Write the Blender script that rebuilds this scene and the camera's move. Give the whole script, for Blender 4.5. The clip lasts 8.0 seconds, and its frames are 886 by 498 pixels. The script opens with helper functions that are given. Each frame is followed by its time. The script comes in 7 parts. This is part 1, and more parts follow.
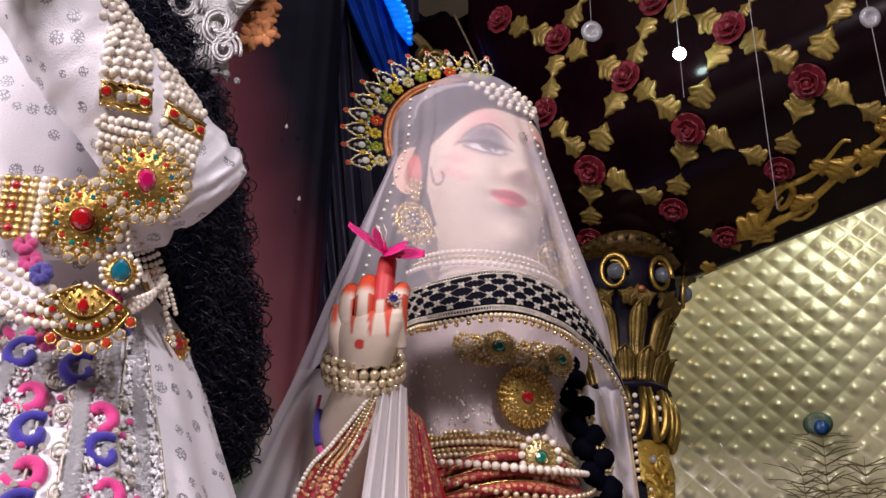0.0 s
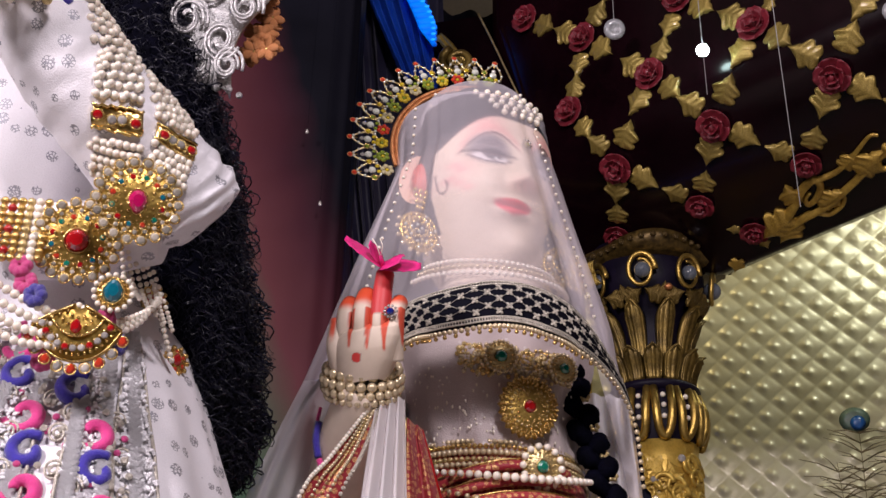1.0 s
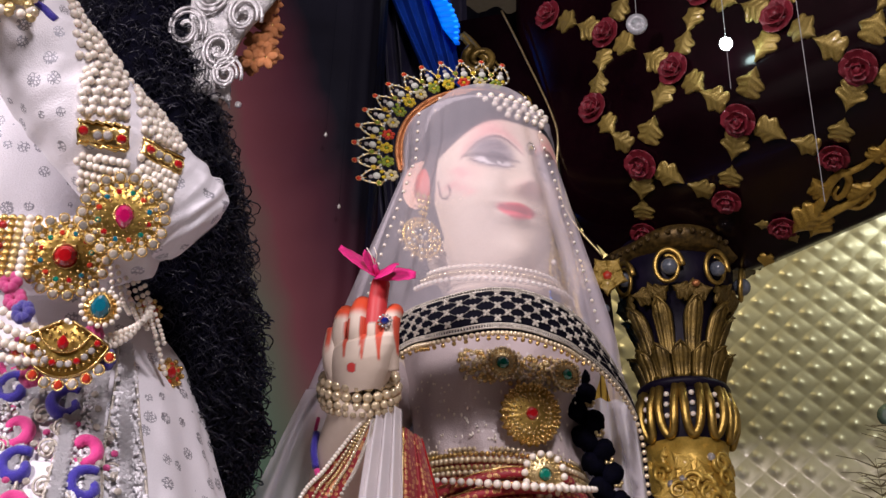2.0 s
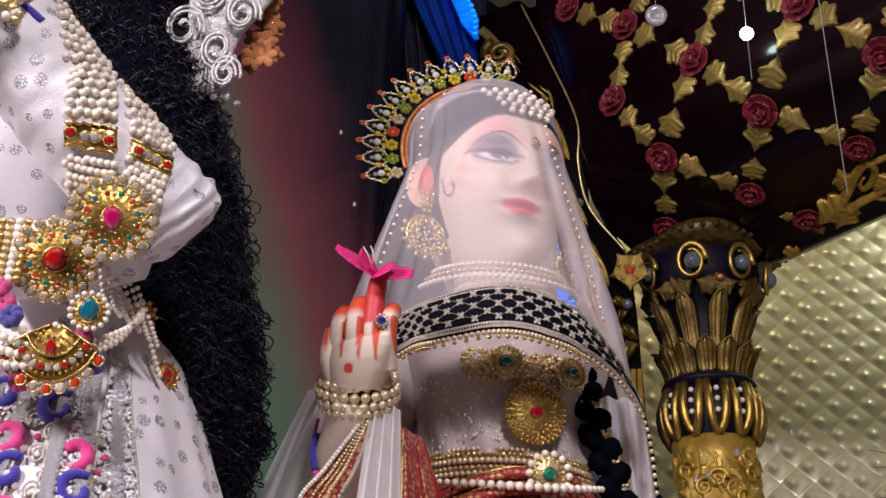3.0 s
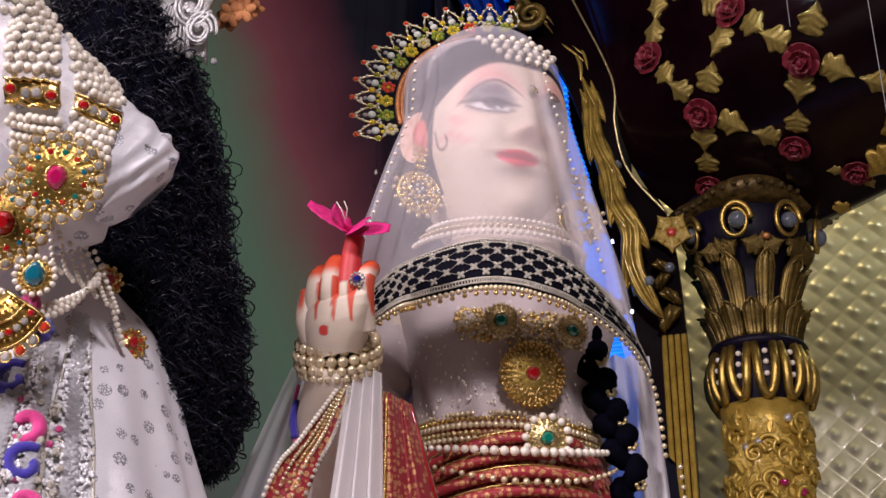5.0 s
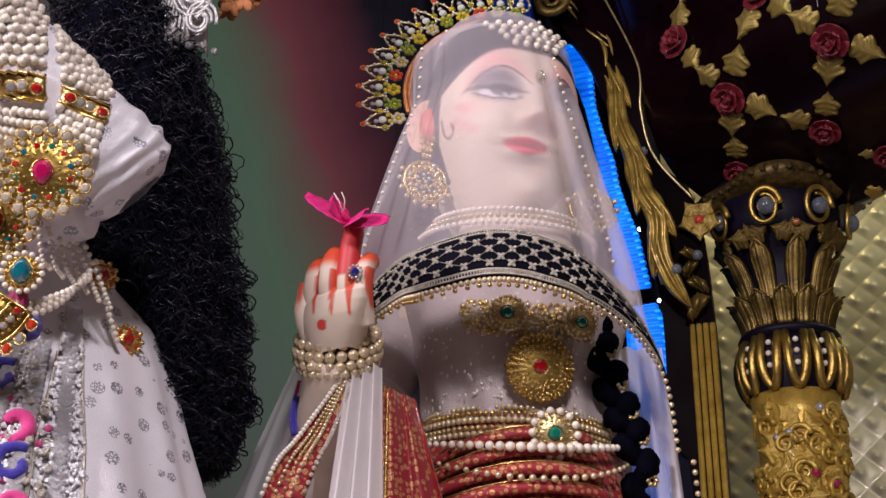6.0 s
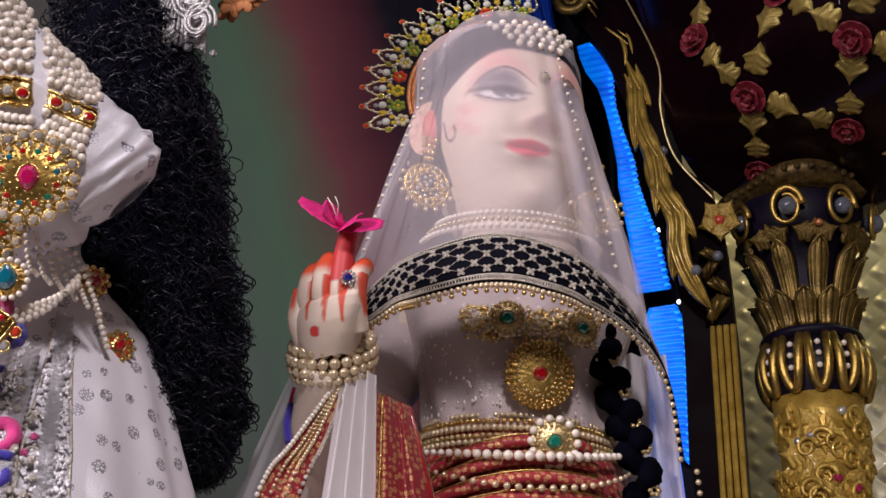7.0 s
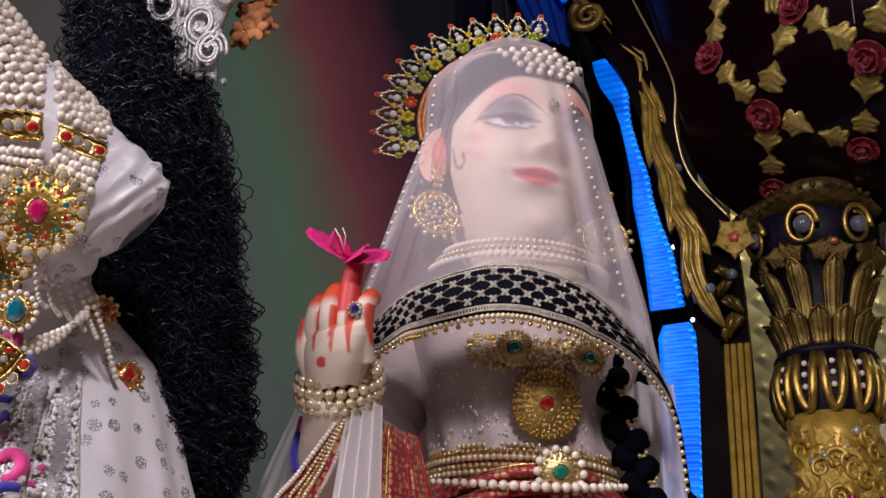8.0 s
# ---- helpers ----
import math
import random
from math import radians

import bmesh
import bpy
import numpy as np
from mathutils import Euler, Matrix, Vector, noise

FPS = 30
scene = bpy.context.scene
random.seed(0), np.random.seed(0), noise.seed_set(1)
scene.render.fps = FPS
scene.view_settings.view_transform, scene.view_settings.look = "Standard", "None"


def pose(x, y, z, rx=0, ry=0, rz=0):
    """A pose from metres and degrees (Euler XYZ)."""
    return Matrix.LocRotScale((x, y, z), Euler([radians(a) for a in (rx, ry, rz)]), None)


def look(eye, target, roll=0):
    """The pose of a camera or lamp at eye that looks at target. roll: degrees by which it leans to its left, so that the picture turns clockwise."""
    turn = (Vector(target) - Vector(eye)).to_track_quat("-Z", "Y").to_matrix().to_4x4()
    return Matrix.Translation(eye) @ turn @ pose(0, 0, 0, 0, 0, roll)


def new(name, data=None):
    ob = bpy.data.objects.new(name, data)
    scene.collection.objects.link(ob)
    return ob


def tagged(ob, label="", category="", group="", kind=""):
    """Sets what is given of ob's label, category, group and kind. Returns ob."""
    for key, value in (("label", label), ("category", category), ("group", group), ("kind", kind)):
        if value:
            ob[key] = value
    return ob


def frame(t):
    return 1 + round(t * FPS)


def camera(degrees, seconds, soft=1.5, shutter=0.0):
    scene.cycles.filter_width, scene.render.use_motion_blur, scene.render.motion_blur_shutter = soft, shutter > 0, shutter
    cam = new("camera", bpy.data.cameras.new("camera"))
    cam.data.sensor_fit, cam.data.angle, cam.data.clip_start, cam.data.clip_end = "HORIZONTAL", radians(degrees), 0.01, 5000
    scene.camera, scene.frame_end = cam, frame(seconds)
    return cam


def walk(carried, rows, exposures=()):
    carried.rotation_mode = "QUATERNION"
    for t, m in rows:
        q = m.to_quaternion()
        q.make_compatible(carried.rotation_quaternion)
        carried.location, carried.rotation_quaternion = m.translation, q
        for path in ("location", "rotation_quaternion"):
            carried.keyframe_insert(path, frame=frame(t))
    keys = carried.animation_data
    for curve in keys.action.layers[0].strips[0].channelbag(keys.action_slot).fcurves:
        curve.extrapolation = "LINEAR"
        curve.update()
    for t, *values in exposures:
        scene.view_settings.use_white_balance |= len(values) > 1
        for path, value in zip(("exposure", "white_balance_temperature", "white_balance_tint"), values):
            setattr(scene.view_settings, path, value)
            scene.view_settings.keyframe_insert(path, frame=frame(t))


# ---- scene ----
cam = camera(43.0, 8.0)
PATH = [
    (0, (0.0255, -1.2424, 0.5447), (-0.1239, 0.1667, 1.2878), 1.02),
    (0.5, (0.0511, -1.2481, 0.5546), (-0.1297, 0.1592, 1.294), 1.19),
    (1, (0.0769, -1.2505, 0.5608), (-0.135, 0.1555, 1.2945), 1.4),
    (1.5, (0.1032, -1.2471, 0.5695), (-0.1407, 0.1561, 1.2985), 1.54),
    (3, (0.1617, -1.2194, 0.5891), (-0.1604, 0.1732, 1.3081), 1.83),
    (3.5, (0.1732, -1.2009, 0.5906), (-0.1705, 0.1887, 1.3052), 1.82),
    (4, (0.1892, -1.1841, 0.5925), (-0.1805, 0.2025, 1.3001), 1.75),
    (4.5, (0.209, -1.1534, 0.5926), (-0.1868, 0.2307, 1.2908), 1.69),
    (5, (0.2296, -1.1258, 0.5989), (-0.1885, 0.256, 1.2888), 1.5),
    (6.5, (0.2682, -1.0774, 0.6211), (-0.226, 0.2888, 1.2913), 2.1),
    (7, (0.2818, -1.0673, 0.6292), (-0.2295, 0.2924, 1.3), 2.48),
    (7.5, (0.2878, -1.0713, 0.6374), (-0.2371, 0.2813, 1.3119), 2.91),
    (8, (0.2958, -1.0766, 0.6478), (-0.2384, 0.2697, 1.3275), 3.17),
]
walk(cam, [(t, look(e, a, r)) for t, e, a, r in PATH], exposures=((0, 0.0), (5, 0.0), (6.5, -0.15), (8, -0.22)))

# ---------------------------------------------------------------- light
world = bpy.data.worlds.new("world")
scene.world = world
world.use_nodes = True
world.node_tree.nodes["Background"].inputs["Color"].default_value = (0.75, 0.8, 1.0, 1)
world.node_tree.nodes["Background"].inputs["Strength"].default_value = 0.01
scene.view_settings.exposure = 0.0


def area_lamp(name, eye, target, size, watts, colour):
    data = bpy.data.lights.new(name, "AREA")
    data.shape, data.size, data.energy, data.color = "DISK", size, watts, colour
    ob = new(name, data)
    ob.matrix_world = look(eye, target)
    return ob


# unseen hall lamps that stand for the front light on the statues
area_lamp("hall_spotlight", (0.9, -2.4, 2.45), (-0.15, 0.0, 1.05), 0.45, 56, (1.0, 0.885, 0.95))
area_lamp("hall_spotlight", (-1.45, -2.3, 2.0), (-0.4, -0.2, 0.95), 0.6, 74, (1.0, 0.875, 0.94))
# unseen lamps added to brighten the panelled wall
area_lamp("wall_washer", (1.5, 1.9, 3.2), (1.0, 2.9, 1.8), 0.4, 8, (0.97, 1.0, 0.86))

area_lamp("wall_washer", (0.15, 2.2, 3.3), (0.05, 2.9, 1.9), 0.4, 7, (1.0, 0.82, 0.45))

# ---------------------------------------------------------------- helpers
WORLD_OF = {}


def mesh_of(verts, faces, smooth=True, name="mesh"):
    me = bpy.data.meshes.new(name)
    me.from_pydata([tuple(v) for v in verts], [], faces)
    if smooth:
        me.polygons.foreach_set("use_smooth", [True] * len(me.polygons))
    me.update()
    return me


def thing(name, base, label, category, group="", kind=""):
    ob = new(name)
    ob.empty_display_size = 0.02
    ob.location = base
    WORLD_OF[ob] = Matrix.Translation(base)
    return tagged(ob, label, category, group, kind)


def part(name, me, material, parent=None, label="", m=None):
    """A mesh object; its mesh is given in world coordinates, or placed by the world matrix m."""
    ob = new(name, me)
    if material and not me.materials:
        me.materials.append(material)
    w = m if m is not None else Matrix()
    if parent is not None:
        ob.parent = parent
        base = WORLD_OF[parent]
        ob.matrix_basis = base.inverted() @ w
    else:
        ob.matrix_basis = w
    WORLD_OF[ob] = w.copy()
    if label:
        ob["label"] = label
    return ob


def basis(place, normal, up=(0, 0, 1)):
    """World matrix whose z axis is normal and whose y axis is as near to up as can be."""
    z = Vector(normal).normalized()
    x = Vector(up).cross(z)
    if x.length < 1e-5:
        x = Vector((1, 0, 0))
    x.normalize()
    y = z.cross(x)
    m = Matrix((x, y, z)).transposed().to_4x4()
    m.translation = place
    return m


def spline(points, n):
    """Catmull-Rom through the points, n samples."""
    pts = [Vector(p) for p in points]
    pts = [pts[0] * 2 - pts[1]] + pts + [pts[-1] * 2 - pts[-2]]
    out = []
    segs = len(pts) - 3
    for i in range(n):
        s = i / (n - 1) * segs
        k = min(int(s), segs - 1)
        t = s - k
        a, b, c, d = pts[k:k + 4]
        out.append(0.5 * ((2 * b) + (c - a) * t + (2 * a - 5 * b + 4 * c - d) * t * t + (3 * b - a - 3 * c + d) * t ** 3))
    return out


def lerp_table(table, v):
    """Piecewise linear value from ((key, value), ...)."""
    if v <= table[0][0]:
        return table[0][1]
    for (a, p), (b, q) in zip(table, table[1:]):
        if v <= b:
            f = (v - a) / (b - a)
            return p + (q - p) * f
    return table[-1][1]


def grid_mesh(fn, nu, nv, wrap=False, name="grid"):
    verts = [fn(i / (nu if wrap else nu - 1), j / (nv - 1)) for j in range(nv) for i in range(nu)]
    faces = []
    for j in range(nv - 1):
        for i in range(nu if wrap else nu - 1):
            k = (i + 1) % nu
            faces.append((j * nu + i, j * nu + k, (j + 1) * nu + k, (j + 1) * nu + i))
    return verts, faces


def thick(verts, faces, nu, nv, offset):
    """Closes an open grid into a slab: offset is a vector or a function of the vertex index."""
    n = len(verts)
    back = [Vector(v) + (offset(i) if callable(offset) else Vector(offset)) for i, v in enumerate(verts)]
    out = list(faces) + [tuple(n + q for q in reversed(f)) for f in faces]
    ring = [i for i in range(nu)] + [j * nu + nu - 1 for j in range(1, nv)] + [(nv - 1) * nu + i for i in range(nu - 2, -1, -1)] + [j * nu for j in range(nv - 2, 0, -1)]
    for a, b in zip(ring, ring[1:] + ring[:1]):
        out.append((b, a, n + a, n + b))
    return [Vector(v) for v in verts] + back, out


def tube(path, radius, sides=10, caps=True, flat=None):
    """Verts and faces of a tube along path; radius is a number or a list. flat: (scale, direction) squashes it."""
    verts, faces = [], []
    n = len(path)
    ref = Vector((0.13, 0.21, 0.97))
    for i, p in enumerate(path):
        t = (Vector(path[min(i + 1, n - 1)]) - Vector(path[max(i - 1, 0)]))
        t = t.normalized() if t.length > 1e-9 else Vector((0, 0, 1))
        if abs(t.dot(ref)) > 0.95:
            ref = Vector((0.9, 0.3, 0.1))
        a = (ref - t * ref.dot(t)).normalized()
        b = t.cross(a)
        ref = a
        r = radius[i] if isinstance(radius, (list, tuple)) else radius
        for k in range(sides):
            w = 2 * math.pi * k / sides
            o = (a * math.cos(w) + b * math.sin(w)) * r
            if flat:
                d = Vector(flat[1]).normalized()
                o -= d * o.dot(d) * (1 - flat[0])
            verts.append(Vector(p) + o)
    for i in range(n - 1):
        for k in range(sides):
            q = (k + 1) % sides
            faces.append((i * sides + k, i * sides + q, (i + 1) * sides + q, (i + 1) * sides + k))
    if caps:
        faces.append(tuple(reversed(range(sides))))
        faces.append(tuple(range((n - 1) * sides, n * sides)))
    return verts, faces


def lathe(profile, seg=32, wave=None, centre=(0, 0, 0)):
    """Revolves ((r, z), ...) about z. wave(angle, r, z) gives a factor for r."""
    verts, faces = [], []
    cx, cy, cz = centre
    for r, z in profile:
        for k in range(seg):
            a = 2 * math.pi * k / seg
            q = r * (wave(a, r, z) if wave else 1)
            verts.append(Vector((cx + q * math.cos(a), cy + q * math.sin(a), cz + z)))
    for j in range(len(profile) - 1):
        for k in range(seg):
            q = (k + 1) % seg
            faces.append((j * seg + k, j * seg + q, (j + 1) * seg + q, (j + 1) * seg + k))
    faces.append(tuple(reversed(range(seg))))
    faces.append(tuple(range((len(profile) - 1) * seg, len(profile) * seg)))
    return verts, faces


def join(*pieces):
    verts, faces = [], []
    for v, f in pieces:
        n = len(verts)
        verts += list(v)
        faces += [tuple(n + q for q in g) for g in f]
    return verts, faces


def moved(piece, m):
    return [m @ Vector(v) for v in piece[0]], piece[1]


def ball(centre, scale, seg=16, rings=10):
    c, s = Vector(centre), Vector(scale)
    verts = [c + Vector((0, 0, -s.z))]
    for j in range(1, rings):
        a = -math.pi / 2 + math.pi * j / rings
        for k in range(seg):
            w = 2 * math.pi * k / seg
            verts.append(c + Vector((s.x * math.cos(a) * math.cos(w), s.y * math.cos(a) * math.sin(w), s.z * math.sin(a))))
    verts.append(c + Vector((0, 0, s.z)))
    top = len(verts) - 1
    faces = [(0, 1 + (k + 1) % seg, 1 + k) for k in range(seg)]
    for j in range(rings - 2):
        for k in range(seg):
            q = (k + 1) % seg
            faces.append((1 + j * seg + k, 1 + j * seg + q, 1 + (j + 1) * seg + q, 1 + (j + 1) * seg + k))
    faces += [(top, 1 + (rings - 2) * seg + k, 1 + (rings - 2) * seg + (k + 1) % seg) for k in range(seg)]
    return verts, faces


def box(lo, hi, bevel=0.0):
    bm = bmesh.new()
    bmesh.ops.create_cube(bm, size=1)
    for v in bm.verts:
        v.co = Vector([(a + b) / 2 + c * (b - a) for a, b, c in zip(lo, hi, v.co)])
    if bevel:
        bmesh.ops.bevel(bm, geom=bm.edges[:], offset=bevel, segments=2, affect="EDGES")
    verts = [v.co.copy() for v in bm.verts]
    bm.verts.index_update()
    faces = [tuple(v.index for v in f.verts) for f in bm.faces]
    bm.free()
    return verts, faces


# ---------------------------------------------------------------- materials
def pbr(name, a, b=None, rough=0.5, metal=0.0, scale=40.0, bump=0.0, bump_scale=200.0, coat=0.0, sss=0.0, transmission=0.0,
        rough_var=0.12, fine=0.0, vary=0.0, sheen=0.0, ior=1.5):
    """Noise-varied surface: colours a and b at two scales, roughness variation and fine relief."""
    mt = bpy.data.materials.new(name)
    mt.use_nodes = True
    nt = mt.node_tree
    n, link = nt.nodes, nt.links.new
    bsdf = n["Principled BSDF"]
    co = n.new("ShaderNodeTexCoord")
    big = n.new("ShaderNodeTexNoise")
    big.inputs["Scale"].default_value, big.inputs["Detail"].default_value = scale, 5
    link(co.outputs["Object"], big.inputs["Vector"])
    small = n.new("ShaderNodeTexNoise")
    small.inputs["Scale"].default_value, small.inputs["Detail"].default_value = bump_scale, 3
    link(co.outputs["Object"], small.inputs["Vector"])
    ramp = n.new("ShaderNodeValToRGB")
    b = b or tuple(c * 0.75 for c in a)
    ramp.color_ramp.elements[0].position, ramp.color_ramp.elements[1].position = 0.35, 0.66
    ramp.color_ramp.elements[0].color, ramp.color_ramp.elements[1].color = (*b, 1), (*a, 1)
    add = n.new("ShaderNodeMath")
    add.operation = "MULTIPLY_ADD"
    add.inputs[1].default_value = 0.35
    sub = n.new("ShaderNodeMath")
    sub.operation = "MULTIPLY"
    sub.inputs[1].default_value = 0.68
    link(big.outputs["Fac"], sub.inputs[0])
    link(small.outputs["Fac"], add.inputs[0])
    link(sub.outputs[0], add.inputs[2])
    link(add.outputs[0], ramp.inputs["Fac"])
    out = ramp.outputs["Color"]
    if vary:
        info = n.new("ShaderNodeObjectInfo")
        hsv = n.new("ShaderNodeHueSaturation")
        mr = n.new("ShaderNodeMapRange")
        mr.inputs["To Min"].default_value, mr.inputs["To Max"].default_value = 1 - vary, 1 + vary
        link(info.outputs["Random"], mr.inputs["Value"])
        link(mr.outputs[0], hsv.inputs["Value"])
        link(out, hsv.inputs["Color"])
        out = hsv.outputs["Color"]
    link(out, bsdf.inputs["Base Color"])
    rr = n.new("ShaderNodeMapRange")
    rr.inputs["To Min"].default_value, rr.inputs["To Max"].default_value = max(0.02, rough - rough_var), min(1, rough + rough_var)
    link(big.outputs["Fac"], rr.inputs["Value"])
    link(rr.outputs[0], bsdf.inputs["Roughness"])
    bsdf.inputs["Metallic"].default_value = metal
    bsdf.inputs["Coat Weight"].default_value = coat
    bsdf.inputs["Coat Roughness"].default_value = 0.08
    bsdf.inputs["IOR"].default_value = ior
    bsdf.inputs["Transmission Weight"].default_value = transmission
    bsdf.inputs["Sheen Weight"].default_value = sheen
    if sss:
        bsdf.inputs["Subsurface Weight"].default_value = sss
        bsdf.inputs["Subsurface Radius"].default_value = (0.02, 0.012, 0.008)
        bsdf.inputs["Subsurface Scale"].default_value = 0.4
    if bump:
        bp = n.new("ShaderNodeBump")
        bp.inputs["Strength"].default_value, bp.inputs["Distance"].default_value = bump, 0.002
        link(small.outputs["Fac"], bp.inputs["Height"])
        link(bp.outputs[0], bsdf.inputs["Normal"])
    return mt


def brocade(name, ground, motif, cell=45.0, size=0.32, metal=0.7, rough=0.5, bump=0.35):
    """Cloth with small woven metallic motifs scattered over it."""
    mt = pbr(name, ground, tuple(c * 0.88 for c in ground), rough=rough, scale=18, bump=bump, bump_scale=700, sheen=0.2)
    nt = mt.node_tree
    n, link = nt.nodes, nt.links.new
    bsdf = n["Principled BSDF"]
    co = n.new("ShaderNodeTexCoord")
    vo = n.new("ShaderNodeTexVoronoi")
    vo.inputs["Scale"].default_value, vo.inputs["Randomness"].default_value = cell, 0.55
    link(co.outputs["Object"], vo.inputs["Vector"])
    wav = n.new("ShaderNodeTexVoronoi")
    wav.feature = "DISTANCE_TO_EDGE"
    wav.inputs["Scale"].default_value = cell * 7
    link(co.outputs["Object"], wav.inputs["Vector"])
    near = n.new("ShaderNodeMath")
    near.operation = "LESS_THAN"
    near.inputs[1].default_value = size
    link(vo.outputs["Distance"], near.inputs[0])
    holes = n.new("ShaderNodeMath")
    holes.operation = "LESS_THAN"
    holes.inputs[1].default_value = 0.13
    link(wav.outputs["Distance"], holes.inputs[0])
    mask = n.new("ShaderNodeMath")
    mask.operation = "MULTIPLY"
    link(near.outputs[0], mask.inputs[0])
    link(holes.outputs[0], mask.inputs[1])
    mix = n.new("ShaderNodeMix")
    mix.data_type = "RGBA"
    old = bsdf.inputs["Base Color"].links[0].from_socket
    link(mask.outputs[0], mix.inputs["Factor"])
    link(old, mix.inputs[6])
    mix.inputs[7].default_value = (*motif, 1)
    link(mix.outputs[2], bsdf.inputs["Base Color"])
    mm = n.new("ShaderNodeMath")
    mm.operation = "MULTIPLY"
    mm.inputs[1].default_value = metal
    link(mask.outputs[0], mm.inputs[0])
    link(mm.outputs[0], bsdf.inputs["Metallic"])
    return mt


def sheer(name, colour, cover, weave=900.0):
    """Fine net: part of the light goes straight through."""
    mt = bpy.data.materials.new(name)
    mt.use_nodes = True
    nt = mt.node_tree
    n, link = nt.nodes, nt.links.new
    n.remove(n["Principled BSDF"])
    out = n["Material Output"]
    clear = n.new("ShaderNodeBsdfTransparent")
    dif = n.new("ShaderNodeBsdfDiffuse")
    tra = n.new("ShaderNodeBsdfTranslucent")
    dif.inputs["Color"].default_value = tra.inputs["Color"].default_value = (*colour, 1)
    cloth = n.new("ShaderNodeMixShader")
    cloth.inputs[0].default_value = 0.35
    link(dif.outputs[0], cloth.inputs[1])
    link(tra.outputs[0], cloth.inputs[2])
    co = n.new("ShaderNodeTexCoord")
    no = n.new("ShaderNodeTexNoise")
    no.inputs["Scale"].default_value, no.inputs["Detail"].default_value = 9, 3
    fine = n.new("ShaderNodeTexNoise")
    fine.inputs["Scale"].default_value = weave
    link(co.outputs["Object"], no.inputs["Vector"])
    link(co.outputs["Object"], fine.inputs["Vector"])
    s = n.new("ShaderNodeMath")
    s.operation = "MULTIPLY_ADD"
    s.inputs[1].default_value = 0.3
    link(fine.outputs["Fac"], s.inputs[0])
    link(no.outputs["Fac"], s.inputs[2])
    mr = n.new("ShaderNodeMapRange")
    mr.inputs["From Min"].default_value, mr.inputs["From Max"].default_value = 0.4, 0.9
    mr.inputs["To Min"].default_value, mr.inputs["To Max"].default_value = cover - 0.06, cover + 0.06
    link(s.outputs[0], mr.inputs["Value"])
    mix = n.new("ShaderNodeMixShader")
    link(mr.outputs[0], mix.inputs[0])
    link(clear.outputs[0], mix.inputs[1])
    link(cloth.outputs[0], mix.inputs[2])
    link(mix.outputs[0], out.inputs["Surface"])
    return mt


def glow(name, colour, strength):
    mt = bpy.data.materials.new(name)
    mt.use_nodes = True
    b = mt.node_tree.nodes["Principled BSDF"]
    b.inputs["Base Color"].default_value = (*colour, 1)
    b.inputs["Emission Color"].default_value = (*colour, 1)
    b.inputs["Emission Strength"].default_value = strength
    return mt


def ribbed_glow(name, low, high, strength):
    """Light tape behind ribbed plastic: bright and dim ribs across its length, uneven at a larger scale."""
    mt = glow(name, high, strength)
    n, link = mt.node_tree.nodes, mt.node_tree.links.new
    co = n.new("ShaderNodeTexCoord")
    wave = n.new("ShaderNodeTexWave")
    wave.bands_direction = "Z"
    wave.inputs["Scale"].default_value, wave.inputs["Distortion"].default_value, wave.inputs["Detail Scale"].default_value = 15.0, 1.5, 2.0
    no = n.new("ShaderNodeTexNoise")
    no.inputs["Scale"].default_value = 14
    link(co.outputs["Object"], wave.inputs["Vector"])
    link(co.outputs["Object"], no.inputs["Vector"])
    mul = n.new("ShaderNodeMath")
    mul.operation = "MULTIPLY_ADD"
    mul.inputs[1].default_value = 0.2
    link(wave.outputs["Fac"], mul.inputs[0])
    link(no.outputs["Fac"], mul.inputs[2])
    ramp = n.new("ShaderNodeValToRGB")
    ramp.color_ramp.elements[0].position, ramp.color_ramp.elements[1].position = 0.3, 0.85
    ramp.color_ramp.elements[0].color, ramp.color_ramp.elements[1].color = (*low, 1), (*high, 1)
    link(mul.outputs[0], ramp.inputs["Fac"])
    link(ramp.outputs["Color"], n["Principled BSDF"].inputs["Emission Color"])
    return mt


def painted(name, rough=0.5, sss=0.0):
    """Marble whose paint is held in the mesh's own colour layer."""
    mt = pbr(name, (0.73, 0.61, 0.5), (0.64, 0.53, 0.42), rough=rough, scale=14, bump=0.05, bump_scale=90, sss=sss)
    nt = mt.node_tree
    n, link = nt.nodes, nt.links.new
    bsdf = n["Principled BSDF"]
    at = n.new("ShaderNodeVertexColor")
    at.layer_name = "paint"
    mix = n.new("ShaderNodeMix")
    mix.data_type = "RGBA"
    old = bsdf.inputs["Base Color"].links[0].from_socket
    link(at.outputs["Alpha"], mix.inputs["Factor"])
    link(old, mix.inputs[6])
    link(at.outputs["Color"], mix.inputs[7])
    link(mix.outputs[2], bsdf.inputs["Base Color"])
    return mt


GOLD = pbr("gold", (0.82, 0.59, 0.24), (0.5, 0.33, 0.1), rough=0.26, metal=1.0, scale=60, bump=0.25, bump_scale=350)
# capital's gold, darkened to hold the shade under the canopy
CAPITAL_GOLD = pbr("shaded_gold", (0.27, 0.18, 0.042), (0.05, 0.032, 0.008), rough=0.36, metal=0.6, scale=26, bump=0.5, bump_scale=170)
SHAFT_GOLD = pbr("shaft_gold", (0.72, 0.49, 0.1), (0.42, 0.26, 0.04), rough=0.34, metal=0.5, scale=24, bump=0.4, bump_scale=170, coat=0.3)
CREST = pbr("embossed_silver", (0.72, 0.71, 0.7), (0.4, 0.39, 0.4), rough=0.38, metal=0.55, scale=120, bump=1.0, bump_scale=420)
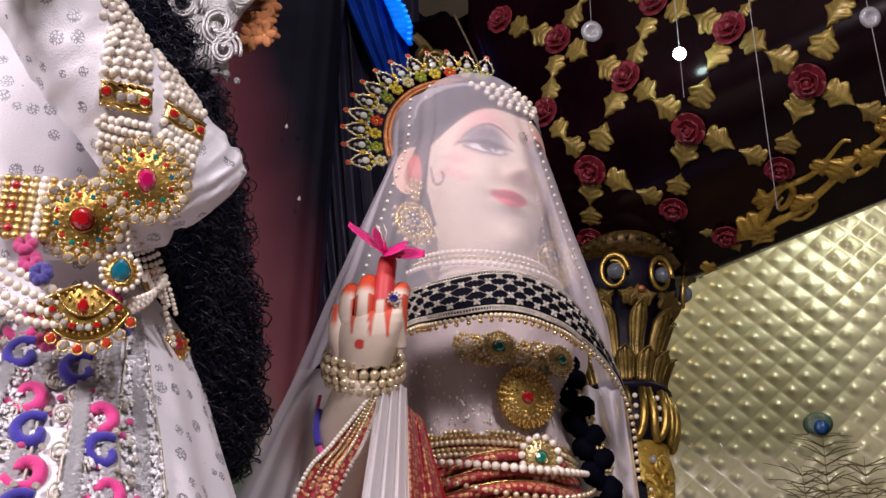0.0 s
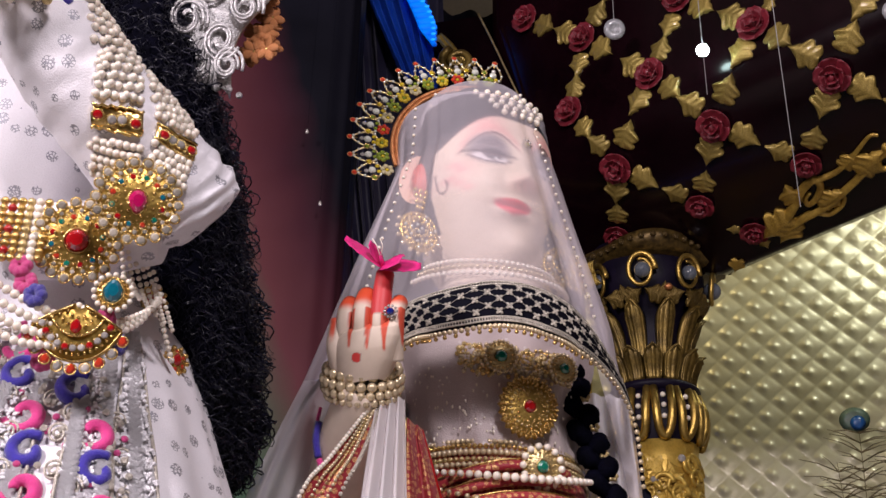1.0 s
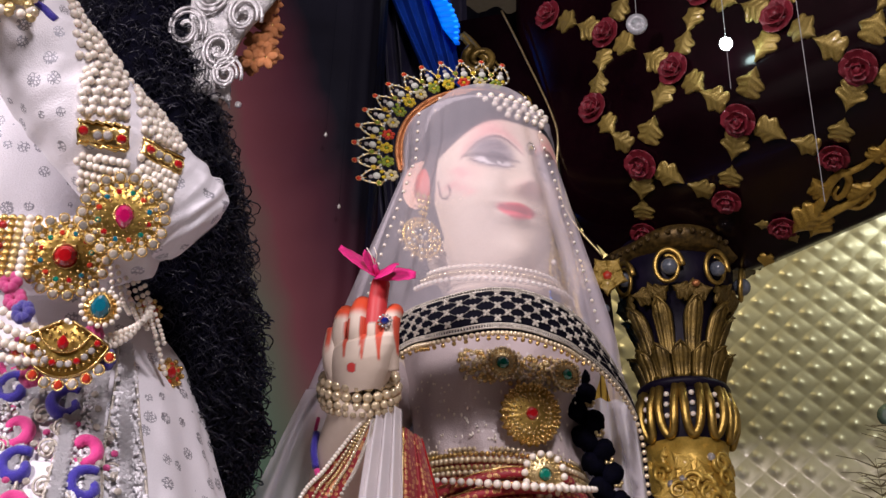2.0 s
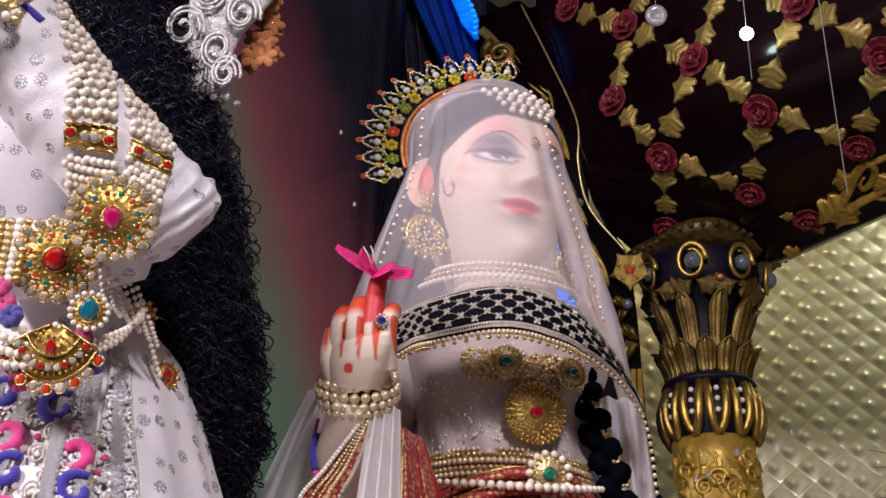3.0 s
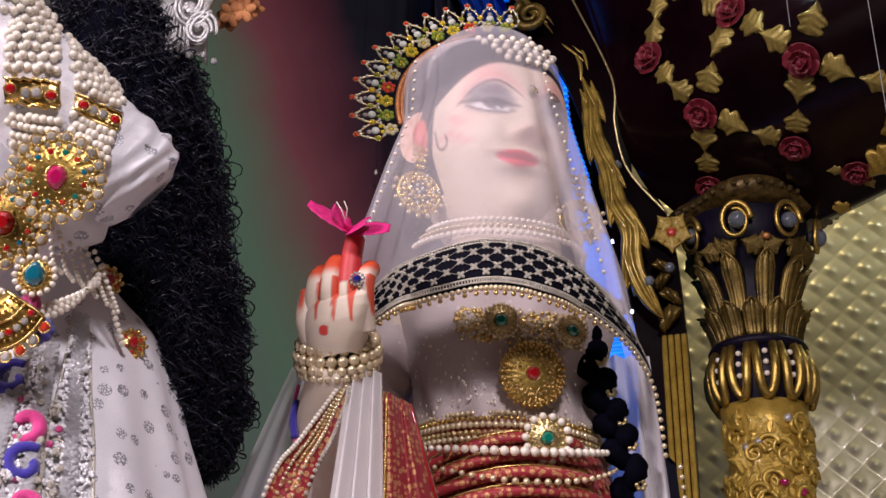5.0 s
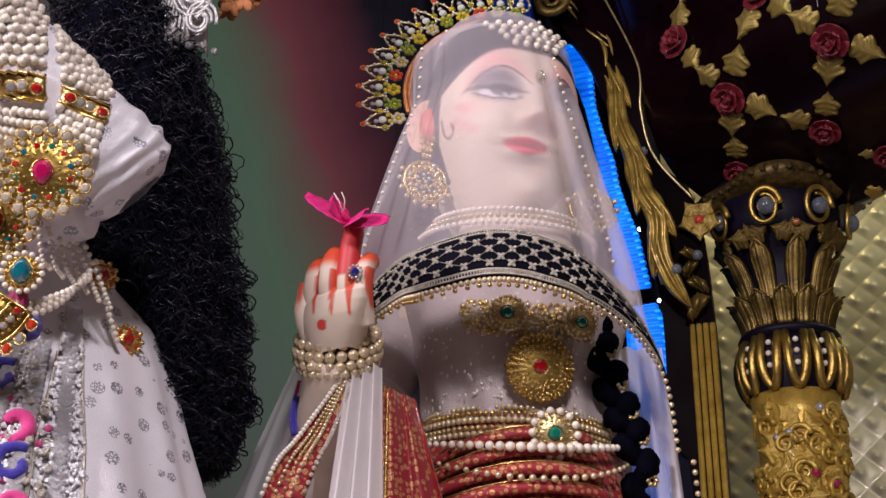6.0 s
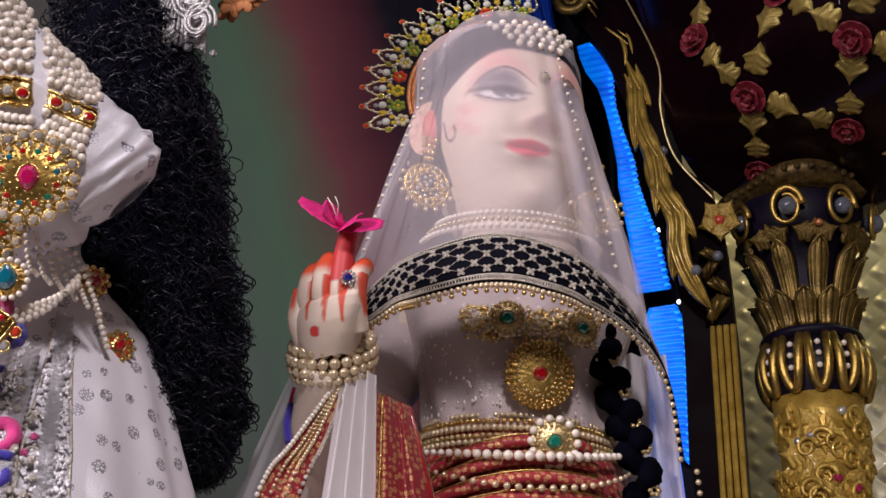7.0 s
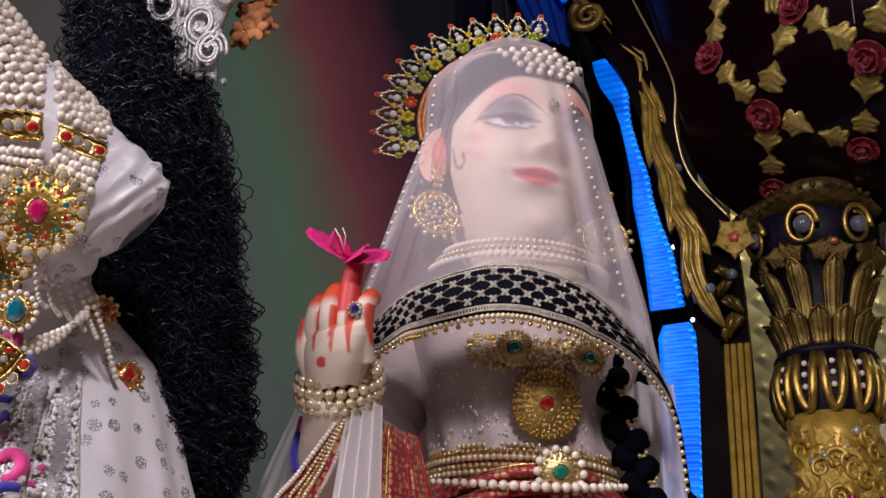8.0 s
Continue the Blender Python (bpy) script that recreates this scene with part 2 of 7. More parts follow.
OLD_GOLD = pbr("old_gold", (0.62, 0.42, 0.11), (0.28, 0.18, 0.04), rough=0.36, metal=0.9, scale=22, bump=0.4, bump_scale=160)
PALE_GOLD = pbr("pale_gold", (0.74, 0.6, 0.33), (0.5, 0.38, 0.16), rough=0.32, metal=0.9, scale=70, bump=0.3, bump_scale=500)
GOLD_PAINT = pbr("gold_paint", (0.62, 0.42, 0.08), (0.3, 0.17, 0.03), rough=0.38, metal=0.55, scale=30, bump=0.3, bump_scale=180, coat=0.3)
SILVER = pbr("silver", (0.8, 0.79, 0.78), (0.42, 0.41, 0.42), rough=0.28, metal=1.0, scale=90, bump=0.5, bump_scale=420)
PEARL = pbr("pearl", (0.86, 0.8, 0.7), (0.76, 0.67, 0.55), rough=0.26, scale=60, coat=0.6, sss=0.1, vary=0.08)
GOLD_PEARL = pbr("gold_pearl", (0.74, 0.62, 0.42), (0.6, 0.48, 0.29), rough=0.24, metal=0.45, scale=60, coat=0.6, vary=0.1)
CRYSTAL = pbr("crystal", (0.58, 0.56, 0.53), (0.36, 0.33, 0.3), rough=0.1, rough_var=0.05, metal=0.25, coat=1.0, ior=1.8, vary=0.35)
RUBY = pbr("ruby", (0.45, 0.006, 0.01), (0.25, 0.003, 0.006), rough=0.08, rough_var=0.03, coat=1.0, ior=1.7)
PINK_GEM = pbr("pink_gem", (0.75, 0.01, 0.16), (0.42, 0.004, 0.09), rough=0.06, rough_var=0.02, coat=1.0, transmission=0.3, ior=1.7)
GREEN_GEM = pbr("green_gem", (0.005, 0.22, 0.14), (0.002, 0.1, 0.07), rough=0.07, rough_var=0.02, coat=1.0, ior=1.7)
TEAL_GEM = pbr("teal_gem", (0.005, 0.2, 0.28), (0.002, 0.09, 0.15), rough=0.06, rough_var=0.02, coat=1.0, transmission=0.2, ior=1.7)
BLUE_GEM = pbr("blue_gem", (0.01, 0.02, 0.22), (0.004, 0.008, 0.1), rough=0.06, coat=1.0, ior=1.7)
YELLOW_GEM = pbr("yellow_gem", (0.6, 0.45, 0.03), (0.35, 0.25, 0.01), rough=0.1, coat=1.0, ior=1.6)
LIME_GEM = pbr("lime_gem", (0.22, 0.28, 0.03), (0.1, 0.15, 0.01), rough=0.1, coat=1.0, ior=1.6)
RED_GEM = pbr("red_gem", (0.55, 0.05, 0.02), (0.35, 0.02, 0.01), rough=0.1, coat=1.0, ior=1.6)
COPPER = pbr("copper_cord", (0.62, 0.27, 0.11), (0.4, 0.15, 0.05), rough=0.4, metal=0.7, scale=120, bump=0.5, bump_scale=600)
MARBLE = painted("painted_marble")
WHITE_BROCADE = brocade("white_brocade", (0.86, 0.84, 0.88), (0.34, 0.34, 0.38), cell=44, size=0.3)
BLOUSE = brocade("blouse_cloth", (0.56, 0.47, 0.46), (0.7, 0.66, 0.64), cell=80, size=0.16, rough=0.45)
RED_BROCADE = brocade("red_brocade", (0.33, 0.009, 0.02), (0.78, 0.5, 0.2), cell=150, size=0.44, metal=0.6)
BLACK_CLOTH = pbr("black_cloth", (0.006, 0.006, 0.012), (0.003, 0.003, 0.007), rough=0.8, scale=60, bump=0.5, bump_scale=900, ior=1.15)
SILVER_THREAD = pbr("silver_thread", (0.74, 0.69, 0.6), (0.48, 0.44, 0.37), rough=0.4, metal=0.55, scale=200, bump=0.6, bump_scale=1200)
SILVER_LACE = pbr("silver_lace", (0.93, 0.92, 0.94), (0.7, 0.7, 0.73), rough=0.4, metal=0.25, scale=130, bump=1.0, bump_scale=420)
BLUE_CORD = pbr("blue_cord", (0.035, 0.015, 0.42), (0.015, 0.008, 0.24), rough=0.7, scale=120, bump=0.7, bump_scale=900, sheen=0.5)
PINK_CORD = pbr("pink_cord", (0.85, 0.05, 0.3), (0.6, 0.02, 0.2), rough=0.7, scale=120, bump=0.7, bump_scale=900, sheen=0.4)
BUTTERFLY_PINK = pbr("butterfly_pink", (0.82, 0.02, 0.24), (0.5, 0.01, 0.14), rough=0.5, scale=160, bump=0.6, bump_scale=700)
HAIR = pbr("black_hair", (0.003, 0.003, 0.008), (0.0015, 0.0015, 0.0025), rough=0.6, scale=80, bump=0.6, bump_scale=600, ior=1.06)
CURL = pbr("curl_hair", (0.007, 0.007, 0.018), (0.003, 0.003, 0.008), rough=0.36, scale=60, ior=1.4)
VEIL = sheer("veil_net", (0.9, 0.84, 0.9), 0.32)
SCARF = sheer("scarf_net", (0.95, 0.92, 0.93), 0.86)
SIDE_NET = sheer("side_net", (0.92, 0.87, 0.89), 0.58)
DARK_WOOD = pbr("maroon_lacquer", (0.008, 0.0012, 0.003), (0.0035, 0.0006, 0.0015), rough=0.22, scale=6, bump=0.06, bump_scale=60, coat=0.08, ior=1.35)
BOARD = pbr("dark_board", (0.005, 0.001, 0.0025), (0.002, 0.0005, 0.001), rough=0.4, scale=12, bump=0.08, bump_scale=60, ior=1.08)
SWAG = pbr("dark_satin", (0.02, 0.018, 0.045), (0.009, 0.008, 0.022), rough=0.34, scale=10, bump=0.25, bump_scale=160, sheen=0.15)
# carries the light strip's blue glow in its base colour
BLUE_LIT_SATIN = pbr("blue_lit_satin", (0.01, 0.075, 0.5), (0.006, 0.03, 0.25), rough=0.35, scale=10, bump=0.2, bump_scale=160)
DARK_PAINT = pbr("dark_recess", (0.008, 0.005, 0.016), (0.004, 0.003, 0.008), rough=0.45, scale=20, bump=0.2, ior=1.25)
ROSE_RED = pbr("rose_red", (0.28, 0.024, 0.04), (0.1, 0.007, 0.014), rough=0.42, scale=25, bump=0.3, bump_scale=150, coat=0.2, vary=0.2)
LEAF_GOLD = pbr("leaf_gold", (0.5, 0.37, 0.1), (0.24, 0.17, 0.04), rough=0.34, metal=0.45, scale=25, bump=0.3, bump_scale=150, coat=0.3, vary=0.2)
PANEL = pbr("embossed_panel", (0.62, 0.58, 0.4), (0.54, 0.48, 0.29), rough=0.36, metal=0.2, scale=3, bump=0.08, bump_scale=60, coat=0.3)
PLASTER = pbr("plaster", (0.3, 0.27, 0.24), (0.24, 0.21, 0.18), rough=0.8, scale=4, bump=0.2, bump_scale=60)
STONE = pbr("floor_stone", (0.5, 0.46, 0.42), (0.38, 0.34, 0.3), rough=0.25, scale=5, bump=0.05, bump_scale=40)
BLUE_LED = ribbed_glow("blue_led", (0.0, 0.03, 0.38), (0.0, 0.2, 0.95), 1.0)
LED_DOT = glow("led_dot", (0.01, 0.3, 1.0), 1.2)
LED_WHITE = glow("led_white", (0.8, 0.95, 1.0), 3.0)
LAMP_GLOW = glow("lamp_glow", (0.75, 1.0, 0.97), 30.0)
# shade under the canopy is put into the abacus's dark brown gold
ABACUS = pbr("shaded_brown_gold", (0.16, 0.1, 0.026), (0.02, 0.012, 0.004), rough=0.4, metal=0.5, scale=45, bump=0.8, bump_scale=110)
STONE_GREY = pbr("grey_glass", (0.16, 0.18, 0.21), (0.05, 0.06, 0.08), rough=0.08, rough_var=0.03, coat=1.0, scale=22)
GLASS_DISC = pbr("frosted_glass", (0.6, 0.6, 0.62), (0.45, 0.45, 0.48), rough=0.25, transmission=0.4, coat=0.5)
THREAD = pbr("thread", (0.5, 0.5, 0.5), rough=0.5)
ORANGE_PETAL = pbr("orange_petal", (0.55, 0.17, 0.07), (0.4, 0.2, 0.05), rough=0.5, scale=80, bump=0.5, bump_scale=400)
FEATHER_BROWN = pbr("feather_barb", (0.2, 0.15, 0.07), (0.1, 0.09, 0.05), rough=0.5, scale=60)
FEATHER_BLUE = pbr("feather_eye", (0.01, 0.12, 0.4), (0.01, 0.06, 0.22), rough=0.3, scale=60, coat=0.4)
FEATHER_TEAL = pbr("feather_ring", (0.12, 0.2, 0.16), (0.1, 0.13, 0.08), rough=0.4, scale=60)


def curtain_material():
    """Dark satin with a broad red and green sheen painted on the slant."""
    mt = pbr("backdrop_satin", (0.006, 0.006, 0.011), (0.003, 0.003, 0.006), rough=0.6, scale=8, bump=0.1, bump_scale=300, ior=1.15)
    nt = mt.node_tree
    n, link = nt.nodes, nt.links.new
    bsdf = n["Principled BSDF"]
    co = n.new("ShaderNodeTexCoord")
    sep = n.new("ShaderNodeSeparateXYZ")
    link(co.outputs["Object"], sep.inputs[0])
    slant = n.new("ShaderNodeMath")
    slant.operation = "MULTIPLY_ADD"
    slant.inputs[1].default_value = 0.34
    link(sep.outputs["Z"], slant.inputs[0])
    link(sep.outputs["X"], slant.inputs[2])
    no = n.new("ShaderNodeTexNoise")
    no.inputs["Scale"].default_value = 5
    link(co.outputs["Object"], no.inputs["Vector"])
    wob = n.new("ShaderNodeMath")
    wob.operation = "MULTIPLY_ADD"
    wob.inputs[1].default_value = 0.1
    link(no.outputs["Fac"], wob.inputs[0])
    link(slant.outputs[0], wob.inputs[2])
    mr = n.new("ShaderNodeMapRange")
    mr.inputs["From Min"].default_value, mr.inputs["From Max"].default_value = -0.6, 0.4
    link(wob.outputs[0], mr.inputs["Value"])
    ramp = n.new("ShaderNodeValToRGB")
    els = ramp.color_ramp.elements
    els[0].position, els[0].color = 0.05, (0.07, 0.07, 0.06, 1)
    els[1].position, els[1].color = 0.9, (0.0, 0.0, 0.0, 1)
    for p, c in CURTAIN_SHEEN:
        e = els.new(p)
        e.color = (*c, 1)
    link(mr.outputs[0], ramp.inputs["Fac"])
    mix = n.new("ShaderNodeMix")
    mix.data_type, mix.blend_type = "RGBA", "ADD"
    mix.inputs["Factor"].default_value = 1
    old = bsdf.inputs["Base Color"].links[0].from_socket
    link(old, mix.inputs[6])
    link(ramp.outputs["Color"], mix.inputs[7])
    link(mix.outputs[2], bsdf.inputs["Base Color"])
    return mt


# colours that hold the curtain's red and green sheen, across the slant
CURTAIN_SHEEN = ((0.3, (0.05, 0.075, 0.055)), (0.42, (0.045, 0.088, 0.05)), (0.5, (0.06, 0.065, 0.04)), (0.58, (0.09, 0.024, 0.026)), (0.7, (0.04, 0.007, 0.01)), (0.8, (0.0, 0.0, 0.0)))
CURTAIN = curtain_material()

# ---------------------------------------------------------------- setting
def slab(name, lo, hi, material, label, bevel=0.0):
    ob = part(name, mesh_of(*box(lo, hi, bevel), smooth=False), material)
    return tagged(ob, label, name.split("_")[0], kind="structure")


slab("floor", (-4, -6, -1.05), (4, 3.1, -0.95), STONE, "polished pale stone floor of the temple hall")
slab("altar_platform", (-2.2, -0.62, -0.95), (2.2, 2.85, 0.0), STONE, "raised pale stone altar platform under the statues", 0.02)
slab("ceiling", (-4, -6, 3.6), (4, 3.1, 3.7), PLASTER, "plain pale plaster ceiling above the hall")
slab("wall_west", (-4.1, -6, -0.95), (-4, 3.1, 3.6), PLASTER, "plain pale plaster hall wall")
slab("wall_east", (4, -6, -0.95), (4.1, 3.1, 3.6), PLASTER, "plain pale plaster hall wall")
slab("wall_south", (-4, -6.1, -0.95), (4, -6, 3.6), PLASTER, "plain pale plaster hall wall")
slab("wall_north", (-4, 3.0, -0.95), (4, 3.1, 3.6), PLASTER, "plain plaster wall behind the altar")


def embossed(u, v):
    """Quilted lozenges, each a shallow pillow with a sharp crease and a raised tear on one flank."""
    x, z = -0.1 + 1.7 * u, 1.0 + 2.0 * v
    a, b = x / 0.059, z / 0.112
    p, q = (b + a / 2) % 1.0, (b - a / 2) % 1.0
    pillow = (math.sin(math.pi * p) * math.sin(math.pi * q)) ** 0.55
    tear = math.exp(-((p - 0.32) / 0.16) ** 2 - ((q - 0.66) / 0.22) ** 2)
    return Vector((x, 2.9 - 0.004 - 0.0042 * pillow - 0.006 * tear, z))


v, f = grid_mesh(embossed, 380, 400)
tagged(part("wall_panel", mesh_of(v, f), PANEL), "cream and gold embossed wall panelling with a wavy lozenge relief", "wall panel", kind="structure")


def curtain_shape():
    plan = spline([(-2.6, 0.75, 0), (-1.6, 0.8, 0), (-1.0, 0.8, 0), (-0.66, 0.82, 0), (-0.5, 0.84, 0), (-0.47, 0.95, 0), (-0.6, 1.4, 0), (-0.6, 1.85, 0), (-0.3, 1.97, 0), (-0.1, 1.99, 0)], 260)

    def at(u, w):
        p = plan[int(u * 259)]
        q = plan[min(259, int(u * 259) + 1)] - plan[max(0, int(u * 259) - 1)]
        nrm = Vector((q.y, -q.x, 0)).normalized()
        fold = 0.03 if p.y > 1.2 else 0.002
        amp = fold * math.sin(u * 150 + 1.4 * math.sin(u * 23) + 0.6 * w) * (0.6 + 0.4 * noise.noise((u * 30, w * 2, 0)))
        return p + nrm * amp + Vector((0, 0, 3.2 * w))
    return grid_mesh(at, 260, 24)


tagged(part("backdrop_curtain", mesh_of(*curtain_shape()), CURTAIN), "dark navy satin curtain with a painted red and green sheen", "curtain")


def swag(u, v):
    """Dark blue satin that hangs on the slant above the niche in deep pleats."""
    top = Vector((-1.0 + 0.62 * u, 1.47, 3.3))
    low = Vector((-0.62 + 0.3 * u, 1.6, 1.5))
    p = top.lerp(low, v)
    w = u * 8.5 + 0.35 * math.sin(u * 11 + 2 * v) + 0.2 * noise.noise((u * 4, v * 3, 4))
    ridge = 1 - abs(2 * (w % 1.0) - 1)
    depth = 0.055 * ridge ** 0.8 * (0.7 + 0.5 * noise.noise((math.floor(w) * 3.7, v * 3, 1)))
    return p + Vector((0.012 * math.sin(w * 6.28), -depth, 0))


satin = thing("satin_swag", (-0.5, 1.6, 1.5), "dark blue satin swag hanging in slanted pleats", "swag")
part("pleated_cloth", mesh_of(*grid_mesh(swag, 200, 50)), SWAG, satin)


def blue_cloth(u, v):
    """Brighter satin end drawn together beside the light strip, its blue light painted on."""
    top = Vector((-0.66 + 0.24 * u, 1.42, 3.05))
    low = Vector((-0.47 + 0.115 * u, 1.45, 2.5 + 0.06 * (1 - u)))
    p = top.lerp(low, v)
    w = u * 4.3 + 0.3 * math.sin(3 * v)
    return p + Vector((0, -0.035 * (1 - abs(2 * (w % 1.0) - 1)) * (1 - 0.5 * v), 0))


part("blue_cloth", mesh_of(*grid_mesh(blue_cloth, 70, 30)), BLUE_LIT_SATIN, satin, "gathered satin coloured bright blue as lit by the strip beside it")
studs = thing("sequin_drops", (-0.47, 0.9, 1.9), "tiny clear drops hanging in front of the curtain", "drops")
for p in ((-0.54, 0.78, 1.93), (-0.5, 0.79, 1.75)):
    part("drop", mesh_of(*lathe(((0.0006, -0.007), (0.004, -0.004), (0.003, 0.001), (0.0006, 0.006)), 8, centre=p)), CRYSTAL, studs)
    part("thread", mesh_of(*tube([Vector(p), Vector((p[0], p[1], 3.6))], 0.0003, 4)), HAIR, studs)


# ---------------------------------------------------------------- canopy
def canopy_y(x, z):
    d = z - 2.1
    q = -2.27 * d + 6.05 * d * d if d < 0.188 else -0.213 - 0.12 * (d - 0.188)
    return 1.632 - 0.70 * x + q


def canopy_low(x):
    return lerp_table(((-0.2, 2.64), (-0.085, 2.33), (-0.07, 2.17), (-0.025, 2.1), (0.05, 2.05), (0.2, 2.01), (0.43, 1.978), (0.9, 1.998), (1.1, 2.0)), x)


def canopy_point(u, v):
    x = -0.2 + 1.25 * u
    z0 = canopy_low(x)
    z = z0 + (3.3 - z0) * v ** 1.4
    return Vector((x, canopy_y(x, z), z))


def canopy_frame(x, z, up=(0, 0, 1)):
    e = 0.01
    p = Vector((x, canopy_y(x, z), z))
    dx = Vector((x + e, canopy_y(x + e, z), z)) - p
    dz = Vector((x, canopy_y(x, z + e), z + e)) - p
    nrm = dx.cross(dz).normalized()
    return basis(p, nrm, up)


v, f = grid_mesh(canopy_point, 70, 60)
v, f = thick(v, f, 70, 60, (0.02, 0.05, 0.02))
canopy = tagged(part("canopy", mesh_of(v, f), DARK_WOOD), "dark maroon lacquered altar canopy with a curved underside", "canopy", kind="structure")


def rose_petals():
    """Carved rose, z outward, radius 1: cupped petals, and a heart with a spiral fold."""
    petals = []
    for ring, (count, r, tilt, size) in enumerate(((5, 0.62, 0.35, 0.52), (5, 0.4, 0.75, 0.42), (4, 0.2, 1.1, 0.3))):
        for k in range(count):
            a = 2 * math.pi * (k + 0.37 * ring) / count

            def petal(u, v, a=a, r=r, tilt=tilt, size=size, ring=ring):
                s, t = (u - 0.5) * 2, v
                w = size * math.sin(math.pi * (0.12 + 0.83 * t)) ** 0.6
                x = r * 0.35 + t * size * 1.25 * math.cos(tilt)
                h = 0.08 + 0.16 * ring + t * size * 1.0 * math.sin(tilt) - 0.16 * s * s * (1 - t) + 0.1 * max(0, t - 0.75)
                y = s * w
                return Vector((x * math.cos(a) - y * math.sin(a), x * math.sin(a) + y * math.cos(a), h + 0.06 * s * s))
            g = grid_mesh(petal, 7, 6)
            petals.append(thick(*g, 7, 6, (0, 0, -0.06)))
    heart = lathe(((0.5, -0.05), (0.48, 0.06), (0.24, 0.16), (0.2, 0.45), (0.13, 0.6), (0.02, 0.62)), 20, lambda a, r, z: 1 + 0.12 * math.cos(2 * a + 9 * z))
    return petals, heart


def carved_leaf():
    """Acanthus leaf with three pointed lobes a side, a raised midrib and side veins, length 1 along y, z outward."""
    def at(u, v):
        s = (u - 0.5) * 2
        y = v
        body = 0.4 * math.sin(math.pi * min(1.0, 0.1 + 0.9 * y ** 0.85)) ** 0.75
        lobe = (y * 2.2 + 0.3 * abs(s)) % 1.0
        w = body * (0.72 + 0.5 * math.sin(math.pi * lobe) ** 0.8)
        vein = 0.035 * math.cos(2 * math.pi * (y * 4.4 + 0.6 * abs(s)))
        h = 0.12 * (1 - abs(s)) ** 0.7 + vein * abs(s) + 0.05 * math.sin(math.pi * y) - 0.1 * max(0.0, y - 0.7) ** 1.5
        return Vector((s * w, y - 0.1 * abs(s) ** 1.5 * (0.4 + y) + 0.05, h))
    g = grid_mesh(at, 13, 28)
    return thick(*g, 13, 28, (0, 0, -0.09))


PETALS, HEART = rose_petals()
PETAL_MESHES = [mesh_of(*p, name="petal") for p in PETALS]
HEART_MESH = mesh_of(*HEART, name="heart")
LEAF_MESH = mesh_of(*carved_leaf(), name="leaf")
for me in (*PETAL_MESHES, HEART_MESH):
    me.materials.append(ROSE_RED)
LEAF_MESH.materials.append(LEAF_GOLD)


def carved_rose(x, z, size, spin, links):
    """links: neighbouring roses as (x, z), towards each of which a gilt leaf points."""
    m = canopy_frame(x, z)
    t = thing("carved_rose", m.translation, "carved crimson rose with gilt leaves fixed under the canopy", "carved rose", "roses under the canopy")
    q = m @ Matrix.Rotation(spin, 4, "Z") @ Matrix.Scale(size, 4)
    bloom = part("bloom", HEART_MESH, None, t, m=q)
    for me in PETAL_MESHES:
        part("petal", me, None, bloom, m=q)
    inv = m.inverted()
    for lx, lz in links:
        d = inv @ canopy_frame(lx, lz).translation
        flat = Vector((d.x, d.y, 0))
        flat.normalize()
        ax, az = x + (lx - x) * size * 0.78 / d.length, z + (lz - z) * size * 0.78 / d.length
        root = canopy_frame(ax, az)
        way = canopy_frame(lx, lz).translation - root.translation
        length = min(1.5 * size, (d.length - 1.5 * size) * 0.52)
        part("leaf", LEAF_MESH, None, t, m=basis(root.translation, root.col[2].xyz, way) @ Matrix.Scale(max(0.75 * size, length), 4))


ROSES = dict(a=(0.077, 2.559), b=(0.25, 2.349), c=(0.15, 2.17), d=(0.397, 2.173), e=(0.5, 2.355), f=(0.66, 2.174), g=(0.367, 2.07), h=(0.618, 2.073),
             i=(0.51, 2.015), j=(0.147, 2.07), k=(0.333, 2.535), l=(0.031, 2.35), m=(0.76, 2.335), n=(0.865, 2.072), p=(0.594, 2.46), q=(-0.09, 2.72), r=(0.2, 2.73))
LINKS = ("ab", "al", "lc", "cb", "cj", "cg", "dg", "bd", "de", "dh", "hf", "ef", "fm", "fn", "ke", "kb", "ep", "aq", "kr", "ar", "mp")
for k, (key, (x, z)) in enumerate(ROSES.items()):
    near = [ROSES[pair.replace(key, "")] for pair in LINKS if key in pair]
    if key == "i":
        near = [(0.43, 2.03), (0.56, 1.985)]
    carved_rose(x, z, 0.054 if z > 2.1 else 0.047, k * 1.3, near)


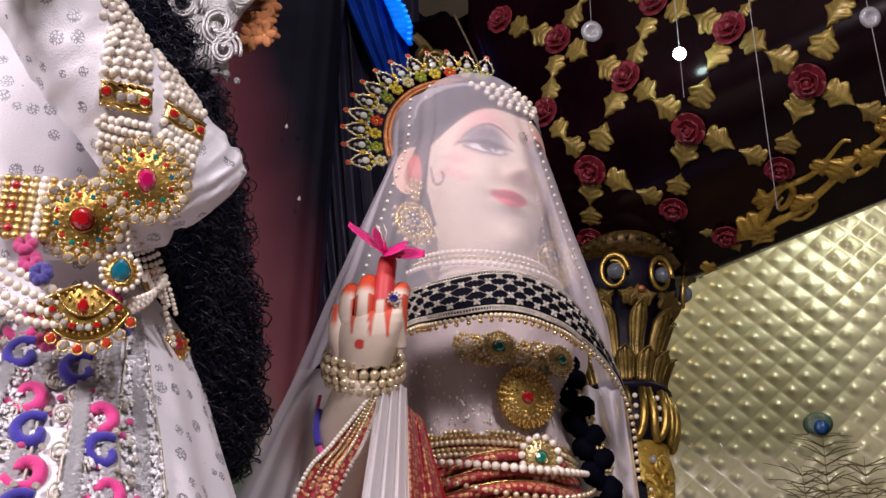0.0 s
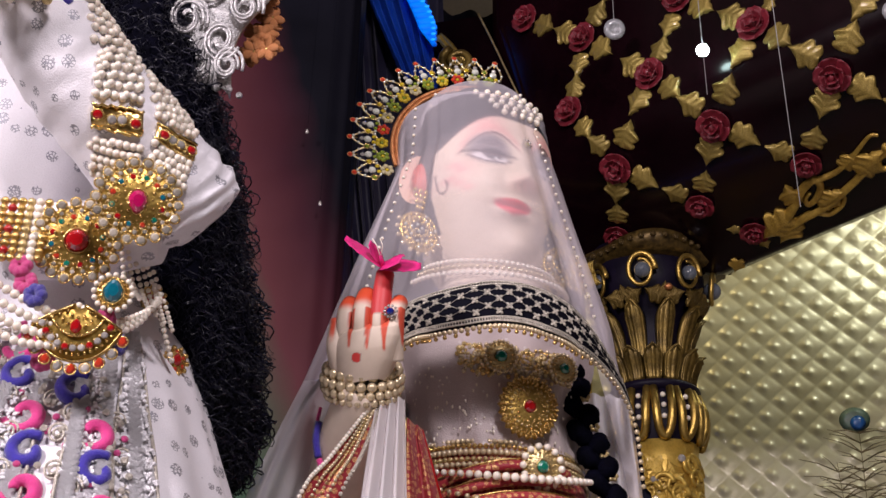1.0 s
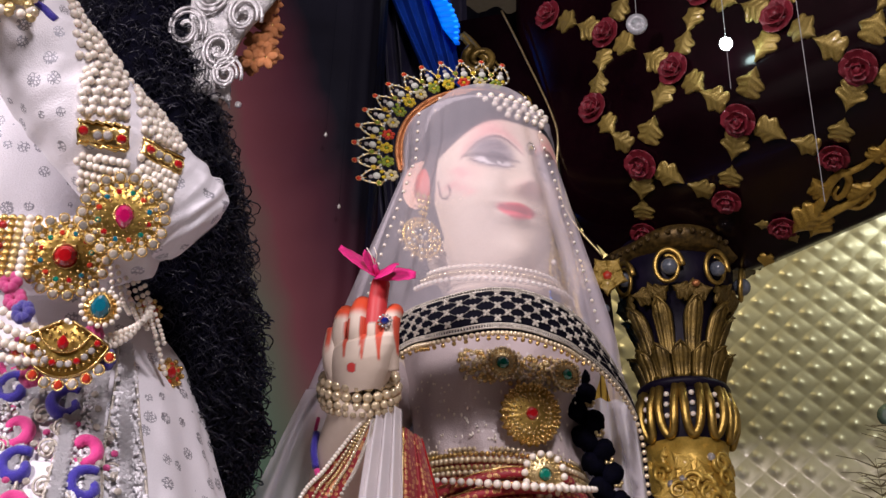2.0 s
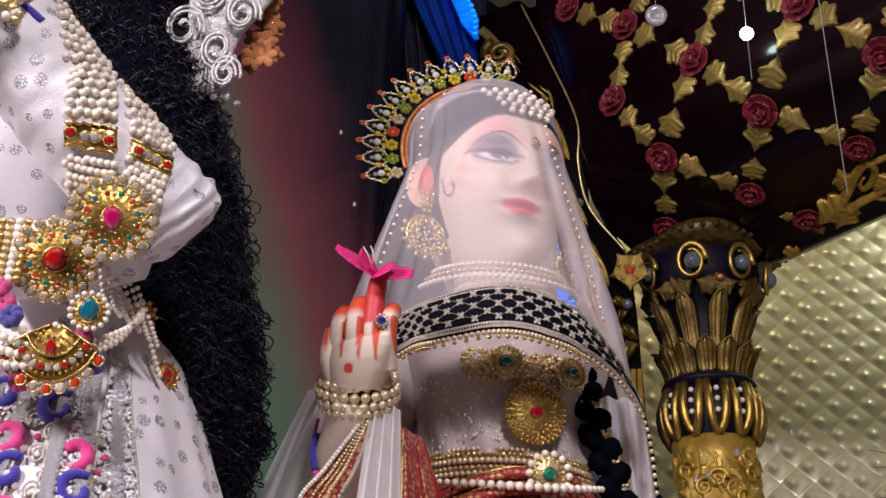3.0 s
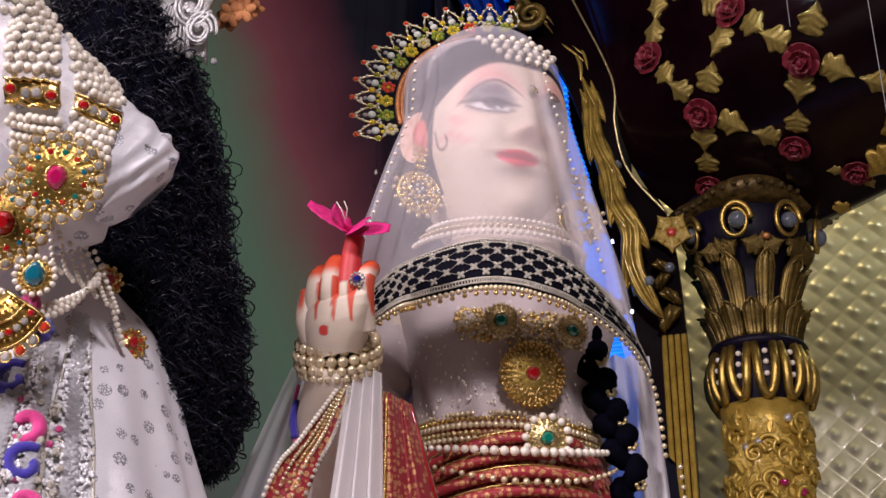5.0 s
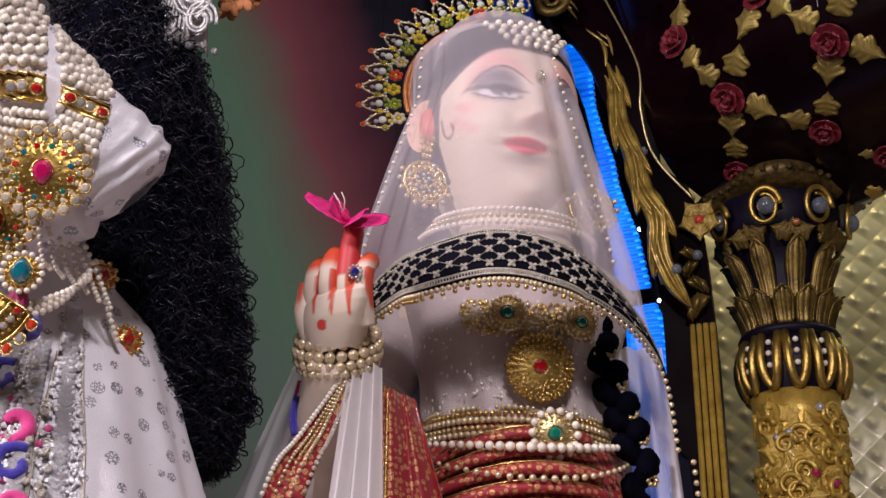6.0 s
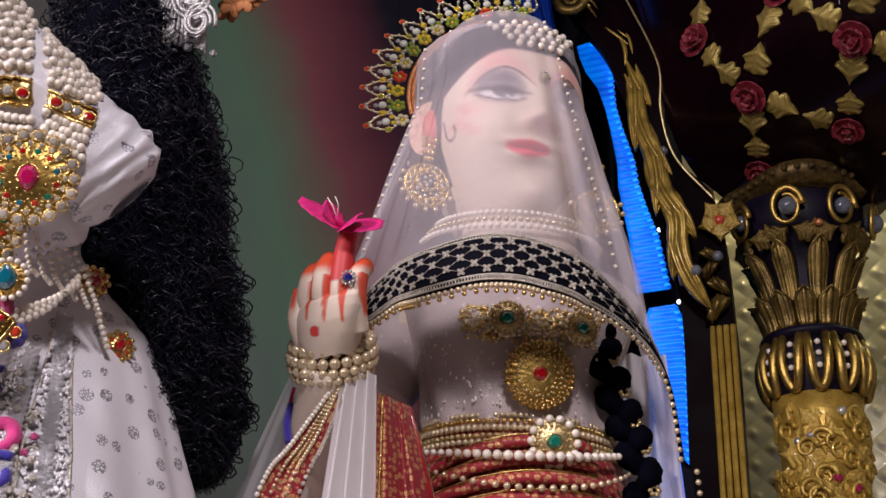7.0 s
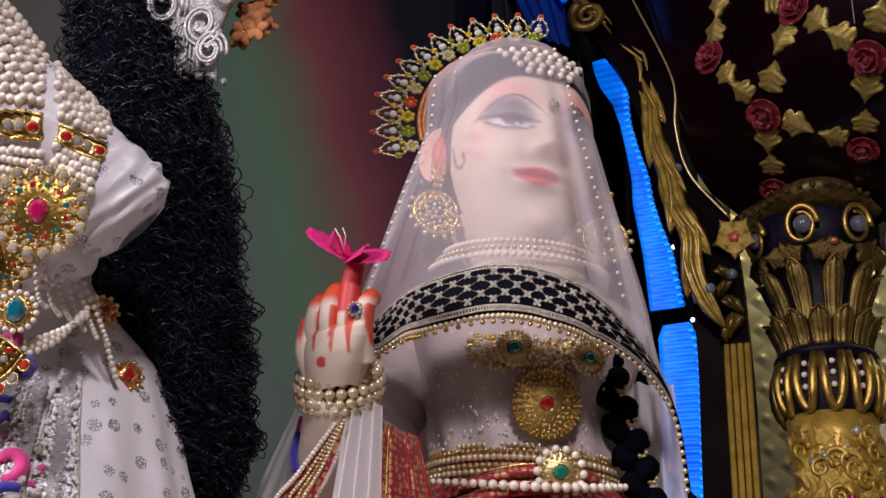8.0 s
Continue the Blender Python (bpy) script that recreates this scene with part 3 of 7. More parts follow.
def gold_scroll_on_canopy():
    """Broad flat acanthus scroll that starts in a large leaf and runs out in two curling stems."""
    t = thing("gilt_scroll", (0.6, canopy_y(0.6, 2.03), 2.03), "gilt acanthus scroll carved along the canopy's lower edge", "scroll")

    def on(x, z, h=0.008):
        return canopy_frame(x, z) @ Vector((0, 0, h))

    def stem(points, r0, r1, name):
        n = 60
        path = [on(p.x, p.z) for p in spline([(x, 0, z) for x, z in points], n)]
        part(name, mesh_of(*tube(path, [r0 + (r1 - r0) * i / (n - 1) for i in range(n)], 10, flat=(0.5, (0.45, 0.75, 0.45)))), GOLD_PAINT, t)
    stem([(0.575, 2.012), (0.6, 2.03), (0.615, 2.045), (0.64, 2.052), (0.657, 2.042), (0.652, 2.03), (0.635, 2.026), (0.626, 2.033), (0.634, 2.039)], 0.015, 0.005, "volute")
    stem([(0.58, 2.006), (0.63, 2.013), (0.68, 2.018), (0.73, 2.032), (0.78, 2.05), (0.84, 2.066), (0.9, 2.085)], 0.013, 0.008, "stem")
    stem([(0.65, 2.05), (0.69, 2.052), (0.72, 2.062), (0.75, 2.078), (0.77, 2.076)], 0.009, 0.004, "stem")
    stem([(0.66, 2.014), (0.69, 2.008), (0.715, 2.013), (0.715, 2.022), (0.7, 2.024), (0.695, 2.018)], 0.009, 0.004, "volute")
    stem([(0.77, 2.046), (0.8, 2.036), (0.83, 2.043), (0.828, 2.053), (0.812, 2.054)], 0.009, 0.004, "volute")
    for x, z, dx, dz, size in ((0.6, 2.02, -1, -0.2, 0.11), (0.61, 2.012, -0.9, -0.5, 0.085), (0.605, 2.03, -0.6, 0.5, 0.07), (0.66, 2.02, 1, 0.15, 0.08), (0.74, 2.04, 1, 0.35, 0.09),
                               (0.79, 2.05, 1, 0.0, 0.08), (0.84, 2.066, 1, 0.5, 0.09), (0.7, 2.053, 1, 0.3, 0.06), (0.475, 1.99, -0.5, -1, 0.05)):
        root = canopy_frame(x, z)
        way = canopy_frame(x + 0.02 * dx, z + 0.02 * dz).translation - root.translation
        part("leaf", SCROLL_LEAF, None, t, m=basis(root @ Vector((0, 0, 0.004)), root.col[2].xyz, way) @ Matrix.Scale(size, 4))


SCROLL_LEAF = LEAF_MESH.copy()
SCROLL_LEAF.materials.clear()
SCROLL_LEAF.materials.append(GOLD_PAINT)
gold_scroll_on_canopy()


def hanging(name, top, bottom, radius, label, category, kinds):
    t = thing(name, bottom, label, category)
    part("string", mesh_of(*tube([Vector(top), Vector(bottom)], 0.0009, 5)), THREAD, t)
    for z, r, mt, flat in kinds:
        p = Vector(bottom) + Vector((0, 0, z))
        if flat:
            part("disc", mesh_of(*moved(lathe(((0.0005, -0.006), (r * 0.8, -0.006), (r, -0.002), (r, 0.002), (r * 0.8, 0.006), (r * 0.45, 0.008), (r * 0.4, 0.005), (0.0005, 0.005)), 28), basis(p, (0.1, -0.9, -0.4)))), mt, t)
        else:
            part("bulb", mesh_of(*ball(p, (r, r, r), 16, 10)), mt, t)


hanging("glass_pendant", (0.16, 1.15, 3.6), (0.157, 1.15, 2.41), 0.03, "round frosted glass disc hanging on a thread", "pendant", ((0.033, 0.028, GLASS_DISC, True),))
hanging("glass_pendant", (0.715, 0.72, 3.6), (0.72, 0.72, 1.9), 0.03, "round frosted glass disc hanging on a thread", "pendant", ((0.203, 0.023, GLASS_DISC, True),))
hanging("hanging_lamp", (0.375, 1.08, 3.6), (0.369, 1.08, 2.17), 0.02, "small glowing bluish-white lamp on a thin cord", "lamp", ((0.134, 0.016, LAMP_GLOW, False),))
hanging("hanging_thread", (0.52, 0.9, 3.6), (0.514, 0.9, 1.745), 0.0, "thin pale thread hanging in front of the canopy", "thread", ())


# ---------------------------------------------------------------- arch, pilaster, column
def ribbon(path_a, path_b, n, depth):
    a, b = spline(path_a, n), spline(path_b, n)
    g = grid_mesh(lambda u, v: a[round(v * (n - 1))].lerp(b[round(v * (n - 1))], u), 6, n)
    return thick(*g, 6, n, depth)


ARCH_GOLD = pbr("arch_gold", (0.46, 0.31, 0.06), (0.17, 0.11, 0.02), rough=0.34, metal=0.5, scale=30, bump=0.4, bump_scale=170, coat=0.25)
ARCH_LEAF = LEAF_MESH.copy()
ARCH_LEAF.materials.clear()
ARCH_LEAF.materials.append(ARCH_GOLD)


def leaf_run(path, n, seed, owner):
    """Long fluted leaves that overlap and curl over alternately along a path, on a rounded stem."""
    rnd = random.Random(seed)
    pts = spline(path, n * 8 + 25)
    part("carved_stem", mesh_of(*tube(pts[:n * 8 + 8], 0.021, 12)), ARCH_GOLD, owner)
    for i in range(n):
        side = 1 if i % 2 else -1
        run = pts[i * 8:i * 8 + 24]
        wide = rnd.uniform(0.024, 0.03)
        sweep = rnd.uniform(0.024, 0.034)

        def blade(u, v, run=run, side=side, wide=wide, sweep=sweep):
            k = min(int(v * 22), 22)
            p = run[k].lerp(run[k + 1], v * 22 - k) if k < 22 else run[22]
            d = (run[min(k + 1, 23)] - run[max(k - 1, 0)]).normalized()
            across = Vector((d.z, 0, -d.x)).normalized()
            s = (u - 0.5) * 2
            w = wide * math.sin(math.pi * min(1.0, 0.16 + 0.84 * v)) ** 0.6 * (1 + 0.1 * math.sin(v * 10))
            flute = 0.004 * math.cos(s * 8)
            lift = 0.014 + 0.02 * math.sin(math.pi * v) * (1 - 0.6 * s * s) + flute
            curl = side * sweep * (v * v * 1.25 - 0.35 * math.sin(math.pi * v))
            return p + across * (curl + s * w) + Vector((0, -lift, 0))
        g = grid_mesh(blade, 17, 26)
        part("carved_leaf", mesh_of(*thick(*g, 17, 26, (0, 0.012, 0))), ARCH_GOLD, owner)


def acanthus(path, n, seed):
    """Curling gilt leaves that overlap along a path."""
    rnd = random.Random(seed)
    pts = spline(path, n * 3 + 1)
    out = []
    for i in range(n):
        p, q = pts[i * 3], pts[i * 3 + 3]
        d = (q - p)
        side = Vector((d.z, 0, -d.x)).normalized() * (1 if i % 2 else -1)
        size = d.length * rnd.uniform(1.25, 1.55)

        def leaf(u, v, p=p, d=d.normalized(), side=side, size=size):
            s = (u - 0.5) * 2
            w = 0.42 * size * math.sin(math.pi * (0.08 + 0.88 * v)) ** 0.7 * (0.75 + 0.25 * abs(math.cos(v * 9)))
            curl = side * (0.28 * size * v * v)
            across = (side + d * (0.6 * v)).normalized()
            lift = 0.022 * math.sin(math.pi * v) + 0.02 * (1 - s * s) + 0.006 * math.cos(s * 7)
            return p + d * (size * v * (1 - 0.25 * v)) + curl + across * (s * w) + Vector((0, -lift, 0))
        g = grid_mesh(leaf, 9, 14)
        out.append(thick(*g, 9, 14, (0, 0.018, 0)))
    return out


DIODE = mesh_of(*ball((0, 0, 0), (1, 1, 1), 8, 5), name="diode")
DIODE.materials.append(LED_DOT)
arch = thing("arch", (-0.05, 1.56, 0.0), "dark wooden arch edged with gilt acanthus carving and a blue light strip", "arch", kind="structure")
outer = [(-0.42, 1.42, 2.72), (-0.32, 1.42, 2.55), (-0.235, 1.45, 2.42), (-0.185, 1.48, 2.28), (-0.135, 1.52, 2.07), (-0.11, 1.55, 1.9), (-0.07, 1.57, 1.68), (-0.075, 1.6, 1.2), (-0.075, 1.6, 0.0)]
inner = [(-0.24, 1.47, 2.78), (-0.17, 1.47, 2.6), (-0.085, 1.48, 2.36), (-0.085, 1.5, 2.22), (-0.06, 1.54, 2.1), (0.03, 1.58, 1.98), (0.055, 1.6, 1.64), (0.055, 1.62, 1.2), (0.055, 1.62, 0.0)]
part("board", mesh_of(*ribbon(outer, inner, 80, (0.0, 0.06, 0.0)), smooth=False), BOARD, arch)
leaf_run([(-0.36, 1.44, 2.68), (-0.3, 1.46, 2.6), (-0.24, 1.48, 2.52), (-0.185, 1.49, 2.445), (-0.158, 1.5, 2.36), (-0.148, 1.5, 2.27), (-0.125, 1.5, 2.13), (-0.09, 1.5, 2.0), (-0.06, 1.5, 1.89), (-0.05, 1.52, 1.78), (-0.03, 1.54, 1.66), (-0.02, 1.55, 1.6)], 11, 4, arch)
scroll = [Vector((-0.29 + 0.05 * (1 - i / 40) * math.cos(i * 0.33 + 2), 1.375, 2.545 + 0.05 * (1 - i / 40) * math.sin(i * 0.33 + 2))) for i in range(36)]
part("scroll", mesh_of(*tube(scroll, [0.014 - 0.008 * i / 36 for i in range(36)], 10)), CAPITAL_GOLD, arch)
part("bead_line", mesh_of(*tube([p + Vector((0, -0.012, 0)) for p in spline(inner[:6], 60)], 0.0035, 8)), PALE_GOLD, arch, "thin gilt moulding")
for p in ((-0.088, 1.5, 2.105), (-0.02, 1.5, 1.76), (0.03, 1.54, 1.81)):
    part("glass_stud", mesh_of(*ball(p, (0.014, 0.014, 0.014), 12, 8)), STONE_GREY, arch)
m = basis((0.04, 1.55, 1.915), (0, -1, -0.2))
for k in range(5):
    part("petal", ARCH_LEAF, None, arch, m=m @ Matrix.Rotation(0.6 + k * 1.2566, 4, "Z") @ Matrix.Translation((0, 0.008, 0)) @ Matrix.Scale(0.05, 4))
part("flower_heart", mesh_of(*ball(m.translation, (0.014, 0.01, 0.014), 12, 8)), RED_GEM, arch, "dark red heart of the gilt flower")
for g in acanthus([(0.0, 1.565, 1.84), (0.015, 1.565, 1.76), (0.03, 1.565, 1.66)], 4, 9):
    part("acanthus_leaf", mesh_of(*g), CAPITAL_GOLD, arch)
for k in range(4):
    x = 0.0 + 0.0165 * k
    part("flute", mesh_of(*tube([Vector((x, 1.592, 1.645)), Vector((x, 1.592, 0.0))], 0.0074, 10)), SHAFT_GOLD, arch, "gilt half-round flute")


def strip_edges(table, z):
    return lerp_table([(q[0], q[1]) for q in table], z), lerp_table([(q[0], q[2]) for q in table], z)


# three lengths of blue light tape behind ribbed plastic: height, its two edges
STRIPS = ((1.39, ((2.62, -0.368, -0.358), (2.686, -0.409, -0.358), (2.752, -0.432, -0.377), (2.8, -0.451, -0.408), (3.0, -0.56, -0.52))),
          (1.63, ((1.77, -0.192, -0.102), (1.845, -0.198, -0.114), (1.93, -0.206, -0.128), (2.014, -0.219, -0.155), (2.085, -0.23, -0.174), (2.155, -0.231, -0.182), (2.266, -0.247, -0.213),
                  (2.343, -0.261, -0.231), (2.42, -0.283, -0.236), (2.48, -0.317, -0.231), (2.53, -0.333, -0.253), (2.57, -0.34, -0.3))),
          (1.63, ((0.2, -0.172, -0.072), (1.28, -0.172, -0.072), (1.477, -0.17, -0.065), (1.624, -0.171, -0.064), (1.69, -0.173, -0.077), (1.725, -0.16, -0.09))))
for depth, table in STRIPS:
    low, high = table[0][0], table[-1][0]
    n = int((high - low) / 0.0035)

    def tape(u, v, table=table, low=low, high=high, depth=depth):
        z = low + (high - low) * v
        a, b = strip_edges(table, z)
        tooth = (z / 0.021) % 1.0
        b += 0.006 * (tooth - 0.5)
        return Vector((a + (b - a) * u, depth - 0.012 * u * (0.5 + 0.5 * math.sin(2 * math.pi * z / 0.021)), z))
    g = grid_mesh(tape, 8, n)
    part("light_strip", mesh_of(*thick(*g, 8, n, (0, 0.008, 0))), BLUE_LED, arch, "glowing ribbed blue light strip")
    for k in range(int((high - low) / 0.021)):
        z = low + 0.021 * (k + 0.5)
        a, b = strip_edges(table, z)
        part("diode", DIODE, None, arch, m=Matrix.Translation((b - 0.006, depth - 0.012, z)) @ Matrix.Diagonal((0.008, 0.003, 0.0045, 1)))
for p in ((-0.075, 1.57, 1.71), (-0.12, 1.6, 1.93)):
    part("white_spark", mesh_of(*ball(p, (0.006, 0.005, 0.006), 8, 6)), LED_WHITE, arch, "tiny white diode")


COLX, COLY = 0.225, 1.74


def column():
    t = thing("column", (COLX, COLY, 0.0), "gilt carved column with a jewelled capital under the canopy", "column", kind="structure")
    c = (COLX, COLY, 0)
    part("shaft", mesh_of(*lathe(((0.115, 0.0), (0.115, 0.05), (0.1, 0.08), (0.095, 0.7), (0.098, 1.3), (0.1, 1.42), (0.11, 1.48)), 48, centre=c)), SHAFT_GOLD, t)
    rnd = random.Random(11)
    # raised foliage on the shaft
    for k in range(150):
        a, z = rnd.uniform(math.pi * 0.95, math.pi * 2.05), 0.95 + 0.47 * (k / 150)
        nrm = Vector((math.cos(a), math.sin(a), 0))
        m = basis(Vector(c) + nrm * 0.094 + Vector((0, 0, z)), nrm) @ Matrix.Rotation(rnd.uniform(-1.6, 1.6), 4, "Z") @ Matrix.Scale(rnd.uniform(0.05, 0.075), 4)
        part("relief_leaf", LEAF_MESH_GOLD, None, t, m=m)
    for k in range(34):
        a, z = rnd.uniform(math.pi * 1.0, math.pi * 2.0), 1.1 + 0.33 * (k / 34)
        nrm = Vector((math.cos(a), math.sin(a), 0))
        m = basis(Vector(c) + nrm * 0.104 + Vector((0, 0, z)), nrm)
        curl = [m @ Vector((0.028 * (1 - i / 26) * math.cos(i * 0.4), 0.028 * (1 - i / 26) * math.sin(i * 0.4), 0.004)) for i in range(22)]
        part("relief_scroll", mesh_of(*tube(curl, [0.0075 - 0.004 * i / 21 for i in range(22)], 7)), SHAFT_GOLD, t)
    # bulb with looped gadroons
    part("bulb", mesh_of(*lathe(((0.094, 1.44), (0.108, 1.475), (0.122, 1.52), (0.126, 1.56), (0.119, 1.6), (0.104, 1.625)), 48, centre=c)), DARK_PAINT, t, "dark recessed bulb")
    for k in range(12):
        a = 2 * math.pi * (k + 0.25) / 12
        nrm = Vector((math.cos(a), math.sin(a), 0))
        tang = Vector((-math.sin(a), math.cos(a), 0))
        loop = []
        for i in range(21):
            w = math.pi * i / 20
            s = math.cos(w) * 0.022
            z = 1.62 - 0.135 * math.sin(w) ** 0.55
            r = lerp_table(((1.44, 0.094), (1.475, 0.11), (1.52, 0.125), (1.56, 0.129), (1.6, 0.122), (1.625, 0.106)), z)
            loop.append(Vector(c) + nrm * (r + 0.004) + tang * s + Vector((0, 0, z)))
        part("gadroon", mesh_of(*tube(loop, 0.0115, 8)), OLD_GOLD, t)
        for z in (1.595, 1.565, 1.535):
            r = lerp_table(((1.52, 0.125), (1.56, 0.129), (1.6, 0.122)), z)
            part("bead", BEAD, PEARL, t, m=Matrix.Translation(Vector(c) + nrm * (r + 0.002) + Vector((0, 0, z))) @ Matrix.Scale(0.0075, 4))
    part("collar", mesh_of(*lathe(((0.1, 1.615), (0.122, 1.622), (0.127, 1.632), (0.122, 1.642), (0.1, 1.65)), 48, centre=c)), DARK_PAINT, t, "dark glossy collar ring")
    part("bell", mesh_of(*lathe(((0.085, 1.645), (0.09, 1.72), (0.098, 1.8), (0.118, 1.86), (0.145, 1.89), (0.162, 1.935), (0.162, 2.06), (0.14, 2.075)), 40, centre=c)), DARK_PAINT, t, "dark capital core")
    for tier, (z0, z1, r0, r1, n, off) in enumerate(((1.645, 1.722, 0.1, 0.128, 13, 0.5), (1.7, 1.852, 0.092, 0.142, 9, 0.0))):
        for k in range(n):
            a = 2 * math.pi * (k + off + 0.22) / n

            def frond(u, v, a=a, z0=z0, z1=z1, r0=r0, r1=r1, tall=tier == 1):
                s = (u - 0.5) * 2
                r = r0 + (r1 - r0) * v ** 1.7 + 0.012 * (1 - s * s) + 0.004 * math.cos(s * 10)
                w = (0.017 + 0.011 * v if tall else 0.02 + 0.008 * v) - 0.01 * max(0, v - 0.85) / 0.15
                tip = 0.016 * max(0, v - 0.8) / 0.2 * (1 - s * s)
                b = a + s * w / r
                return Vector((COLX + r * math.cos(b), COLY + r * math.sin(b), z0 + (z1 - z0) * v + tip))
            g = grid_mesh(frond, 11, 10)
            rim = [frond(0.06, 0.1 + 0.8 * i / 10) for i in range(11)] + [frond(0.06 + 0.88 * i / 8, 0.92 + 0.06 * math.sin(math.pi * i / 8)) for i in range(1, 8)] + [frond(0.94, 0.9 - 0.8 * i / 10) for i in range(11)]
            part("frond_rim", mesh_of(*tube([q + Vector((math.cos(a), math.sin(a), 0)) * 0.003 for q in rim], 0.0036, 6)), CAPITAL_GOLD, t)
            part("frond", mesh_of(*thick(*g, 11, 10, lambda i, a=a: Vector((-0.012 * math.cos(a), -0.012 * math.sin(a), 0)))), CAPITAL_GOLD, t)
    for a, z, r in ((-97, 1.936, 0.024), (-54, 1.938, 0.022), (-141, 1.932, 0.022), (-8, 1.936, 0.026)):
        w = radians(a)
        nrm = Vector((math.cos(w), math.sin(w), -0.12)).normalized()
        m = basis(Vector((COLX + 0.178 * math.cos(w), COLY + 0.178 * math.sin(w), z)), nrm)
        spiral = [m @ Vector(((0.047 - 0.02 * i / 40) * math.cos(i * 0.21) * 0.85, (0.047 - 0.02 * i / 40) * math.sin(i * 0.21) * 1.15, 0.004)) for i in range(40)]
        part("volute", mesh_of(*tube(spiral, [0.0085 - 0.004 * i / 39 for i in range(40)], 8)), OLD_GOLD, t)
        part("glass_stone", mesh_of(*ball(m @ Vector((0.004, 0, 0.004)), (r, r, r), 16, 10)), STONE_GREY, t, "large grey glass stone")
    part("rosette", mesh_of(*ball((COLX + 0.05, COLY - 0.16, 1.892), (0.012, 0.01, 0.01), 10, 8)), COPPER, t, "small copper boss")
    # leaves that curl out under the volutes and at the corners
    for deg, z, size in ((-118, 1.868, 0.075), (-75, 1.868, 0.075), (-30, 1.872, 0.085), (-160, 1.868, 0.08), (10, 1.872, 0.085)):
        w = radians(deg)
        nrm = Vector((math.cos(w), math.sin(w), -0.5)).normalized()
        for lean in (-1.2, 0.0, 1.2):
            m = basis(Vector((COLX + 0.145 * math.cos(w), COLY + 0.145 * math.sin(w), z)), nrm) @ Matrix.Rotation(lean, 4, "Z")
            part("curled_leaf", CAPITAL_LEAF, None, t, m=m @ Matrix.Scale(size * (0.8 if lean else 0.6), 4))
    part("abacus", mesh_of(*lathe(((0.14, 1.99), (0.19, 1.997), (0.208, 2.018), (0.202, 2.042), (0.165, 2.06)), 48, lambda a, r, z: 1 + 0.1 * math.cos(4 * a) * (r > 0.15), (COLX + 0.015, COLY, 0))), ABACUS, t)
    for k in range(44):
        a = 2 * math.pi * k / 44
        r = 0.21 * (1 + 0.1 * math.cos(4 * a))
        part("bead", bead_mesh(ABACUS), None, t, m=Matrix.Translation((COLX + 0.015 + r * math.cos(a), COLY + r * math.sin(a), 2.02)) @ Matrix.Scale(0.0085, 4))
    for dx, z in ((0.055, 1.43), (-0.05, 1.36), (-0.02, 1.37), (0.03, 1.27), (0.07, 1.25), (-0.03, 1.1)):
        part("glass_stone", mesh_of(*ball((COLX + dx, COLY - math.sqrt(0.108 ** 2 - dx * dx), z), (0.011, 0.009, 0.011), 10, 8)), PINK_GEM if z in (1.27, 1.25) else CRYSTAL, t)


BEAD_SHAPE = ball((0, 0, 0), (1, 1, 1), 12, 8)
BEAD = mesh_of(*BEAD_SHAPE, name="bead")
BEADS = {}


def bead_mesh(material, seg=10, rings=7):
    if material.name not in BEADS:
        me = mesh_of(*ball((0, 0, 0), (1, 1, 1), seg, rings), name="bead_" + material.name)
        me.materials.append(material)
        BEADS[material.name] = me
    return BEADS[material.name]


BEAD = bead_mesh(PEARL)
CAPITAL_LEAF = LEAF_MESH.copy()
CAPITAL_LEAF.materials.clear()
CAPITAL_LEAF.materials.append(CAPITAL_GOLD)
LEAF_MESH_GOLD = mesh_of(*carved_leaf(), name="relief_leaf")
LEAF_MESH_GOLD.materials.append(SHAFT_GOLD)
column()


# ---------------------------------------------------------------- peacock feathers
def feathers():
    t = thing("peacock_feathers", (0.98, 2.72, 0.0), "bunch of brown peacock feathers with a blue eye", "feathers")
    rnd = random.Random(5)
    for k, (x, z, lean) in enumerate(((0.97, 1.86, 0.0), (0.88, 1.72, -0.2), (1.1, 1.75, 0.25), (1.2, 1.65, 0.4))):
        base = Vector((0.98 + 0.03 * k, 2.72, 0.0))
        tip = Vector((x, 2.7, z))
        quill = spline([base, base.lerp(tip, 0.6) + Vector((-0.02, 0, 0.03)), tip], 40)
        part("quill", mesh_of(*tube(quill, [0.004 - 0.0028 * i / 40 for i in range(40)], 6)), FEATHER_BROWN, t)
        barbs = []
        for i in range(70):
            p = quill[min(39, 22 + int(i / 70 * 17))]
            s = 1 if i % 2 else -1
            d = Vector((s * rnd.uniform(0.05, 0.13), rnd.uniform(-0.02, 0.02), rnd.uniform(0.0, 0.06)))
            barbs.append(tube([p, p + d * 0.5 + Vector((0, 0, 0.008)), p + d], [0.003, 0.0022, 0.001], 4))
        part("barb", mesh_of(*join(*barbs)), FEATHER_BROWN, t)
        m = basis(tip, (-0.2, -1, -0.2))
        if k < 1:
            part("eye_ring", mesh_of(*moved(lathe(((0.001, 0.0), (0.045, 0.0), (0.052, 0.002), (0.03, 0.006), (0.001, 0.006)), 24), m @ Matrix.Translation((-0.01, 0.012, 0)) @ Matrix.Diagonal((1, 0.85, 1, 1)))), FEATHER_TEAL, t)
            part("eye", mesh_of(*moved(lathe(((0.001, 0.004), (0.02, 0.006), (0.026, 0.008), (0.012, 0.011), (0.001, 0.011)), 20), m)), FEATHER_BLUE, t)


feathers()

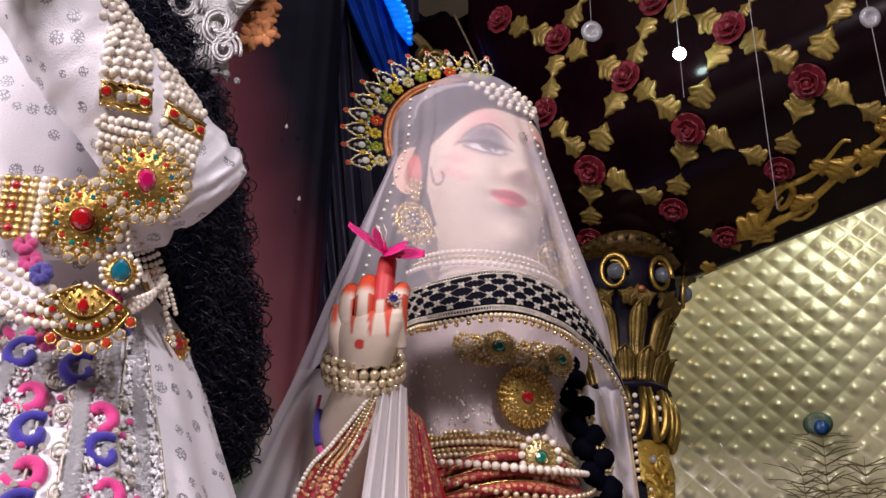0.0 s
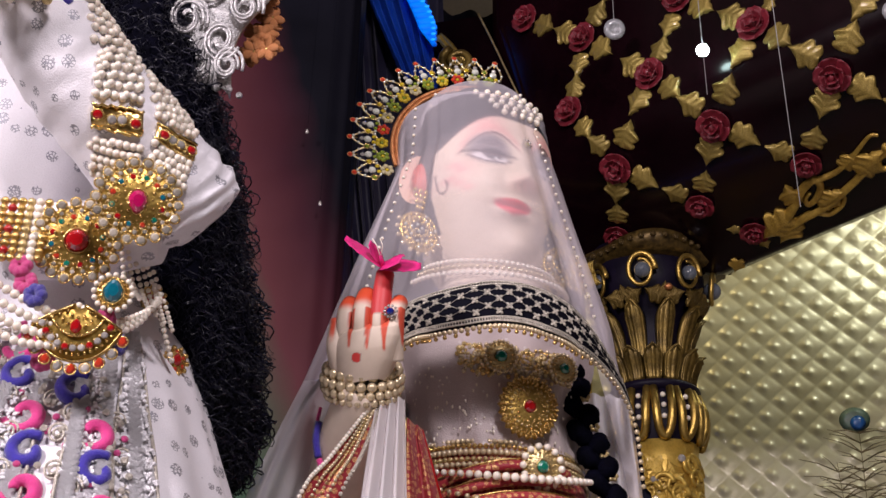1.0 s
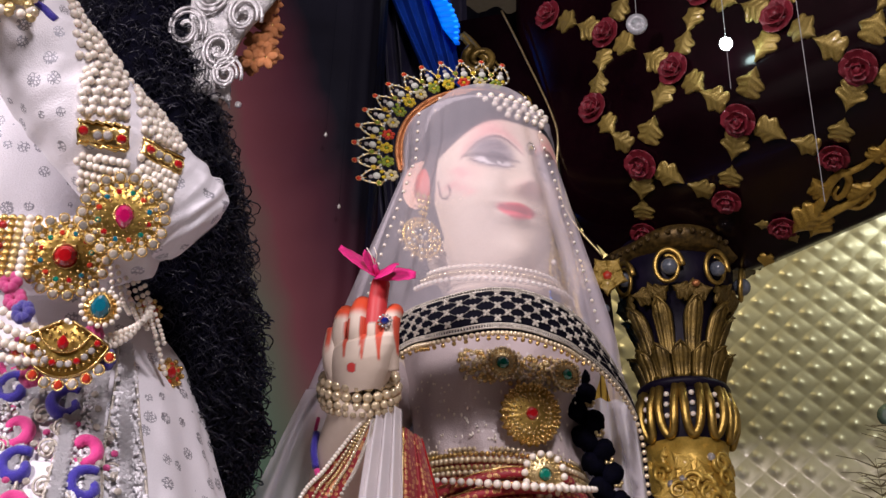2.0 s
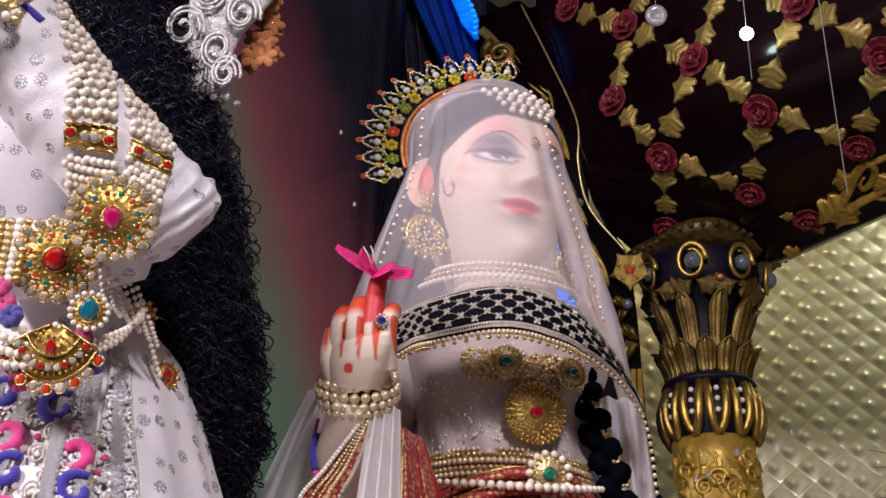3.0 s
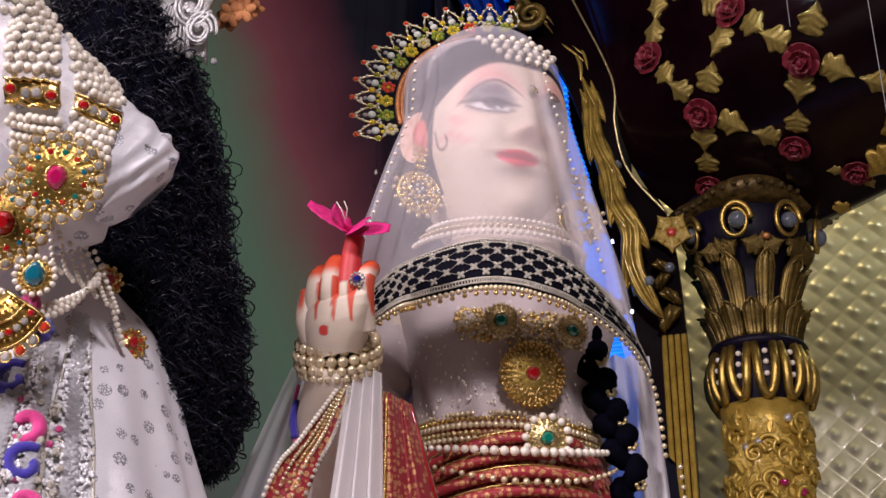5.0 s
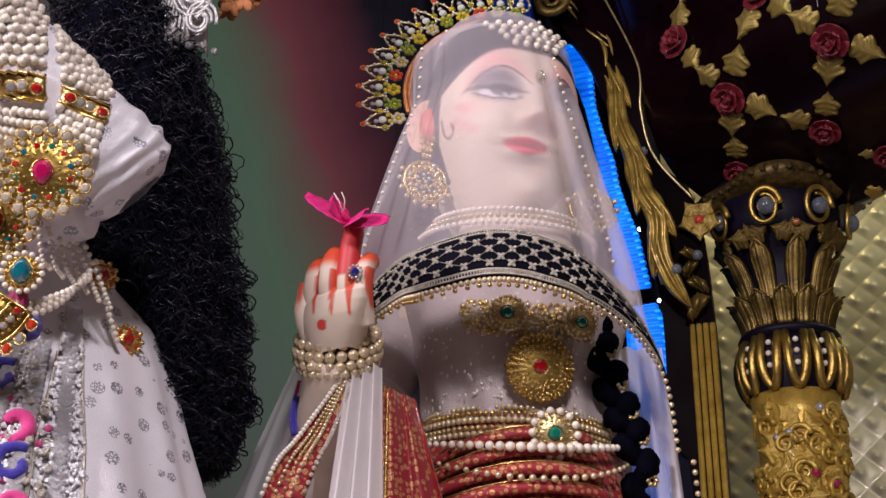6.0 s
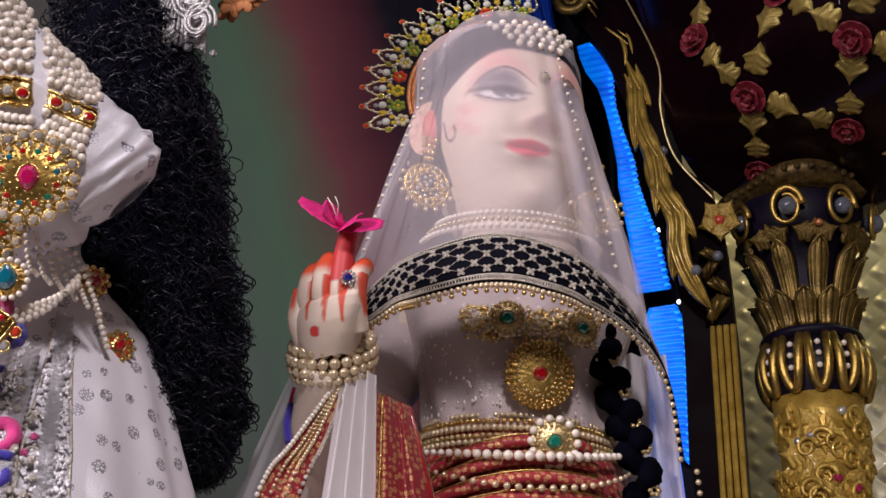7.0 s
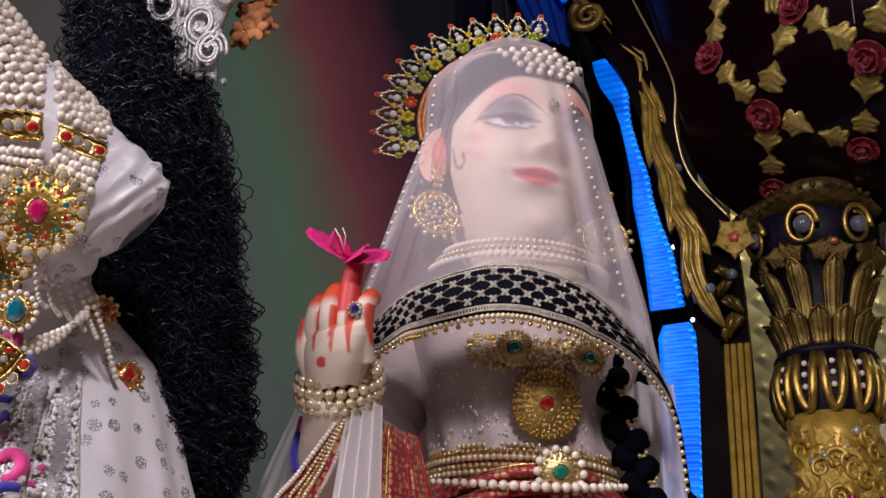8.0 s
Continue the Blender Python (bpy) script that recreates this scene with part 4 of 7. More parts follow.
# ---------------------------------------------------------------- veiled statue
FACE = Vector((math.sin(radians(39)), -math.cos(radians(39)), 0.0))
EAR = Vector((-FACE.y, FACE.x, 0)) * -1
HEAD = Vector((-0.073, 0.088, 1.354))
BODY = Vector((-0.055, 0.078, 0.0))
BODY_TURN = radians(26)


def smooth(a, b, x):
    t = max(0.0, min(1.0, (x - a) / (b - a)))
    return t * t * (3 - 2 * t)


def head_shape():
    """Head in its own axes: x to its ear side, y up, z to the front; verts, faces and paint (colour, cover)."""
    nu, nv = 280, 220
    verts, paint = [], []

    def over(base, col, a):
        """Lays paint col with cover a over base."""
        a = max(0.0, min(1.0, a))
        if a < 0.004:
            return base
        c0, a0 = base[:3], base[3]
        cover = a + a0 * (1 - a)
        return (*[(q * a + p * a0 * (1 - a)) / cover for p, q in zip(c0, col)], cover)

    for j in range(nv):
        th = math.pi * (j / (nv - 1))
        for i in range(nu):
            ph = 2 * math.pi * i / nu
            d = Vector((math.sin(th) * math.sin(ph), -math.cos(th), math.sin(th) * math.cos(ph)))
            low = max(0.0, -d.y)
            sx = 0.083 * (1 - 0.2 * low ** 1.5)
            sz = 0.1 * (1 - 0.1 * low * low)
            sy = 0.178 if d.y < 0 else 0.132
            flat = math.hypot(d.x, d.z)
            if d.z > 0 and flat > 1e-6:
                cx, cz = abs(d.x) / flat, d.z / flat
                k = (cx ** 2.6 + cz ** 2.6) ** (-1 / 2.6)
                d = Vector((d.x * k, d.y, d.z * k))
            p = Vector((d.x * sx, d.y * sy, d.z * sz))
            x, y = p.x, p.y
            g = lambda cx, cy, wx, wy: math.exp(-((x - cx) / wx) ** 2 - ((y - cy) / wy) ** 2)
            ink = (0.8, 0.7, 0.63, 0.0)
            if d.z > 0:
                p.z += 0.016 * g(0.003, -0.046, 0.013, 0.013) + 0.0055 * g(0.001, -0.018, 0.012, 0.028)
                p.z += 0.008 * (g(0.013, -0.051, 0.007, 0.006) + g(-0.011, -0.051, 0.007, 0.006))
                p.z -= 0.009 * (g(0.036, -0.012, 0.02, 0.014) + g(-0.036, -0.012, 0.02, 0.014))
                p.z += 0.006 * (g(0.036, -0.016, 0.018, 0.009) + g(-0.036, -0.016, 0.018, 0.009))
                p.z += 0.008 * g(0.01, -0.073, 0.021, 0.0055) + 0.009 * g(0.01, -0.085, 0.016, 0.006) - 0.004 * g(0.01, -0.0785, 0.02, 0.0025)
                p.z += 0.017 * g(0, -0.125, 0.022, 0.02) + 0.007 * (g(0.045, -0.06, 0.024, 0.026) + g(-0.045, -0.06, 0.024, 0.026))
                for s in (1, -1):
                    u, w = (x - s * 0.038), y + 0.018
                    ink = over(ink, (0.78, 0.3, 0.3), 0.5 * math.exp(-((x - s * 0.046) / 0.024) ** 2 - ((y - 0.03) / 0.02) ** 2))
                    ink = over(ink, (0.78, 0.35, 0.33), 0.3 * math.exp(-((x - s * 0.06) / 0.012) ** 2 - ((y + 0.035) / 0.014) ** 2))
                    out = s * u
                    brow = y - 0.013 + 28.0 * (out + 0.004) ** 2
                    on_brow = smooth(-0.034, -0.028, out) * (1 - smooth(0.026, 0.032, out))
                    ink = over(ink, (0.78, 0.25, 0.27), 0.4 * on_brow * math.exp(-((brow - 0.008) / 0.006) ** 2))
                    lid = (out / 0.026) ** 2 + ((w - 0.009 + 6.0 * out * out) / 0.024) ** 2
                    ink = over(ink, (0.1, 0.085, 0.125), 0.86 * (1 - smooth(0.3, 1.15, lid)))
                    low = w + 0.009 - 12.0 * out * out - 0.1 * out
                    white = (out / 0.02) ** 2 + ((w + 0.004 - 6.0 * out * out - 0.1 * out) / 0.0056) ** 2
                    ink = over(ink, (0.74, 0.7, 0.72), 0.9 * (1 - smooth(0.6, 1.0, white)))
                    ink = over(ink, (0.035, 0.03, 0.05), 0.92 * (1 - smooth(0.6, 1.05, ((out + 0.003) / 0.0125) ** 2 + ((w - 0.003) / 0.0105) ** 2)))
                    ink = over(ink, (0.8, 0.78, 0.8), 0.8 * (1 - smooth(0.5, 1.0, ((out + 0.006) / 0.0022) ** 2 + ((w + 0.0035) / 0.0016) ** 2)))
                    ink = over(ink, (0.05, 0.03, 0.045), 0.8 * (1 - smooth(0.0006, 0.0016, abs(low))) * (1 - smooth(0.02, 0.025, abs(out))))
                    top = w - 0.0045 + 6.0 * out * out - 0.16 * max(0, out)
                    ink = over(ink, (0.02, 0.016, 0.025), 0.7 * (1 - smooth(0.0008, 0.0026, abs(top))) * (1 - smooth(0.025, 0.03, abs(out))))
                    ink = over(ink, (0.13, 0.06, 0.07), 0.85 * (1 - smooth(0.0011, 0.0024, abs(brow))) * on_brow)
                ink = over(ink, (0.75, 0.3, 0.3), 0.4 * math.exp(-((x - 0.003) / 0.015) ** 2 - ((y + 0.054) / 0.007) ** 2))
                m = x - 0.0115
                lip = math.exp(-(m / 0.0235) ** 2 - ((y + 0.0795 - 7 * m * m) / (0.0102 - 0.15 * abs(m))) ** 2) if abs(m) < 0.032 else 0
                ink = over(ink, (0.75, 0.06, 0.1), smooth(0.3, 0.55, lip))
                ink = over(ink, (0.3, 0.02, 0.04), 0.7 * smooth(0.3, 0.6, math.exp(-(m / 0.025) ** 2 - ((y + 0.0785 - 9 * m * m) / 0.0014) ** 2)))
                for cx, cy in ((0.068, -0.03), (0.064, -0.037), (0.07, -0.046), (0.064, -0.053), (0.058, -0.06)):
                    ink = over(ink, (0.72, 0.15, 0.2), 0.5 * math.exp(-((x - cx) / 0.0045) ** 2 - ((y - cy) / 0.0035) ** 2))
            if x > 0.04 and p.z > 0.015:
                a = math.atan2(y + 0.05, p.z - 0.045)
                ring = abs(math.hypot(p.z - 0.045, y + 0.05) - 0.008)
                stem = abs(p.z - 0.037) if -0.05 < y < -0.034 else 1.0
                ink = over(ink, (0.03, 0.025, 0.03), 0.85 * (1 - smooth(0.0008, 0.002, min(stem, ring if a < 0.9 or a > 3.0 else 1.0))))
            line = y - 0.04 + 14.0 * max(0, abs(x) - 0.022) ** 2
            side = lerp_table(((-0.1, 0.0), (-0.04, 0.3), (0.0, 0.44), (0.06, 0.62)), y)
            hair = max(smooth(-0.002, 0.002, line), 1 - smooth(0.2, 0.24, d.z), 1 - smooth(side - 0.02, side + 0.02, d.z))
            ink = over(ink, (0.008, 0.009, 0.02), hair if d.y > -0.55 else 0)
            if p.x < 0:
                p.x *= 1 - 0.2 * smooth(0.0, 0.05, -p.x)
            verts.append(p)
            paint.append(ink)
    faces = []
    for j in range(nv - 1):
        for i in range(nu):
            k = (i + 1) % nu
            faces.append((j * nu + i, j * nu + k, (j + 1) * nu + k, (j + 1) * nu + i))
    return verts, faces, paint


def statue():
    verts, faces, paint = [], [], []

    def add(piece, colour=None):
        n = len(verts)
        for p in piece[0]:
            verts.append(Vector(p))
            paint.append(colour(Vector(p)) if callable(colour) else (colour or (0, 0, 0, 0)))
        faces.extend(tuple(n + q for q in fc) for fc in piece[1])

    hm = Matrix((EAR, Vector((0, 0, 1)), FACE)).transposed().to_4x4()
    hm = Matrix.Translation(HEAD) @ hm @ Matrix.Rotation(radians(-3), 4, "X") @ Matrix.Diagonal((1.26, 1.14, 1.04, 1))
    hv, hf, hp = head_shape()
    n = len(verts)
    verts.extend(hm @ p for p in hv)
    paint.extend(hp)
    faces.extend(tuple(n + q for q in fc) for fc in hf)
    # ears
    for s in (1,):
        def ear(u, v, s=s):
            a, r = 2 * math.pi * u, 0.01 + 0.0135 * v
            return hm @ Vector((s * (0.074 + 0.012 * v - 0.01 * (1 - v) * (v < 0.5) - 0.55 * r * math.cos(a)), -0.026 + r * 1.4 * math.sin(a), 0.008 + 0.8 * r * math.cos(a)))
        g = grid_mesh(ear, 20, 6, wrap=True)
        add(g, lambda p: (0.75, 0.34, 0.2, 0.45))
        add(moved(ball((0, 0, 0), (0.015, 0.024, 0.014), 14, 10), hm @ Matrix.Translation((s * 0.076, -0.024, 0.008))), lambda p: (0.6, 0.05, 0.02, 0.95))
    # neck, shoulders, torso
    prof = ((1.28, 0.07, 0.058), (1.22, 0.066, 0.058), (1.18, 0.068, 0.058), (1.15, 0.1, 0.055), (1.12, 0.128, 0.062), (1.08, 0.118, 0.068), (1.04, 0.102, 0.075), (1.0, 0.09, 0.07), (0.95, 0.084, 0.066), (0.9, 0.1, 0.08), (0.8, 0.13, 0.105), (0.4, 0.15, 0.13), (0.0, 0.17, 0.15))

    def torso(u, v):
        k = v * (len(prof) - 1)
        i = min(int(k), len(prof) - 2)
        t = k - i
        z, rx, ry = (a + (b - a) * t for a, b in zip(prof[i], prof[i + 1]))
        a = 2 * math.pi * u
        q = Vector((rx * math.cos(a), ry * math.sin(a), 0))
        q.rotate(Euler((0, 0, BODY_TURN)))
        return BODY + q + Vector((0, 0, z))
    add(grid_mesh(torso, 48, 61, wrap=True))
    # raised arm
    elbow = Vector((-0.225, -0.03, 0.86))
    wrist = Vector((-0.168, -0.158, 0.972))
    add(tube(spline([(-0.16, 0.05, 1.12), (-0.215, 0.03, 1.0), elbow, (-0.2, -0.1, 0.915), wrist], 30), [0.045 - 0.018 * i / 29 for i in range(30)], 20))

    def hand_paint(p):
        z = p.z
        if z > 1.044:
            return (0.62, 0.05, 0.003, 0.96 * smooth(1.044, 1.056, z))
        for x0, lean, low in ((-0.1985, 0.1, 1.01), (-0.1765, 0.1, 1.004), (-0.157, 0.08, 1.0), (-0.1395, 0.06, 0.999), (-0.123, 0.0, 1.008)):
            away = abs(p.x - x0 - lean * (1.05 - z) * -0.35) - (0.0014 + 0.003 * smooth(low, low + 0.03, z))
            if z > low - 0.004 and away < 0.0008:
                return (0.6, 0.04, 0.004, 0.92 * (1 - smooth(-0.0008, 0.0008, away)) * smooth(low - 0.004, low, z))
        if ((p.x + 0.17) / 0.0055) ** 2 + ((z - 0.991) / 0.0045) ** 2 < 1 and p.y < -0.16:
            return (0.62, 0.02, 0.02, 0.95)
        return (0, 0, 0, 0)

    palm_top = Vector((-0.158, -0.186, 1.028))

    def palm(u, v):
        a = 2 * math.pi * u
        c = wrist.lerp(palm_top, v) + Vector((0, -0.004 * math.sin(math.pi * v), -0.002))
        w = lerp_table(((0, 0.0245), (0.3, 0.032), (0.7, 0.0365), (0.92, 0.035), (1.0, 0.031)), v)
        d = lerp_table(((0, 0.021), (0.5, 0.022), (0.85, 0.019), (1.0, 0.012)), v)
        sgn = lambda t: math.copysign(abs(t) ** 0.8, t)
        return c + Vector((w * sgn(math.cos(a)), d * sgn(math.sin(a)) - 0.2 * w * math.cos(a), 0.004 * math.cos(a)))
    add(grid_mesh(palm, 160, 110, wrap=True), hand_paint)
    for x, y, z0, z1, r, back in ((-0.1865, -0.178, 1.02, 1.064, 0.0095, 0.008), (-0.1665, -0.188, 1.02, 1.068, 0.0102, 0.008), (-0.147, -0.19, 1.018, 1.089, 0.0098, 0.002), (-0.1315, -0.187, 1.015, 1.06, 0.0088, 0.01)):
        path = [Vector((x, y + 0.012, z0 - 0.022)), Vector((x, y - 0.003, z0 + 0.008)), Vector((x + 0.001, y - 0.004, (z0 + z1) / 2 + 0.006)), Vector((x + 0.002, y - 0.001 + back * 0.4, z1 - 0.006)), Vector((x + 0.002, y + back, z1))]
        pts = spline(path, 52)
        add(tube(pts, [1.12 * r * (0.8 + 0.2 * smooth(0, 14, i)) * (1 - 0.12 * i / 51) * (1 if i < 44 else math.sqrt(max(0.02, 1 - ((i - 43.5) / 8) ** 2))) for i in range(52)], 36),
            (lambda p: (0.55, 0.01, 0.02, 0.95) if p.z > 1.035 else hand_paint(p)) if x == -0.147 else hand_paint)
    add(tube(spline([(-0.19, -0.165, 0.985), (-0.197, -0.178, 1.01), (-0.196, -0.178, 1.04)], 14), [0.011 - 0.003 * i / 13 for i in range(14)], 14), hand_paint)
    me = mesh_of(verts, faces)
    layer = me.color_attributes.new("paint", "FLOAT_COLOR", "POINT")
    layer.data.foreach_set("color", [c for q in paint for c in q])
    ob = part("statue", me, MARBLE)
    tagged(ob, "painted white marble temple statue with one raised arm", "statue")


statue()


def body_front(deg, z, lift=0.0):
    """A point on the blouse at an angle from the body's front, and its outward normal."""
    prof = ((0.8, 0.14, 0.115), (0.9, 0.112, 0.093), (0.95, 0.095, 0.078), (1.0, 0.1, 0.081), (1.04, 0.112, 0.088), (1.08, 0.128, 0.082), (1.12, 0.138, 0.072), (1.15, 0.11, 0.064))
    rx = lerp_table([(a, b) for a, b, c in prof], z)
    ry = lerp_table([(a, c) for a, b, c in prof], z)
    a = radians(deg - 90)
    q = Vector(((rx + lift) * math.cos(a), (ry + lift) * math.sin(a), 0))
    nrm = Vector((math.cos(a) / rx, math.sin(a) / ry, 0)).normalized()
    turn = Euler((0, 0, BODY_TURN))
    q.rotate(turn)
    nrm.rotate(turn)
    return BODY + q + Vector((0, 0, z)), nrm


def blouse():
    def at(u, v):
        deg, z = -180 + 360 * u, 0.94 + 0.2 * v
        wr = 0.0035 * math.sin(u * 75 + 2 * math.sin(v * 4)) * (1 - 0.6 * v) + 0.006 * noise.noise((u * 9, v * 4, 2))
        p, nrm = body_front(deg, z, 0.004 + wr)
        return p
    g = grid_mesh(at, 150, 30, wrap=True)
    top = thing("blouse", BODY + Vector((0, 0, 0.94)), "greyish white satin blouse with tiny sequins on the statue", "blouse")
    part("bodice", mesh_of(*g), BLOUSE, top)
    arm = spline([(-0.155, 0.06, 1.125), (-0.195, 0.045, 1.06), (-0.21, 0.03, 1.0), (-0.215, 0.015, 0.965)], 30)
    part("sleeve", mesh_of(*tube(arm, [0.05 - 0.004 * math.sin(i * 1.1) * (i / 29) for i in range(30)], 24, caps=False)), BLOUSE, top)


blouse()
sequins = thing("sequin_trim", BODY + Vector((0, -0.1, 0.95)), "scattered silver sequins sewn on the blouse", "sequins")
rnd = random.Random(31)
for i in range(120):
    p, nrm = body_front(-85 + 150 * rnd.random(), 0.955 + 0.1 * rnd.random(), 0.0075)
    part("sequin", bead_mesh(PEARL), None, sequins, m=basis(p, nrm) @ Matrix.Diagonal((0.0014, rnd.uniform(0.0012, 0.0028), 0.0006, 1)))


# ---------------------------------------------------------------- veil and its woven border
HEM = [(-0.37, 0.07, 0.82), (-0.325, 0.04, 0.92), (-0.27, -0.01, 1.015), (-0.21, -0.05, 1.06), (-0.155, -0.086, 1.087), (-0.113, -0.101, 1.103), (-0.035, -0.112, 1.112), (0.023, -0.085, 1.108), (0.066, -0.033, 1.089), (0.107, 0.037, 1.028), (0.12, 0.07, 0.93), (0.128, 0.085, 0.8)]
HEM_PATH = spline(HEM, 221)
WIDTHS = ((0.0, 0.004), (0.27, 0.012), (0.34, 0.045), (0.5, 0.055), (0.64, 0.054), (0.72, 0.05), (0.8, 0.022), (0.86, 0.007), (1.0, 0.005))


def hem_point(u):
    k = u * 220
    i = min(int(k), 219)
    return HEM_PATH[i].lerp(HEM_PATH[i + 1], k - i)


def border_point(u, w, out=0.0):
    """On the band: u along it, w from its upper to its lower edge."""
    p = hem_point(u)
    t = (hem_point(min(1, u + 0.004)) - hem_point(max(0, u - 0.004))).normalized()
    away = Vector((p.x + 0.06, p.y - 0.07, 0)).normalized()
    down = (Vector((0, 0, -1)) - t * t.dot(Vector((0, 0, -1))))
    if down.length < 0.2:
        down = Vector((away.x, away.y, -0.3))
    down.normalize()
    width = lerp_table(WIDTHS, u)
    return p + down * (w * width) + away * (0.004 * math.sin(math.pi * w) + out + 0.004 * w), t, down, away


VEIL_TOP = Vector((-0.07, 0.085, 1.5))


def veil_point(u, v):
    """u round the head from one side of the hem to the other, v from the top of the head to the hem."""
    hem = hem_point(u)
    c = Vector((-0.08, 0.085))
    d = Vector((hem.x, hem.y)) - c
    d.normalize()
    top = VEIL_TOP.z
    hem_r = (Vector((hem.x, hem.y)) - c).length
    z = top + (hem.z - top) * v
    if v < 0.14:
        w = v / 0.14
        r = 0.085 * math.sin(w * math.pi / 2) ** 0.85
        z = top - (top - (top + (hem.z - top) * 0.14)) * w ** 2.0
    else:
        w = (v - 0.14) / 0.86
        r = 0.085 + (hem_r - 0.085) * (w ** 0.86)
        r = max(r, (0.112 - 0.012 * max(0.0, d.x)) * smooth(1.49, 1.43, z))
    fold = 0.004 * (0.2 + v) * math.sin(u * 62 + 2.5 * math.sin(u * 17)) + 0.006 * v * noise.noise((u * 14, v * 3, 0.3))
    side = abs(u - 0.52) * 2
    r += fold * (0.25 + 1.3 * side) * min(1, v * 4) * (1 - smooth(0.86, 1.0, v))
    return Vector((c.x + d.x * r, c.y + d.y * r, z))


veil = thing("veil", (-0.08, 0.08, 0.8), "sheer white net veil with a black and silver woven border", "veil")
part("net", mesh_of(*grid_mesh(veil_point, 260, 90)), VEIL, veil)


for u0, u1 in ((0.12, 0.19), (0.69, 0.81)):
    def net_fold(u, v, u0=u0, u1=u1):
        p = veil_point(u0 + (u1 - u0) * u + 0.03 * v * (0.5 - u), 0.06 + 0.92 * v)
        c = Vector((-0.08, 0.085, p.z))
        return c + (p - c) * (0.965 + 0.012 * math.sin(u * 19 + v * 2))
    part("net_fold", mesh_of(*grid_mesh(net_fold, 40, 60)), VEIL, veil)


def back_fall(u, v):
    x = 0.128 + (-0.37 - 0.128) * u
    a = math.pi * u
    top = Vector((-0.08 + 0.088 * math.cos(a), 0.09 + 0.088 * math.sin(a), 1.47))
    low = Vector((-0.11 + 0.25 * math.cos(a), 0.09 + 0.16 * math.sin(a), 0.0))
    p = top.lerp(low, v)
    p.x += 0.006 * math.sin(u * 70) * v
    p.y += 0.01 * math.sin(u * 55) * v
    return p


part("back_fall", mesh_of(*grid_mesh(back_fall, 90, 30)), VEIL, veil)

band = part("border", mesh_of(*thick(*grid_mesh(lambda u, w: border_point(0.02 + 0.97 * u, w)[0], 220, 9), 220, 9, lambda i: Vector((0, 0.002, 0)))), BLACK_CLOTH, veil, "black woven border with silver flowers")


def flower_motif():
    pieces = []
    for k in range(4):
        a = math.pi / 4 + k * math.pi / 2
        pieces.append(moved(ball((0, 0, 0), (0.46, 0.34, 0.18), 10, 6), Matrix.Rotation(a, 4, "Z") @ Matrix.Translation((0.52, 0, 0))))
    pieces.append(ball((0, 0, 0.05), (0.28, 0.28, 0.22), 8, 6))
    return join(*pieces)


FLOWER = mesh_of(*flower_motif(), name="flower_motif")
FLOWER.materials.append(SILVER_THREAD)
U0, U1 = 0.285, 0.8
cols = 32
for i in range(cols):
    u = U0 + (U1 - U0) * i / (cols - 1)
    rows = (0.3, 0.62) if i % 2 else (0.18, 0.46, 0.74)
    wide = lerp_table(WIDTHS, u)
    for w in rows:
        p, t, down, away = border_point(u, w, 0.0016)
        s = 0.0052 * min(1, wide / 0.05)
        part("flower", FLOWER, None, band, m=basis(p, away, t) @ Matrix.Scale(s, 4))
# crossing threads, edge cords and chain stitches
threads = []
for i in range(cols - 1):
    for w0, w1 in ((0.18, 0.3), (0.46, 0.3), (0.46, 0.62), (0.74, 0.62)):
        ua, ub = U0 + (U1 - U0) * i / (cols - 1), U0 + (U1 - U0) * (i + 1) / (cols - 1)
        wa, wb = (w0, w1) if i % 2 == 0 else (w1, w0)
        threads.append(tube([border_point(ua, wa, 0.0012)[0], border_point(ub, wb, 0.0012)[0]], 0.00032, 4))
part("lattice_thread", mesh_of(*join(*threads)), SILVER_THREAD, band)
for w, r in ((0.03, 0.0009), (0.1, 0.0009), (0.85, 0.0009), (0.94, 0.0009)):
    part("edge_thread", mesh_of(*tube([border_point(0.24 + 0.6 * i / 150, w, 0.001)[0] for i in range(151)], r, 5)), SILVER_THREAD, band)
for w in (0.065, 0.895):
    loops = []
    for i in range(150):
        p, t, down, away = border_point(0.26 + 0.56 * i / 149, w, 0.0012)
        m = basis(p, away, t) @ Matrix.Scale(0.0021, 4)
        loops.append(tube([m @ Vector((math.cos(k * 0.9), math.sin(k * 0.9), 0)) for k in range(8)], 0.0005, 4, caps=False))
    part("chain_stitch", mesh_of(*join(*loops)), SILVER_THREAD, band)
# gilt bead fringe along the lower edge
for i in range(96):
    u = 0.27 + 0.72 * i / 95
    p, t, down, away = border_point(u, 1.0, 0.002)
    part("fringe_bead", bead_mesh(GOLD_PEARL), None, band, m=Matrix.Translation(p + down * 0.0035) @ Matrix.Scale(0.0031, 4))
    if i % 2 and u < 0.76:
        part("fringe_bead", bead_mesh(GOLD), None, band, m=Matrix.Translation(p + down * 0.0095 + away * 0.001) @ Matrix.Scale(0.0026, 4))
# pearls sewn down the net beside the face
for u0 in (0.29, 0.745):
    for i in range(26):
        v = 0.1 + 0.8 * i / 25
        p = veil_point(u0 + 0.02 * v * (1 if u0 > 0.5 else -1), v)
        out = Vector((p.x + 0.08, p.y - 0.085, 0)).normalized()
        part("pearl", bead_mesh(PEARL), None, veil, m=Matrix.Translation(p + out * 0.001) @ Matrix.Scale(0.0024, 4))


def drape(name, fn, nu, nv, material, label, category):
    return tagged(part(name, mesh_of(*grid_mesh(fn, nu, nv)), material), label, category)


